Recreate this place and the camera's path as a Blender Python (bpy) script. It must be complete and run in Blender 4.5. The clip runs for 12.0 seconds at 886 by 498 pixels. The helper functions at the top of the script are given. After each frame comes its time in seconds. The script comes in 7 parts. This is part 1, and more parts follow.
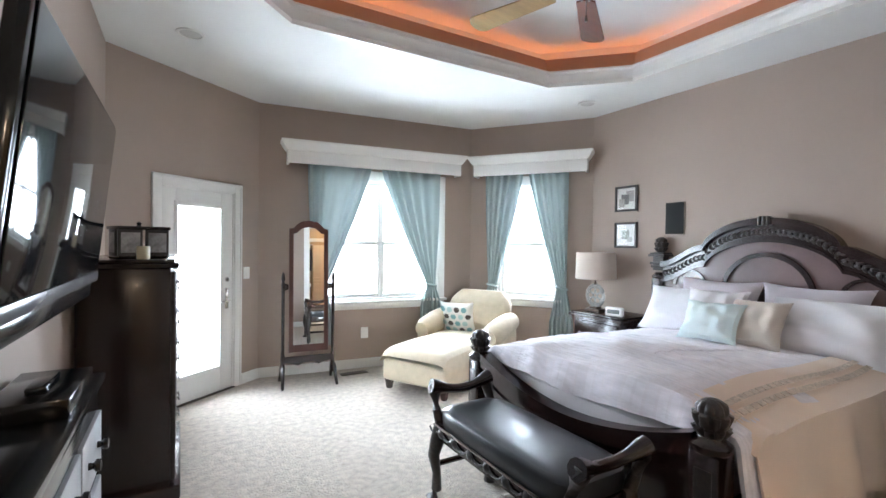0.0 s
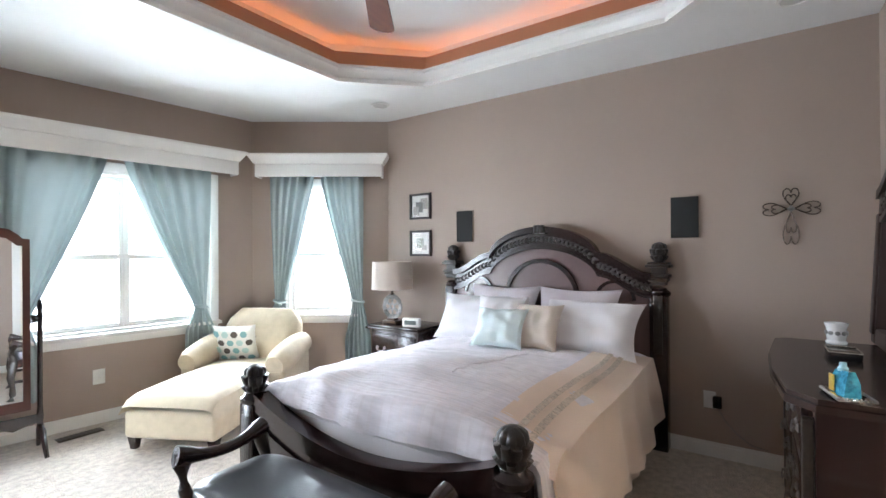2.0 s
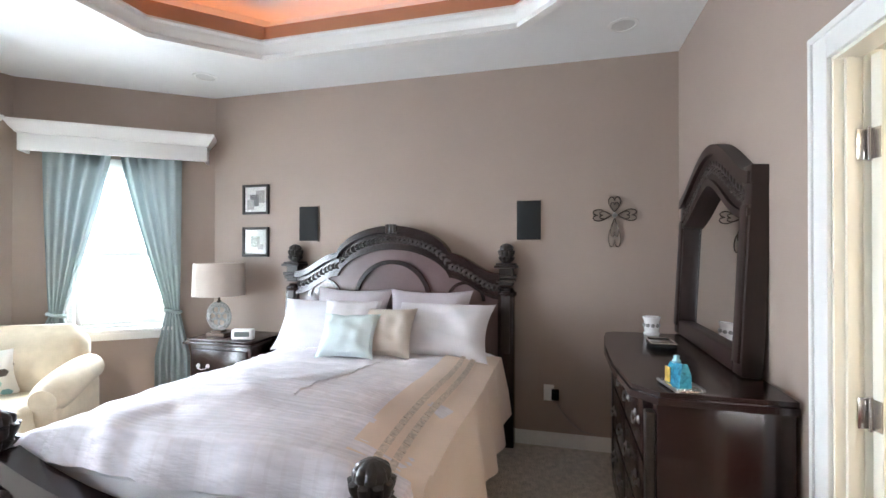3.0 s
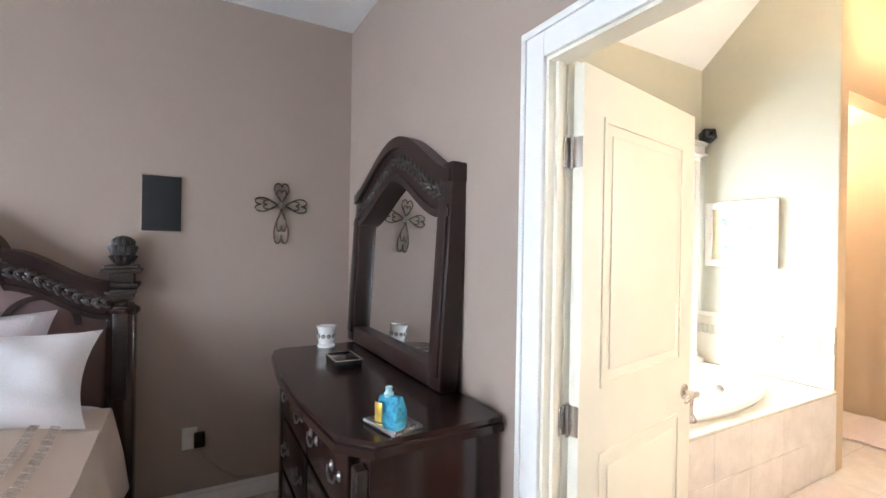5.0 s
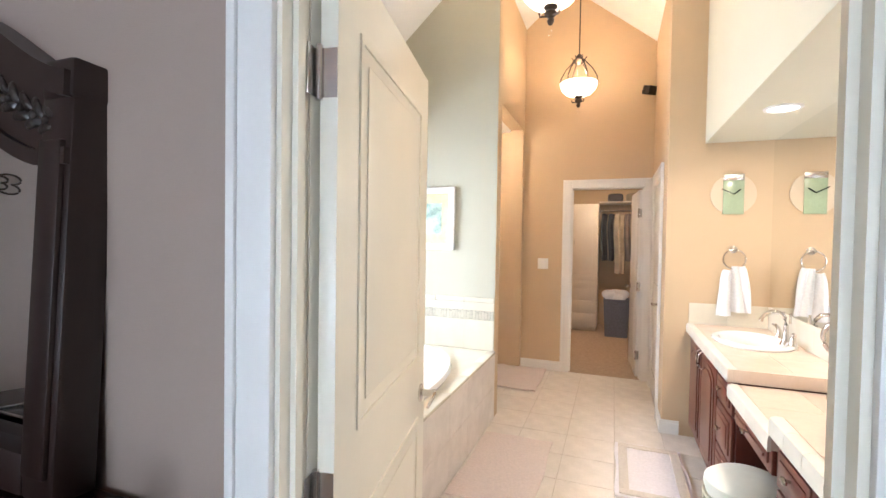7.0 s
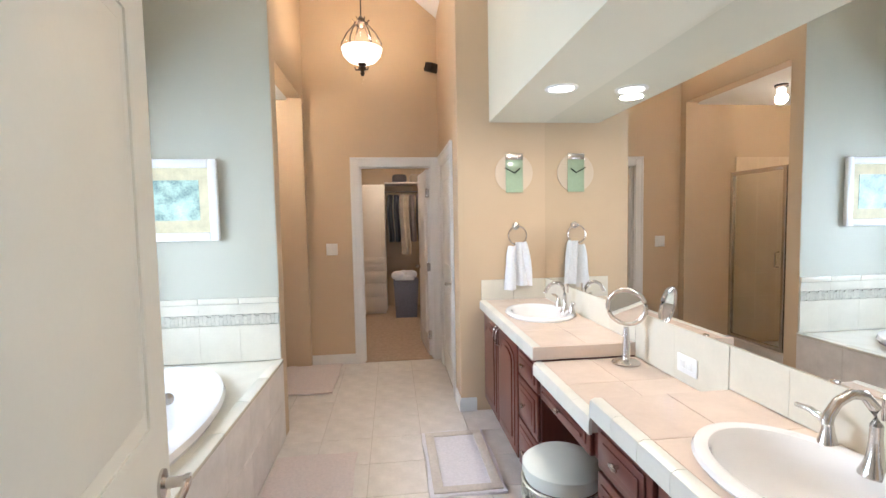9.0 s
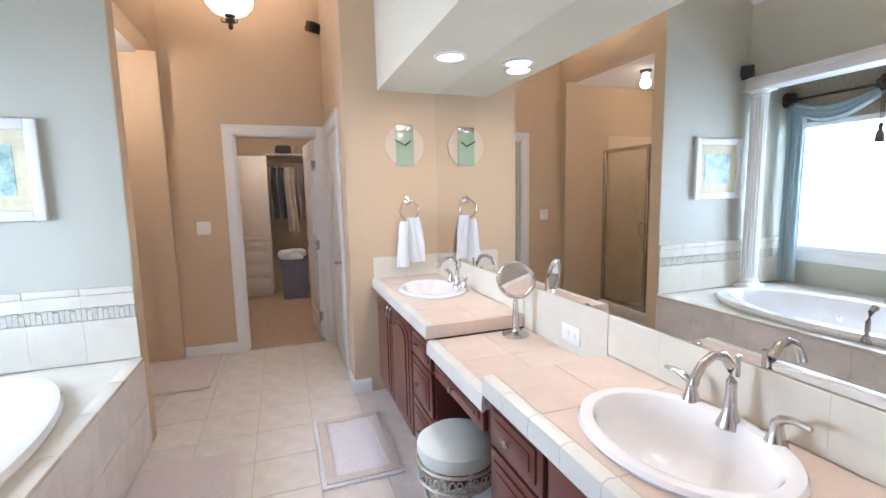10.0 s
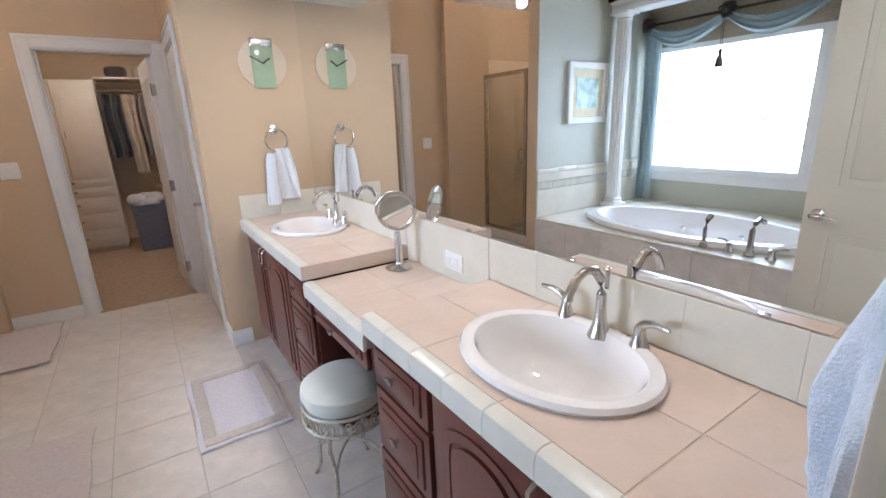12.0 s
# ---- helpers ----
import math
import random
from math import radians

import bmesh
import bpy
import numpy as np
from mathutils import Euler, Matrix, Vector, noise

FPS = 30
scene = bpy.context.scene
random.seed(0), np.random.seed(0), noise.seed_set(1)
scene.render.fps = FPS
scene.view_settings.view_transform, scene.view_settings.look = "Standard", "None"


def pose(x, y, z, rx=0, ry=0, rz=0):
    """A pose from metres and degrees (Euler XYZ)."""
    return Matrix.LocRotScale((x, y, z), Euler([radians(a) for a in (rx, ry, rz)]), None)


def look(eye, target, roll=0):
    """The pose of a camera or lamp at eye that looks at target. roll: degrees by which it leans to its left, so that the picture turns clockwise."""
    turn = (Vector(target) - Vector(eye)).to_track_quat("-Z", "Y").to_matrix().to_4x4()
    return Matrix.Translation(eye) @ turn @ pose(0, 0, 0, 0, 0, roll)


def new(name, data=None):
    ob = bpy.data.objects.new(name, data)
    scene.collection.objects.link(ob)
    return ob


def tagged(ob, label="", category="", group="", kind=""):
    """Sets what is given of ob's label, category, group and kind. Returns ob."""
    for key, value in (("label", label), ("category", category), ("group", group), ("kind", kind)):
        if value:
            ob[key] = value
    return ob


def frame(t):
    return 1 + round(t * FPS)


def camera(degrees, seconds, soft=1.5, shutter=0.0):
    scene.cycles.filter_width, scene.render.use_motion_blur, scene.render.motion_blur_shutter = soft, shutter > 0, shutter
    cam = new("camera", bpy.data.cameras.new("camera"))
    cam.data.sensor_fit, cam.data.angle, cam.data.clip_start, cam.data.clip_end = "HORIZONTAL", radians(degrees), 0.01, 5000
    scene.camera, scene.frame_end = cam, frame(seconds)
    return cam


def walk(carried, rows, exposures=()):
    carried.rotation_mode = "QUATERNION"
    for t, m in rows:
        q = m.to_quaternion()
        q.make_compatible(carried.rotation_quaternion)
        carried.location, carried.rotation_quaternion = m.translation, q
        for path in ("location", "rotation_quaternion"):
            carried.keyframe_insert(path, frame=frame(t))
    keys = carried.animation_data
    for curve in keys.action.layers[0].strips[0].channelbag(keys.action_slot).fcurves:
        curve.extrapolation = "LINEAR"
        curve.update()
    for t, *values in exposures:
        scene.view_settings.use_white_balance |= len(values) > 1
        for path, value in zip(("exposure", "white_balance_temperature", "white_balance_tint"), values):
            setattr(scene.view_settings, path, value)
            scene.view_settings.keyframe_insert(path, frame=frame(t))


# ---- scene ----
cam = camera(89.2, 12.0)
PATH = [
    (0, (0.969, 0.418, 1.429), (1.981, 2.142, 1.405), 0.7),
    (0.5, (1.031, 0.476, 1.434), (2.187, 2.108, 1.409), 0.4),
    (1, (1.117, 0.537, 1.441), (2.427, 2.048, 1.426), 0.2),
    (1.5, (1.222, 0.611, 1.465), (2.702, 1.957, 1.456), -0.3),
    (2, (1.309, 0.68, 1.459), (2.955, 1.816, 1.468), -0.3),
    (2.5, (1.406, 0.755, 1.455), (3.205, 1.626, 1.468), -0.0),
    (3, (1.527, 0.84, 1.45), (3.46, 1.3545, 1.4647), 0.1),
    (3.5, (1.68, 0.905, 1.455), (3.6745, 1.0528, 1.4624), 0.1),
    (5.5, (2.269, 0.95, 1.484), (3.802, -0.334, 1.476), 1.1),
    (6, (2.385, 0.887, 1.484), (3.672, -0.642, 1.465), 1.0),
    (6.5, (2.521, 0.778, 1.468), (3.523, -0.952, 1.438), 1.0),
    (7, (2.603, 0.668, 1.469), (3.312, -1.200, 1.421), 0.9),
    (9, (2.726, 0.213, 1.471), (2.504, -1.771, 1.346), -1.1),
    (9.5, (2.714, 0.157, 1.482), (2.262, -1.784, 1.305), -1.0),
    (10, (2.675, 0.101, 1.469), (2.007, -1.768, 1.224), -1.2),
    (10.5, (2.636, 0.063, 1.456), (1.808, -1.728, 1.128), -1.3),
    (11, (2.6, 0.02, 1.435), (1.668, -1.703, 1.029), -1.4),
    (11.5, (2.585, 0.01, 1.436), (1.583, -1.648, 0.942), -1.7),
    (12, (2.564, 0.005, 1.424), (1.506, -1.603, 0.882), -2.2),
]
walk(cam, [(t, look(eye, target, roll)) for t, eye, target, roll in PATH],
     exposures=[(0.0, 0.43, 5980, 10), (1.0, 0.45, 6020, 11), (2.5, 0.54, 6150, 11), (3.5, 0.78, 6110, 12), (5.5, 0.66, 5960, 13), (6.0, 0.38, 5960, 15), (7.0, 0.08, 5800, 13), (9.0, -0.3, 5220, 10), (9.5, -0.36, 5060, 12), (10.5, -0.36, 4960, 14), (11.0, -0.38, 5020, 14), (12.0, -0.66, 4990, 13)])

# ---- world, daylight and lamps ----
world = bpy.data.worlds.new("world")
scene.world = world
world.use_nodes = True
wn = world.node_tree.nodes
sky = wn.new("ShaderNodeTexSky")
sky.sky_type, sky.sun_disc = "NISHITA", False
sky.sun_elevation, sky.sun_rotation = radians(48), radians(120)
world.node_tree.links.new(sky.outputs[0], wn["Background"].inputs[0])
wn["Background"].inputs[1].default_value = 0.12
sun = new("sun", bpy.data.lights.new("sun", "SUN"))
sun.data.energy, sun.data.angle, sun.data.color = 2.0, radians(0.5), (1, 0.95, 0.88)
sun.matrix_world = look((0, 0, 0), (0.6, -0.45, -0.75))


def area_lamp(name, eye, target, w, h, watts, color):
    lamp = new(name, bpy.data.lights.new(name, "AREA"))
    lamp.data.shape, lamp.data.size, lamp.data.size_y = "RECTANGLE", w, h
    lamp.data.energy, lamp.data.color = watts, color
    lamp.matrix_world = look(eye, target)
    return lamp


def point_lamp(name, at, watts, color, radius=0.04):
    lamp = new(name, bpy.data.lights.new(name, "POINT"))
    lamp.data.energy, lamp.data.color, lamp.data.shadow_soft_size = watts, color, radius
    lamp.location = at
    return lamp


DAY, WARM, AMBER = (0.84, 0.93, 1.0), (1.0, 0.74, 0.48), (1.0, 0.38, 0.13)
area_lamp("daylight_window_1", (2.98, 5.85, 1.5), (2.84, 4.2, 1.25), 1.45, 1.5, 245, DAY)
area_lamp("daylight_window_2", (4.95, 4.85, 1.5), (4.0, 4.0, 1.2), 0.9, 1.5, 120, DAY)
area_lamp("daylight_door", (0.75, 5.4, 1.1), (1.6, 4.3, 0.9), 0.8, 1.8, 140, DAY)
area_lamp("daylight_bath", (5.5, -2.1, 1.5), (3.5, -2.1, 1.0), 1.5, 1.3, 158, (0.94, 0.98, 1.0))
point_lamp("pendant_bulb_far", (2.945, -3.77, 2.93), 34, WARM, 0.09)
point_lamp("pendant_bulb_near", (2.96, -1.9, 2.85), 34, WARM, 0.09)
for y_ in (-2.26, -0.85):
    lamp_ = area_lamp("downlight_lamp", (1.765, y_, 2.155), (1.765, y_, 0), 0.12, 0.12, 14, (1.0, 0.80, 0.58))
    lamp_.data.shape = "DISK"
point_lamp("shower_lamp", (4.1, -3.75, 2.57), 38, WARM, 0.05)
# Added fill without a fixture, brightens the cabinet and clothes in the closet.
point_lamp("closet_fill", (2.7, -5.9, 2.35), 42, WARM, 0.06)
# Invented warm light for the unseen hall; no fixture hangs there.
point_lamp("hall_fill", (0.9, -1.1, 2.2), 14, WARM, 0.06)


# ---- materials ----
def material(name, color, rough=0.5, metal=0.0, relief=0.004, vary=0.12, scale=6.0, bump=0.0, bump_scale=80.0, coat=0.0, sheen=0.0, spec=0.5, random_piece=0.0, stretch=(1, 1, 1), tint=None, detail=4.0):
    m = bpy.data.materials.new(name)
    m.use_nodes = True
    nt, n = m.node_tree, m.node_tree.nodes
    p = n["Principled BSDF"]
    p.inputs["Roughness"].default_value, p.inputs["Metallic"].default_value = rough, metal
    p.inputs["Coat Weight"].default_value, p.inputs["Sheen Weight"].default_value = coat, sheen
    p.inputs["Specular IOR Level"].default_value = spec
    co = n.new("ShaderNodeTexCoord")
    mp = n.new("ShaderNodeMapping")
    mp.inputs["Scale"].default_value = stretch
    nt.links.new(co.outputs["Object"], mp.inputs[0])
    big = n.new("ShaderNodeTexNoise")
    big.inputs["Scale"].default_value, big.inputs["Detail"].default_value = scale, detail
    nt.links.new(mp.outputs[0], big.inputs["Vector"])
    fine = n.new("ShaderNodeTexNoise")
    fine.inputs["Scale"].default_value, fine.inputs["Detail"].default_value = bump_scale, 3.0
    nt.links.new(mp.outputs[0], fine.inputs["Vector"])
    mixv = n.new("ShaderNodeMath")
    mixv.operation = "MULTIPLY_ADD"
    mixv.inputs[1].default_value = 0.35
    nt.links.new(fine.outputs[0], mixv.inputs[0])
    nt.links.new(big.outputs[0], mixv.inputs[2])
    ramp = n.new("ShaderNodeMapRange")
    ramp.inputs[1].default_value, ramp.inputs[2].default_value = 0.35, 0.95
    nt.links.new(mixv.outputs[0], ramp.inputs[0])
    mix = n.new("ShaderNodeMix")
    mix.data_type = "RGBA"
    lo = [c * (1 - vary) for c in color]
    hi = [min(1, c * (1 + vary)) for c in (tint or color)]
    mix.inputs[6].default_value, mix.inputs[7].default_value = (*lo, 1), (*hi, 1)
    nt.links.new(ramp.outputs[0], mix.inputs[0])
    out = mix.outputs[2]
    if random_piece:
        info = n.new("ShaderNodeObjectInfo")
        hsv = n.new("ShaderNodeHueSaturation")
        rr = n.new("ShaderNodeMapRange")
        rr.inputs[3].default_value, rr.inputs[4].default_value = 1 - random_piece, 1 + random_piece
        nt.links.new(info.outputs["Random"], rr.inputs[0])
        nt.links.new(rr.outputs[0], hsv.inputs["Value"])
        nt.links.new(out, hsv.inputs["Color"])
        out = hsv.outputs[0]
    nt.links.new(out, p.inputs["Base Color"])
    if bump:
        b = n.new("ShaderNodeBump")
        b.inputs["Strength"].default_value, b.inputs["Distance"].default_value = bump, relief
        nt.links.new(fine.outputs[0], b.inputs["Height"])
        nt.links.new(b.outputs[0], p.inputs["Normal"])
    return m


def glowing(name, color, strength):
    m = bpy.data.materials.new(name)
    m.use_nodes = True
    p = m.node_tree.nodes["Principled BSDF"]
    p.inputs["Base Color"].default_value = (*color, 1)
    p.inputs["Emission Color"].default_value = (*color, 1)
    p.inputs["Emission Strength"].default_value = strength
    return m


def glass_material(name, tint=(1, 1, 1), rough=0.0):
    m = bpy.data.materials.new(name)
    m.use_nodes = True
    n = m.node_tree.nodes
    n.remove(n["Principled BSDF"])
    tr, gl, mx, fr = n.new("ShaderNodeBsdfTransparent"), n.new("ShaderNodeBsdfGlossy"), n.new("ShaderNodeMixShader"), n.new("ShaderNodeLayerWeight")
    tr.inputs[0].default_value = (*tint, 1)
    gl.inputs["Roughness"].default_value = rough
    fr.inputs["Blend"].default_value = 0.12
    links = m.node_tree.links
    links.new(fr.outputs["Facing"], mx.inputs[0])
    links.new(tr.outputs[0], mx.inputs[1])
    links.new(gl.outputs[0], mx.inputs[2])
    links.new(mx.outputs[0], n["Material Output"].inputs[0])
    return m


def cloth(name, color, through_light=0.35, rough=0.9, vary=0.1, scale=8, bump=0.25, bump_scale=350, stretch=(1, 1, 1)):
    m = material(name, color, rough, vary=vary, scale=scale, bump=bump, bump_scale=bump_scale, sheen=0.25, stretch=stretch, spec=0.2)
    if through_light:
        n, links = m.node_tree.nodes, m.node_tree.links
        tl, mx = n.new("ShaderNodeBsdfTranslucent"), n.new("ShaderNodeMixShader")
        tl.inputs[0].default_value = (*color, 1)
        mx.inputs[0].default_value = through_light
        links.new(n["Principled BSDF"].outputs[0], mx.inputs[1])
        links.new(tl.outputs[0], mx.inputs[2])
        links.new(mx.outputs[0], n["Material Output"].inputs[0])
    return m


TAUPE = material("taupe_paint", (0.362, 0.284, 0.234), 0.6, vary=0.04, scale=2.0, bump=0.12, bump_scale=260)
TAN = material("tan_paint", (0.56, 0.42, 0.265), 0.6, vary=0.04, scale=2.0, bump=0.12, bump_scale=260)
SOFFIT = material("cream_soffit_paint", (0.66, 0.63, 0.50), 0.6, vary=0.03, scale=2.0, bump=0.1, bump_scale=260)
# The tan paint again, with the window's daylight put into its colour.
DAYLIT_TAN = material("daylit_tan_paint", (0.48, 0.475, 0.385), 0.6, vary=0.03, scale=2.0, bump=0.1, bump_scale=260)
CEIL = material("ceiling_paint", (0.80, 0.80, 0.79), 0.8, vary=0.03, scale=3.0, bump=0.3, bump_scale=140)
WHITE = material("white_gloss_paint", (0.80, 0.79, 0.76), 0.35, vary=0.03, scale=5.0, bump=0.04, bump_scale=90)
CREAM = material("cream_gloss_paint", (0.80, 0.77, 0.66), 0.35, vary=0.03, scale=5.0, bump=0.04, bump_scale=90)
COVE = material("terracotta_cove_paint", (0.50, 0.22, 0.115), 0.6, vary=0.06, scale=4.0, bump=0.1, bump_scale=200)
CARPET = material("beige_carpet", (0.50, 0.435, 0.365), 0.95, relief=0.02, vary=0.34, scale=22.0, bump=1.0, bump_scale=75, sheen=0.3, spec=0.1)
DARK = material("dark_cherry_wood", (0.017, 0.0065, 0.0055), 0.24, vary=0.5, scale=7.0, bump=0.08, bump_scale=60, coat=0.18, stretch=(1, 1, 0.2))
CARVED = material("carved_dark_wood", (0.018, 0.012, 0.009), 0.34, relief=0.008, vary=0.6, scale=30.0, bump=0.6, bump_scale=60, coat=0.2)
BROWN = material("brown_mirror_frame_wood", (0.020, 0.009, 0.007), 0.38, vary=0.4, scale=8, coat=0.08, stretch=(1, 1, 0.2))
PANEL = material("satin_headboard_panel", (0.135, 0.085, 0.082), 0.32, vary=0.2, scale=4.0, bump=0.05, coat=0.3)
CHERRY = material("cherry_cabinet_wood", (0.110, 0.030, 0.022), 0.3, vary=0.35, scale=6.0, bump=0.08, bump_scale=60, coat=0.25, stretch=(1, 1, 0.25))
BLACK = material("black_gloss_plastic", (0.012, 0.012, 0.013), 0.15, vary=0.1, scale=5)
SCREEN = material("dark_screen", (0.006, 0.007, 0.009), 0.06, vary=0.1, scale=3)
LEATHER = material("black_leather", (0.014, 0.016, 0.020), 0.28, vary=0.4, scale=5.0, bump=0.25, bump_scale=160, coat=0.1)
IVORY = cloth("ivory_chenille", (0.57, 0.485, 0.35), 0, vary=0.10, scale=14, bump=0.4, bump_scale=160)
CURTAIN = cloth("aqua_curtain_cloth", (0.36, 0.43, 0.43), 0.03, vary=0.07, scale=3, bump_scale=420)
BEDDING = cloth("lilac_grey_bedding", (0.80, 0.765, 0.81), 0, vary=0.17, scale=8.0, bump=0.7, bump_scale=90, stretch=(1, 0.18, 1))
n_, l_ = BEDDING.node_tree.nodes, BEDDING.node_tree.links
# Wave bands put the pleats' shade, and embroidered grey lines, into the colour.
pleat_shade_stitch = n_.new("ShaderNodeTexWave")
pleat_shade_stitch.bands_direction = "X"
pleat_shade_stitch.inputs["Scale"].default_value, pleat_shade_stitch.inputs["Distortion"].default_value = 14.0, 1.6
pleat_shade_stitch.inputs["Detail"].default_value, pleat_shade_stitch.inputs["Detail Scale"].default_value = 2.0, 0.6
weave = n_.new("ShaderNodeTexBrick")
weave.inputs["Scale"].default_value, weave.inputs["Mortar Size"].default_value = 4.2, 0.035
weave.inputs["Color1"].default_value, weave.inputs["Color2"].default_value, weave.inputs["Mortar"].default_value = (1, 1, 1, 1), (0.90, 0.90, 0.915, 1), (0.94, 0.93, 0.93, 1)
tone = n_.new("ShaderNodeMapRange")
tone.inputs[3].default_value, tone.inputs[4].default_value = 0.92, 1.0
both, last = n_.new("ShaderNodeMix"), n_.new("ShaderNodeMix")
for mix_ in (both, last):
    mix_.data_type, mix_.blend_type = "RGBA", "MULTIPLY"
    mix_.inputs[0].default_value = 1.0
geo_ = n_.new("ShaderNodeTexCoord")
for tex_ in (pleat_shade_stitch, weave):
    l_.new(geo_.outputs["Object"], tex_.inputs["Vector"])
l_.new(pleat_shade_stitch.outputs["Fac"], tone.inputs[0])
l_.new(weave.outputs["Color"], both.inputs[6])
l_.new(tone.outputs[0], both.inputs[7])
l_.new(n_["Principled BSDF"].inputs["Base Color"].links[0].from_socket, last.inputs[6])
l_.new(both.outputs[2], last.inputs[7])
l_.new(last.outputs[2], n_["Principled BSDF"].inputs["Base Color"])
BLANKET = cloth("cream_coverlet", (0.77, 0.63, 0.53), 0, vary=0.06, scale=4, bump_scale=300)
PILLOW = cloth("white_pillow_cloth", (0.72, 0.70, 0.72), 0, vary=0.07, scale=6, bump=0.4, bump_scale=160)
AQUA_PILLOW = cloth("pale_aqua_pillow", (0.66, 0.76, 0.77), 0, vary=0.05, scale=8, bump_scale=300)
BEIGE_PILLOW = cloth("beige_pillow", (0.62, 0.55, 0.48), 0, vary=0.06, scale=8, bump_scale=300)
MIRROR = material("mirror_silver", (0.90, 0.91, 0.90), 0.0, 1.0, vary=0.0, scale=1)
CHROME = material("brushed_nickel", (0.62, 0.59, 0.56), 0.22, 1.0, vary=0.06, scale=20)
PEWTER = material("pewter", (0.30, 0.29, 0.28), 0.35, 1.0, vary=0.3, scale=30)
IRON = material("dark_bronze", (0.075, 0.055, 0.042), 0.4, 0.8, vary=0.3, scale=30)
PORCELAIN = material("white_porcelain", (0.84, 0.82, 0.80), 0.08, vary=0.01, scale=3, coat=0.5)
TILE = material("beige_ceramic_tile", (0.68, 0.63, 0.57), 0.32, vary=0.10, scale=9.0, bump=0.06, bump_scale=60, random_piece=0.025, tint=(0.72, 0.67, 0.62))
COUNTER = material("peach_ceramic_tile", (0.66, 0.54, 0.445), 0.22, vary=0.07, scale=8.0, bump=0.04, bump_scale=60, random_piece=0.03)
EDGE = material("pale_counter_edge_tile", (0.70, 0.68, 0.60), 0.2, vary=0.05, scale=8.0, random_piece=0.03)
SPLASH = material("cream_wall_tile", (0.68, 0.64, 0.53), 0.25, vary=0.06, scale=7.0, bump=0.03, random_piece=0.02)
CLOSET_CARPET = material("rosy_closet_carpet", (0.46, 0.35, 0.255), 0.95, vary=0.16, scale=24.0, bump=0.9, bump_scale=80, spec=0.1)
COUNTER_GROUT = material("peach_counter_grout", (0.60, 0.50, 0.41), 0.8, vary=0.08, scale=30.0, bump=0.2)
GROUT = material("grey_beige_grout", (0.57, 0.52, 0.46), 0.9, vary=0.12, scale=30.0, bump=0.3)
GLASS = glass_material("clear_glass")
SHOWER_GLASS = glass_material("shower_glass", (0.95, 0.96, 0.94))
SHADE = cloth("linen_lamp_shade", (0.66, 0.58, 0.51), 0.3, vary=0.05, scale=12)
RUG = cloth("pink_beige_bath_mat", (0.70, 0.61, 0.58), 0, vary=0.10, scale=60, bump=1.0, bump_scale=180)
RUG_WHITE = cloth("white_bath_mat", (0.80, 0.77, 0.80), 0, vary=0.10, scale=60, bump=1.0, bump_scale=180)
TOWEL = cloth("white_terry_towel", (0.82, 0.82, 0.83), 0, vary=0.06, scale=60, bump=1.0, bump_scale=260)
BLUE_TOWEL = cloth("pale_blue_terry_towel", (0.60, 0.68, 0.80), 0, vary=0.10, scale=50, bump=1.0, bump_scale=220)
PALE_WOOD = material("warm_white_cabinet", (0.74, 0.66, 0.55), 0.45, vary=0.04, scale=5)
FAN_WOOD = material("fan_blade_wood", (0.11, 0.032, 0.014), 0.6, spec=0.15, vary=0.35, scale=8, stretch=(0.3, 2, 1))
# Same blade wood, paled: light on one blade is put into its colour.
FAN_LIT = material("fan_blade_lit", (0.40, 0.27, 0.12), 0.6, spec=0.15, vary=0.25, scale=8, stretch=(0.3, 2, 1))
LEAF = material("garden_green", (0.07, 0.11, 0.04), 0.8, vary=0.5, scale=4, bump=0.6, bump_scale=20)
ALABASTER = glowing("lit_alabaster_glass", (1.0, 0.86, 0.66), 2.6)
ROPE = glowing("amber_rope_light", AMBER, 2.6)
BULB = glowing("lit_lamp_lens", (1.0, 0.92, 0.78), 6.0)
SKYGLOW = glowing("bright_outdoors", (0.97, 0.99, 1.0), 2.4)
OFF_LENS = material("unlit_lamp_lens", (0.62, 0.61, 0.58), 0.4, vary=0.05)


# ---- building helpers ----
def finish(ob, mat, smooth=True):
    ob.data.materials.append(mat)
    if smooth:
        for f in ob.data.polygons:
            f.use_smooth = True
        ob.data.set_sharp_from_angle(angle=radians(38))
    return ob


def mesh_of(name, bm, mat, smooth=True):
    bmesh.ops.recalc_face_normals(bm, faces=bm.faces)
    me = bpy.data.meshes.new(name)
    bm.to_mesh(me)
    bm.free()
    ob = new(name, me)
    return finish(ob, mat, smooth)


def part(name, bm, mat, parent, label="", smooth=True):
    ob = mesh_of(name, bm, mat, smooth)
    ob.parent = parent
    return tagged(ob, label) if label else ob


def thing(name, at, label, category, group="", kind="", turn=0.0):
    ob = new(name)
    ob.empty_display_size = 0.1
    ob.matrix_world = pose(*at, 0, 0, turn)
    ob.matrix_basis = pose(*at, 0, 0, turn)
    return tagged(ob, label, category, group, kind)


def solid(name, bm, mat, label, category, group="", kind="", at=None, smooth=True):
    ob = mesh_of(name, bm, mat, smooth)
    if at is not None:
        ob.matrix_basis = at
    return tagged(ob, label, category, group, kind)


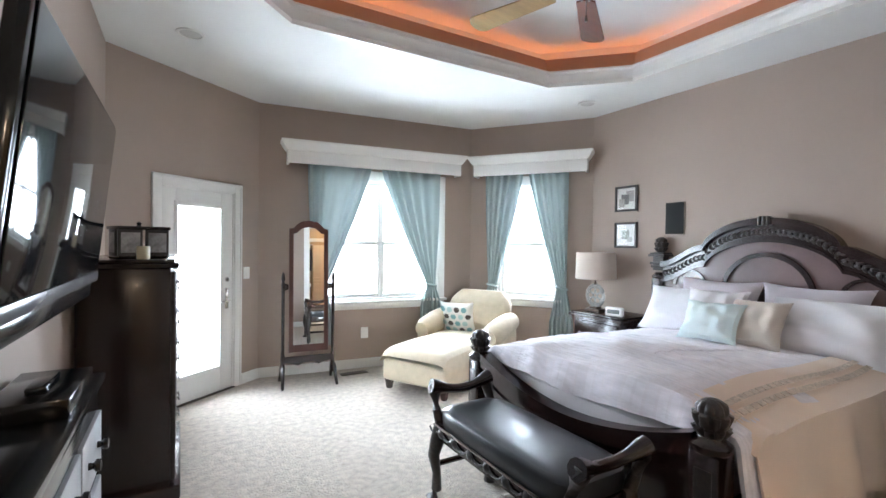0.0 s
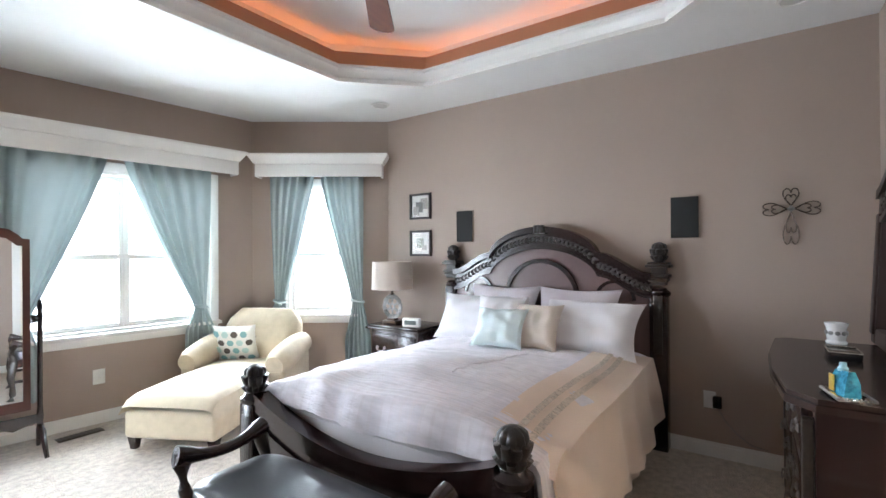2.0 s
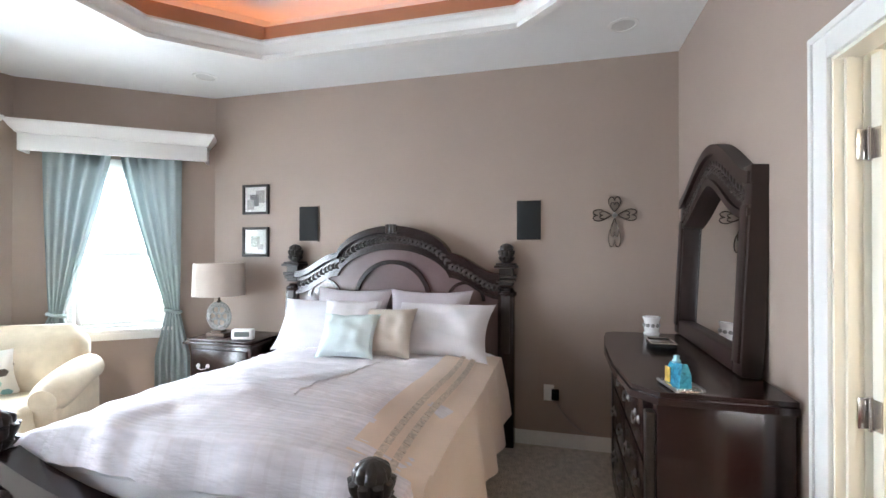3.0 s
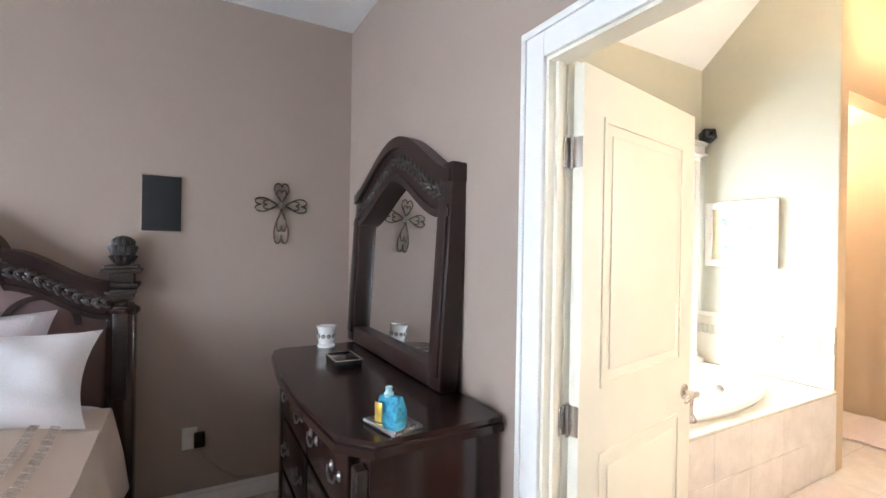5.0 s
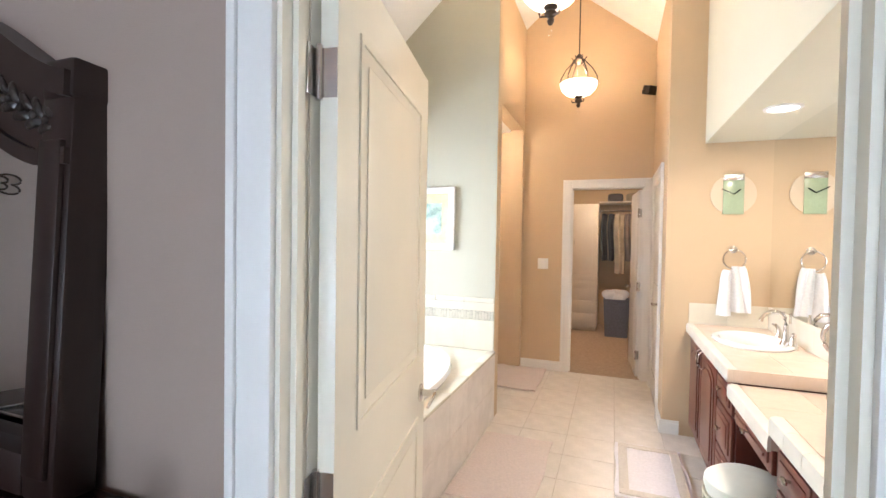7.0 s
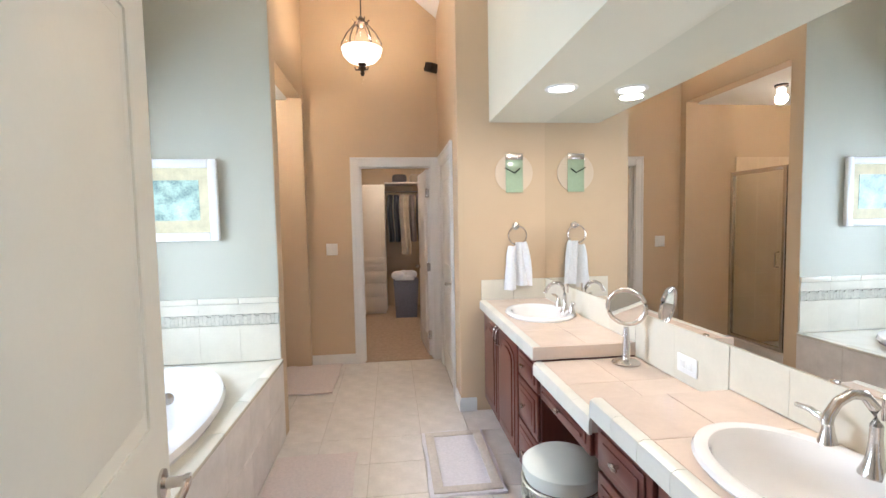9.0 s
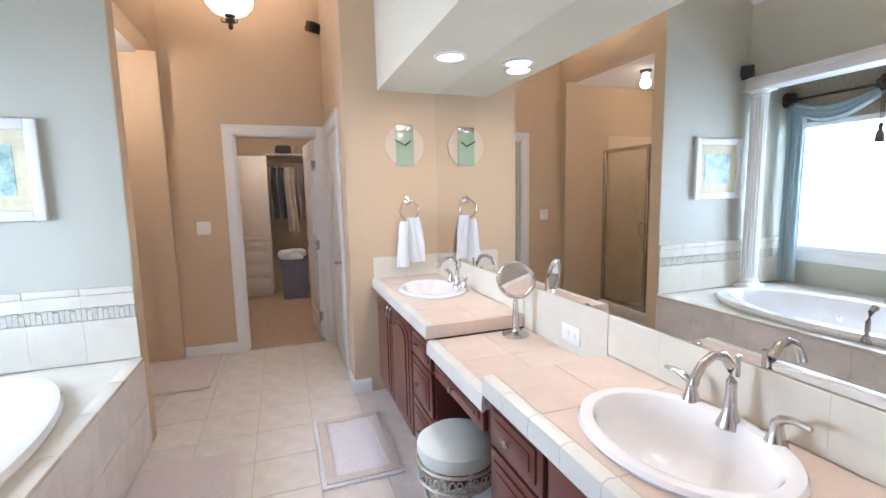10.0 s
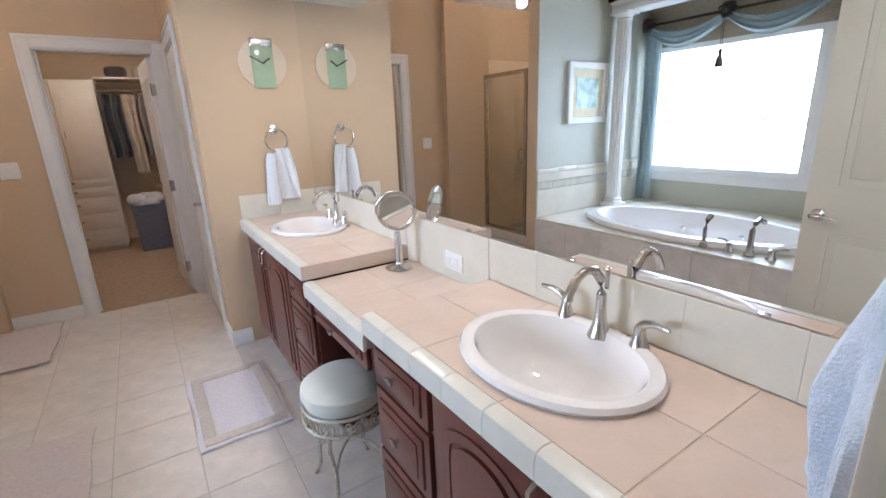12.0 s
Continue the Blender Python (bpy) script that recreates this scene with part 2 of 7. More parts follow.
def box(bm, x0, x1, y0, y1, z0, z1, bev=0.0, m=None, seg=2):
    t = bmesh.ops.create_cube(bm, size=1.0)["verts"]
    for v in t:
        v.co = Vector((x0 + (v.co.x + 0.5) * (x1 - x0), y0 + (v.co.y + 0.5) * (y1 - y0), z0 + (v.co.z + 0.5) * (z1 - z0)))
    if bev:
        edges = list({e for v in t for e in v.link_edges})
        r = bmesh.ops.bevel(bm, geom=edges, offset=bev, segments=seg, affect="EDGES", profile=0.5)
        t = list({v for f in r["faces"] for v in f.verts} | {v for v in t if v.is_valid})
    if m is not None:
        bmesh.ops.transform(bm, matrix=m, verts=t)
    return bm


def boxed(*a, **k):
    return box(bmesh.new(), *a, **k)


def ring_loft(bm, rings, close=True, caps=True):
    """Joins rings of points, all of one length, into a skin."""
    vs = [[bm.verts.new(p) for p in ring] for ring in rings]
    n = len(vs[0])
    for a, b in zip(vs, vs[1:]):
        for i in range(n if close else n - 1):
            j = (i + 1) % n
            bm.faces.new((a[i], a[j], b[j], b[i]))
    if caps and close:
        bm.faces.new(vs[0][::-1])
        bm.faces.new(vs[-1])
    return bm


def lathe(bm, prof, seg=20, at=(0, 0, 0), m=None, sx=1.0, sy=1.0):
    rings = []
    for r, z in prof:
        ring = [Vector((at[0] + sx * r * math.cos(2 * math.pi * i / seg), at[1] + sy * r * math.sin(2 * math.pi * i / seg), at[2] + z)) for i in range(seg)]
        rings.append([m @ p for p in ring] if m is not None else ring)
    return ring_loft(bm, rings)


def tube(bm, pts, r, seg=8):
    pts = [Vector(p) for p in pts]
    rings = []
    up = Vector((0, 0, 1))
    for i, p in enumerate(pts):
        d = (pts[min(i + 1, len(pts) - 1)] - pts[max(i - 1, 0)]).normalized()
        a = d.cross(up if abs(d.z) < 0.95 else Vector((1, 0, 0))).normalized()
        b = d.cross(a)
        rr = r[i] if isinstance(r, (list, tuple)) else r
        rings.append([p + rr * (math.cos(2 * math.pi * k / seg) * a + math.sin(2 * math.pi * k / seg) * b) for k in range(seg)])
    return ring_loft(bm, rings)


def arc(cx, cz, r, a0, a1, n, y=0.0):
    return [(cx + r * math.cos(radians(a0 + (a1 - a0) * i / n)), y, cz + r * math.sin(radians(a0 + (a1 - a0) * i / n))) for i in range(n + 1)]


def prism(bm, outline, d0, d1, m=None, bev=0.0):
    """An outline in x and z, pushed along y from d0 to d1."""
    m = m or Matrix()
    a = [bm.verts.new(m @ Vector((x, d0, z))) for x, z in outline]
    b = [bm.verts.new(m @ Vector((x, d1, z))) for x, z in outline]
    n = len(outline)
    faces = [bm.faces.new(a), bm.faces.new(b[::-1])]
    for i in range(n):
        bm.faces.new((a[i], b[i], b[(i + 1) % n], a[(i + 1) % n]))
    if bev:
        edges = list(faces[0].edges) + list(faces[1].edges)
        bmesh.ops.bevel(bm, geom=edges, offset=bev, segments=2, affect="EDGES", profile=0.5)
    return bm


def strip(bm, upper, lower, d0, d1, m=None):
    """A band between two lines of (x, z), as thick as d0 to d1 along y."""
    m = m or Matrix()
    rings = []
    for (xa, za), (xb, zb) in zip(upper, lower):
        rings.append([m @ Vector(p) for p in ((xa, d0, za), (xa, d1, za), (xb, d1, zb), (xb, d0, zb))])
    return ring_loft(bm, rings)


def sheet(bm, fn, nu, nv, thick=0.0):
    """A skin of fn(u, v), u and v from 0 to 1; thick pushes a second skin along the normals."""
    g = [[bm.verts.new(fn(i / nu, j / nv)) for j in range(nv + 1)] for i in range(nu + 1)]
    faces = [bm.faces.new((g[i][j], g[i + 1][j], g[i + 1][j + 1], g[i][j + 1])) for i in range(nu) for j in range(nv)]
    if thick:
        bmesh.ops.recalc_face_normals(bm, faces=faces)
        bmesh.ops.solidify(bm, geom=faces, thickness=thick)
    return bm


def cushion(bm, sx, sy, sz, m=None, n=14, pinch=0.12, crease=0.0, seed=0):
    """A stuffed cushion, sx by sy wide and sz thick, with drawn-out corners."""
    m = m or Matrix()

    def skin(sign):
        def fn(u, v):
            a, b = 2 * u - 1, 2 * v - 1
            edge = (1 - abs(a) ** 3.2) * (1 - abs(b) ** 3.2)
            h = max(edge, 0.0) ** 0.55
            k = 1 - pinch * ((1 - a * a) * abs(b) ** 2 * 0 + 0)
            px = a * (1 - pinch * (1 - b * b) * a * a)
            py = b * (1 - pinch * (1 - a * a) * b * b)
            w = crease * noise.noise(Vector((a * 2.2 + seed, b * 2.2, sign)))
            return m @ Vector((px * sx / 2 * k, py * sy / 2, sign * (sz / 2 * h + w * h)))
        return fn

    sheet(bm, skin(1), n, n)
    sheet(bm, skin(-1), n, n)
    bmesh.ops.remove_doubles(bm, verts=bm.verts, dist=0.0005)
    return bm


def lump(bm, sx, sy, sz, m=None, e=0.5, nu=20, nv=12):
    """A rounded block (superellipsoid), sx by sy by sz."""
    m = m or Matrix()

    def pw(c):
        return math.copysign(abs(c) ** e, c)
    rings = []
    for j in range(1, nv):
        t = -math.pi / 2 + math.pi * j / nv
        rings.append([m @ Vector((sx / 2 * pw(math.cos(t)) * pw(math.cos(2 * math.pi * i / nu)), sy / 2 * pw(math.cos(t)) * pw(math.sin(2 * math.pi * i / nu)), sz / 2 * pw(math.sin(t)))) for i in range(nu)])
    return ring_loft(bm, rings)


def wall(name, p, q, z0, z1, mat, thick=0.13, holes=(), label="", grow=(0.0, 0.0)):
    """A wall whose inner face runs from p to q, with the room to its left; holes: (from, to, bottom, top) along it."""
    p, q = Vector((*p, 0)), Vector((*q, 0))
    u = (q - p).normalized()
    length = (q - p).length
    m = Matrix.Translation(p) @ Matrix(((u.x, -u.y, 0, 0), (u.y, u.x, 0, 0), (0, 0, 1, 0), (0, 0, 0, 1)))
    bm = bmesh.new()
    xs = sorted({-grow[0], length + grow[1], *(h[0] for h in holes), *(h[1] for h in holes)})
    for a, b in zip(xs, xs[1:]):
        cuts = sorted((h[2], h[3]) for h in holes if h[0] <= a + 1e-6 and h[1] >= b - 1e-6)
        z = z0
        for c0, c1 in cuts:
            if c0 > z + 1e-6:
                box(bm, a, b, -thick, 0, z, c0)
            z = c1
        if z1 > z + 1e-6:
            box(bm, a, b, -thick, 0, z, z1)
    bmesh.ops.remove_doubles(bm, verts=bm.verts, dist=0.0001)
    ob = mesh_of(name, bm, mat, smooth=False)
    ob.matrix_basis = m
    return tagged(ob, label or "painted wall", "wall", kind="structure")


def along(p, q, s, off=0.0, z=0.0):
    """The pose of a thing on a wall from p to q, s metres along it and off metres into the room: x along the wall, y out of it into the room."""
    p, q = Vector((*p, 0)), Vector((*q, 0))
    u = (q - p).normalized()
    nrm = Vector((-u.y, u.x, 0))
    at = p + u * s + nrm * off
    return Matrix(((u.x, nrm.x, 0, at.x), (u.y, nrm.y, 0, at.y), (0, 0, 1, z), (0, 0, 0, 1)))


# ---- the plan ----
H = 2.87
NW, E_, A_, B_ = (0.50, 4.50), (1.68, 5.43), (4.14, 5.14), (5.0, 3.95)
XM, YB, YF, YC = 1.55, -0.02, -3.14, -4.485
WIN1 = (0.62, 2.04, 0.76, 2.17)
WIN2 = (0.36, 1.10, 0.78, 2.17)
PDOOR = (0.42, 1.19, 0.0, 1.90)
wl = math.dist(A_, E_)
"""Bedroom walls, anticlockwise, the room on the left."""
wall("wall_bed", (5.0, 0.0), B_, 0, 3.4, TAUPE, label="taupe painted bedroom wall behind the bed", grow=(0.0, 0.05))
wall("wall_bay_window_small", B_, A_, 0, 3.4, TAUPE, 0.16, holes=[WIN2], label="taupe painted bay wall with one window", grow=(0.05, 0.05))
wall("wall_bay_window_large", A_, E_, 0, 3.4, TAUPE, 0.16, holes=[(wl - WIN1[1], wl - WIN1[0], WIN1[2], WIN1[3])], label="taupe painted bay wall with a double window", grow=(0.05, 0.05))
pl = math.dist(E_, NW)
wall("wall_bay_door", E_, NW, 0, 3.4, TAUPE, 0.16, holes=[(pl - PDOOR[1], pl - PDOOR[0], 0, 1.90)], label="taupe painted bay wall with a glazed door", grow=(0.05, 0.05))
wall("wall_television", NW, (0.50, 0.0), 0, 3.4, TAUPE, label="taupe painted wall behind the television", grow=(0.05, 0.13))
wall("wall_dresser", (0.50, 0.05), (5.0, 0.05), 0, 3.4, TAUPE, 0.05, holes=[(0.12, 0.92, 0, 2.03), (1.83, 2.65, 0, 2.05)], label="taupe painted wall behind the dresser", grow=(0.13, 0.13))
wall("wall_bath_door", (5.2, YB), (0.4, YB), 0, 4.4, TAN, 0.019, holes=[(5.2 - 3.15, 5.2 - 2.33, 0, 2.05), (5.2 - 1.42, 5.2 - 0.62, 0, 2.03)], label="tan painted bathroom wall with the door")

bm = bmesh.new()
f_ = [bm.verts.new((x, y, 0)) for x, y in ((0.4, 0.0), (5.1, 0.0), (5.1, 4.0), (4.25, 5.3), (1.62, 5.58), (0.4, 4.6))]
bm.faces.new(f_)
bmesh.ops.extrude_face_region(bm, geom=list(bm.faces))
for v in f_:
    v.co.z = -0.1
carpet = solid("floor_carpet", bm, CARPET, "beige cut pile carpet on the bedroom floor", "carpet", kind="structure", smooth=False)

"""Ceiling with a raised tray."""
TX, TY, CUT = (1.10, 4.34), (0.62, 3.46), 0.50


def octagon(grow, z):
    x0, x1, y0, y1, c = TX[0] - grow, TX[1] + grow, TY[0] - grow, TY[1] + grow, CUT + grow * 0.59
    return [(x0 + c, y0, z), (x1 - c, y0, z), (x1, y0 + c, z), (x1, y1 - c, z), (x1 - c, y1, z), (x0 + c, y1, z), (x0, y1 - c, z), (x0, y0 + c, z)]


bm = bmesh.new()
outer = [bm.verts.new((x, y, H)) for x, y in ((0.4, -0.05), (2.7, -0.05), (5.1, -0.05), (5.12, 2.0), (5.1, 4.05), (4.2, 5.25), (1.64, 5.54), (0.38, 4.55))]
inner = [bm.verts.new(p) for p in octagon(0.02, H)]
order = [(0, 0), (1, 1), (2, 2), (3, 2), (4, 3), (5, 4), (6, 5), (7, 6)]
bm.faces.new((outer[0], outer[1], inner[0]))
bm.faces.new((outer[1], inner[1], inner[0]))
bm.faces.new((outer[1], outer[2], inner[2], inner[1]))
bm.faces.new((outer[2], outer[3], inner[2]))
bm.faces.new((outer[3], inner[3], inner[2]))
bm.faces.new((outer[3], outer[4], inner[3]))
bm.faces.new((outer[4], outer[5], inner[4], inner[3]))
bm.faces.new((outer[5], outer[6], inner[5], inner[4]))
bm.faces.new((outer[6], outer[7], inner[6], inner[5]))
bm.faces.new((outer[7], outer[0], inner[7], inner[6]))
bm.faces.new((outer[0], inner[0], inner[7]))
solid("ceiling", bm, CEIL, "white ceiling round a raised tray", "ceiling", kind="structure", smooth=False)
solid("ceiling_tray", ring_loft(bmesh.new(), [octagon(0.22, 3.25), octagon(0.22, 3.26)]), CEIL, "white raised centre of the tray ceiling", "ceiling", kind="structure", smooth=False)
bm = bmesh.new()
ring_loft(bm, [octagon(0.03, 2.99), octagon(0.075, 3.13), octagon(0.11, 3.13), octagon(0.11, 3.02)], caps=False)
solid("cove_band", bm, COVE, "terracotta painted cove band of the tray", "cove", kind="structure", smooth=False)
bm = bmesh.new()
ring_loft(bm, [octagon(0.11, 3.06), octagon(0.22, 3.06), octagon(0.22, 3.255)], caps=False)
solid("cove_back", bm, CEIL, "white back of the light cove", "cove", kind="structure", smooth=False)
bm = bmesh.new()
ring_loft(bm, [octagon(0.15, 3.075), octagon(0.165, 3.09), octagon(0.18, 3.075), octagon(0.165, 3.062)], caps=False)
solid("rope_light", bm, ROPE, "amber rope light hidden in the cove", "rope light")
bm = bmesh.new()
prof = [(0.03, 2.995), (-0.012, 2.99), (-0.02, 2.972), (0.0, 2.96), (0.004, 2.93), (0.02, 2.905), (0.028, 2.89), (0.012, 2.885), (0.008, 2.852), (0.06, 2.848), (0.06, 2.99)]
ring_loft(bm, [octagon(g, z) for g, z in prof], caps=False)
solid("trim_tray_moulding", bm, WHITE, "white crown moulding round the tray", "moulding", kind="structure")

# ---- bathroom, shower alcove, closet and hall: structure ----
def vault_z(x):
    return min(3.48 + 0.80 * (x - 2.16), 3.03 + 0.90 * (4.49 - x))


XR = 3.13
wall("wall_mirror", (XM, YB), (XM, YF - 0.1), 0, 3.2, TAN, label="tan painted wall behind the vanity mirror", grow=(0.2, 0.05))
wall("wall_towel", (XM - 0.1, YF), (2.23, YF), 0, 3.7, TAN, 0.10, label="tan painted wall with the towel ring")
wall("wall_passage", (2.23, YF - 0.10), (2.23, YC - 0.1), 0, 3.7, TAN, 0.10, holes=[(0.25, 1.03, 0, 2.03)], label="tan painted passage wall with a white door")
wall("wall_closet", (2.13, YC), (5.1, YC), 0, 4.4, TAN, 0.12, holes=[(0.17, 0.93, 0, 2.05)], label="tan painted wall with the closet doorway")
wall("wall_tub_end", (3.50, -2.90), (5.15, -2.90), 0, 4.2, DAYLIT_TAN, 0.06, label="tan bathtub end wall, coloured pale as in daylight")
wall("wall_alcove_side", (5.0, -3.02), (3.50, -3.02), 0, 4.2, TAN, 0.06, label="tan painted side wall of the shower alcove")
wall("wall_tub_end_edge", (3.494, -3.018), (3.494, -2.902), 0, 4.2, TAN, 0.005, label="tan painted end of the tub wall")
wall("wall_bath_window", (5.05, YC - 0.1), (5.05, YB + 0.02), 0, 3.0, DAYLIT_TAN, 0.16, holes=[(4.585 - 2.84, 4.585 - 1.42, 0.86, 2.05)], label="tan bathtub window wall, coloured pale as in daylight")
solid("wall_tub_header", boxed(4.46, 4.60, -2.90, YB, 2.42, 3.4), DAYLIT_TAN, "tan wall above the bathtub beam, coloured pale as in daylight", "wall", kind="structure", smooth=False)
solid("wall_shower_header", boxed(3.58, 3.72, YC, -3.02, 2.70, 4.2), TAN, "tan painted wall above the shower alcove", "wall", kind="structure", smooth=False)
solid("wall_alcove_return", boxed(3.578, 3.722, YC, YC + 0.09, 0, 2.70), TAN, "tan painted return of the shower alcove", "wall", kind="structure", smooth=False)
solid("ceiling_alcove", boxed(3.72, 5.1, YC, -3.02, 2.70, 2.76), CEIL, "white shower alcove ceiling", "ceiling", kind="structure", smooth=False)
solid("ceiling_niche", boxed(4.60, 5.1, -2.90, YB, 2.60, 2.66), CEIL, "white ceiling of the window niche", "ceiling", kind="structure", smooth=False)
bm = bmesh.new()
prism(bm, [(1.3, vault_z(1.3)), (XR, vault_z(XR)), (4.62, vault_z(4.62)), (4.62, vault_z(4.62) + 0.1), (XR, vault_z(XR) + 0.12), (1.3, vault_z(1.3) + 0.1)], YC - 0.1, YB + 0.06)
solid("ceiling_vault", bm, CEIL, "white vaulted bathroom ceiling", "ceiling", kind="structure", smooth=False)
solid("wall_soffit", boxed(XM, 1.985, YF, YB, 2.20, 3.6), SOFFIT, "pale painted soffit above the vanity mirror", "soffit", kind="structure", smooth=False)
solid("floor_bath", boxed(1.4, 5.1, YC - 0.02, -0.001, -0.1, -0.0025), GROUT, "grey beige grout bed of the tiled bathroom floor", "floor", kind="structure", smooth=False)
"""Closet."""
wall("wall_closet_west", (1.55, -4.6), (1.55, -7.7), 0, 2.6, TAN, label="tan painted closet wall")
wall("wall_closet_back", (1.55, -7.65), (4.0, -7.65), 0, 2.6, TAN, label="tan painted closet back wall")
wall("wall_closet_east", (3.95, -7.7), (3.95, -4.6), 0, 2.6, TAN, label="tan painted closet wall")
solid("ceiling_closet", boxed(1.5, 4.0, -7.7, -4.6, 2.5, 2.56), CEIL, "white closet ceiling", "ceiling", kind="structure", smooth=False)
solid("floor_closet", boxed(1.5, 4.0, -7.7, YC - 0.021, -0.1, 0.003), CLOSET_CARPET, "rosy beige closet carpet", "carpet", kind="structure", smooth=False)
"""Hall behind the bedroom's entry."""
wall("wall_hall_end", (0.2, -2.6), (1.4, -2.6), 0, 2.6, TAN, label="tan painted hall wall")
wall("wall_hall_west", (0.2, -0.13), (0.2, -2.6), 0, 2.6, TAN, label="tan painted hall wall")
solid("wall_hall_east", boxed(1.3, 1.36, -2.6, YB, 0, 2.6), TAN, "tan painted hall wall", "wall", kind="structure", smooth=False)
solid("ceiling_hall", boxed(0.1, 1.36, -2.7, YB, 2.5, 2.56), CEIL, "white hall ceiling", "ceiling", kind="structure", smooth=False)
solid("floor_hall", boxed(0.1, 1.36, -2.7, -0.001, -0.1, 0.0), CARPET, "beige hall carpet", "carpet", kind="structure", smooth=False)
"""Toilet room behind the passage door."""
solid("wall_closed_room", boxed(1.2, 1.3, YC, YF - 0.1, 0, 2.6), TAN, "plain wall of a small closed room", "wall", kind="structure", smooth=False)

"""Outside."""
bm = bmesh.new()
box(bm, -300, 300, -300, 300, -0.4, -0.3)
for nm_, at_, tgt_, w_, h_ in (("backdrop_bay", (3.6, 9.5, 2.0), (3.0, 5.2, 1.6), 12, 9), ("backdrop_garden_door", (0.25, 6.15, 1.0), (1.1, 5.0, 1.0), 3.2, 6), ("backdrop_small_window", (8.2, 7.4, 2.0), (4.5, 4.5, 1.5), 9, 8), ("backdrop_tub_window", (8.5, -1.5, 2.0), (5.0, -2.1, 1.4), 14, 9)):
    bq = bmesh.new()
    box(bq, -w_ / 2, w_ / 2, -h_ / 2, h_ / 2, -0.05, 0.0)
    solid(nm_, bq, SKYGLOW, "plain bright overcast distance outside the window", "backdrop", kind="structure", at=look(at_, tgt_) @ pose(0, 0, 0), smooth=False)
solid("ground", bm, LEAF, "grassy garden outside", "ground", kind="structure", smooth=False)


# ---- trim ----
def baseboard(p, q, s0, s1, name="baseboard"):
    bm = bmesh.new()
    prism(bm, [(s0, 0.002), (s1, 0.002), (s1, 0.085), (s0, 0.085)], 0.001, 0.015)
    prism(bm, [(s0, 0.085), (s1, 0.085), (s1, 0.105), (s0, 0.105)], 0.001, 0.009)
    solid(name, bm, WHITE, "white painted baseboard", "baseboard", kind="structure", at=along(p, q, 0, 0, 0))


baseboard((5, 0), B_, 0.0, 3.95)
baseboard(B_, A_, 0.0, math.dist(A_, B_))
baseboard(A_, E_, 0.0, wl)
baseboard(E_, NW, 0.0, pl - 1.28)
baseboard(E_, NW, pl - 0.33, pl)
baseboard(NW, (0.5, 0), 0.0, 4.5)
baseboard((0.5, 0.05), (5, 0.05), 1.01, 1.74)
baseboard((0.5, 0.05), (5, 0.05), 2.74, 4.5)
baseboard((2.13, YC), (5.1, YC), 1.01, 1.45)
baseboard((XM, YF), (2.23, YF), 0.56, 0.68)
baseboard((2.23, YF), (2.23, YC), -0.016, 0.22)
baseboard((1.55, -4.6), (1.55, -6.75), 0, 2.1)


def casing(name, m, u0, u1, top, mat=WHITE, w=0.085):
    """Door casing on one face of a wall, round an opening from u0 to u1."""
    bm = bmesh.new()
    for a, b in ((u0 - w, u0 + 0.008), (u1 - 0.008, u1 + w)):
        box(bm, a, b, 0.001, 0.016, 0, top + w, 0.003)
    box(bm, u0 + 0.008, u1 - 0.008, 0.001, 0.016, top - 0.008, top + w, 0.003)
    for a, b in ((u0 - w, u0 - w + 0.02), (u1 + w - 0.02, u1 + w)):
        box(bm, a, b, 0.014, 0.024, 0, top + w + 0.003, 0.003)
    box(bm, u0 - w, u1 + w, 0.0145, 0.0245, top + w - 0.02, top + w + 0.002, 0.003)
    return solid(name, bm, mat, "white painted door casing", "door casing", kind="structure", at=m)


def jamb(name, m, u0, u1, top, depth, mat=WHITE):
    bm = bmesh.new()
    for a, b in ((u0, u0 + 0.018), (u1 - 0.018, u1)):
        box(bm, a, b, -depth, 0.002, 0, top)
    box(bm, u0 + 0.018, u1 - 0.018, -depth, 0.002, top - 0.018, top)
    for a, b in ((u0 + 0.018, u0 + 0.03), (u1 - 0.03, u1 - 0.018)):
        box(bm, a, b, -depth * 0.62, -depth * 0.35, 0, top - 0.018)
    return solid(name, bm, mat, "white painted door jamb", "door frame", kind="structure", at=m, smooth=False)


casing("trim_bath_door", along((0.5, 0.05), (5, 0.05), 0), 1.83, 2.65, 2.05)
jamb("door_frame_bath", along((0.5, 0.05), (5, 0.05), 0), 1.83, 2.65, 2.05, 0.072, CREAM)
casing("trim_bath_door_inside", along((5.2, YB), (0.4, YB), 0), 5.2 - 3.142, 5.2 - 2.302, 2.05)
# Added strip: keeps the bright bathroom from showing through the hinge gap.
solid("door_frame_gap_filler", boxed(3.128, 3.15, -0.07, YB - 0.0005, 0.0, 2.05, 0.002), CREAM, "cream strip added to close the hinge side gap", "door frame", kind="structure")
casing("trim_entry", along((0.5, 0.05), (5, 0.05), 0), 0.12, 0.92, 2.03)
jamb("door_frame_entry", along((0.5, 0.05), (5, 0.05), 0), 0.12, 0.92, 2.03, 0.07)
casing("trim_closet", along((2.13, YC), (5.1, YC), 0), 0.17, 0.93, 2.05, w=0.078)
jamb("door_frame_closet", along((2.13, YC), (5.1, YC), 0), 0.17, 0.93, 2.05, 0.12)
casing("trim_passage", along((2.23, YF - 0.1), (2.23, YC), 0), 0.25, 1.03, 2.03)
jamb("door_frame_passage", along((2.23, YF - 0.1), (2.23, YC), 0), 0.25, 1.03, 2.03, 0.10)


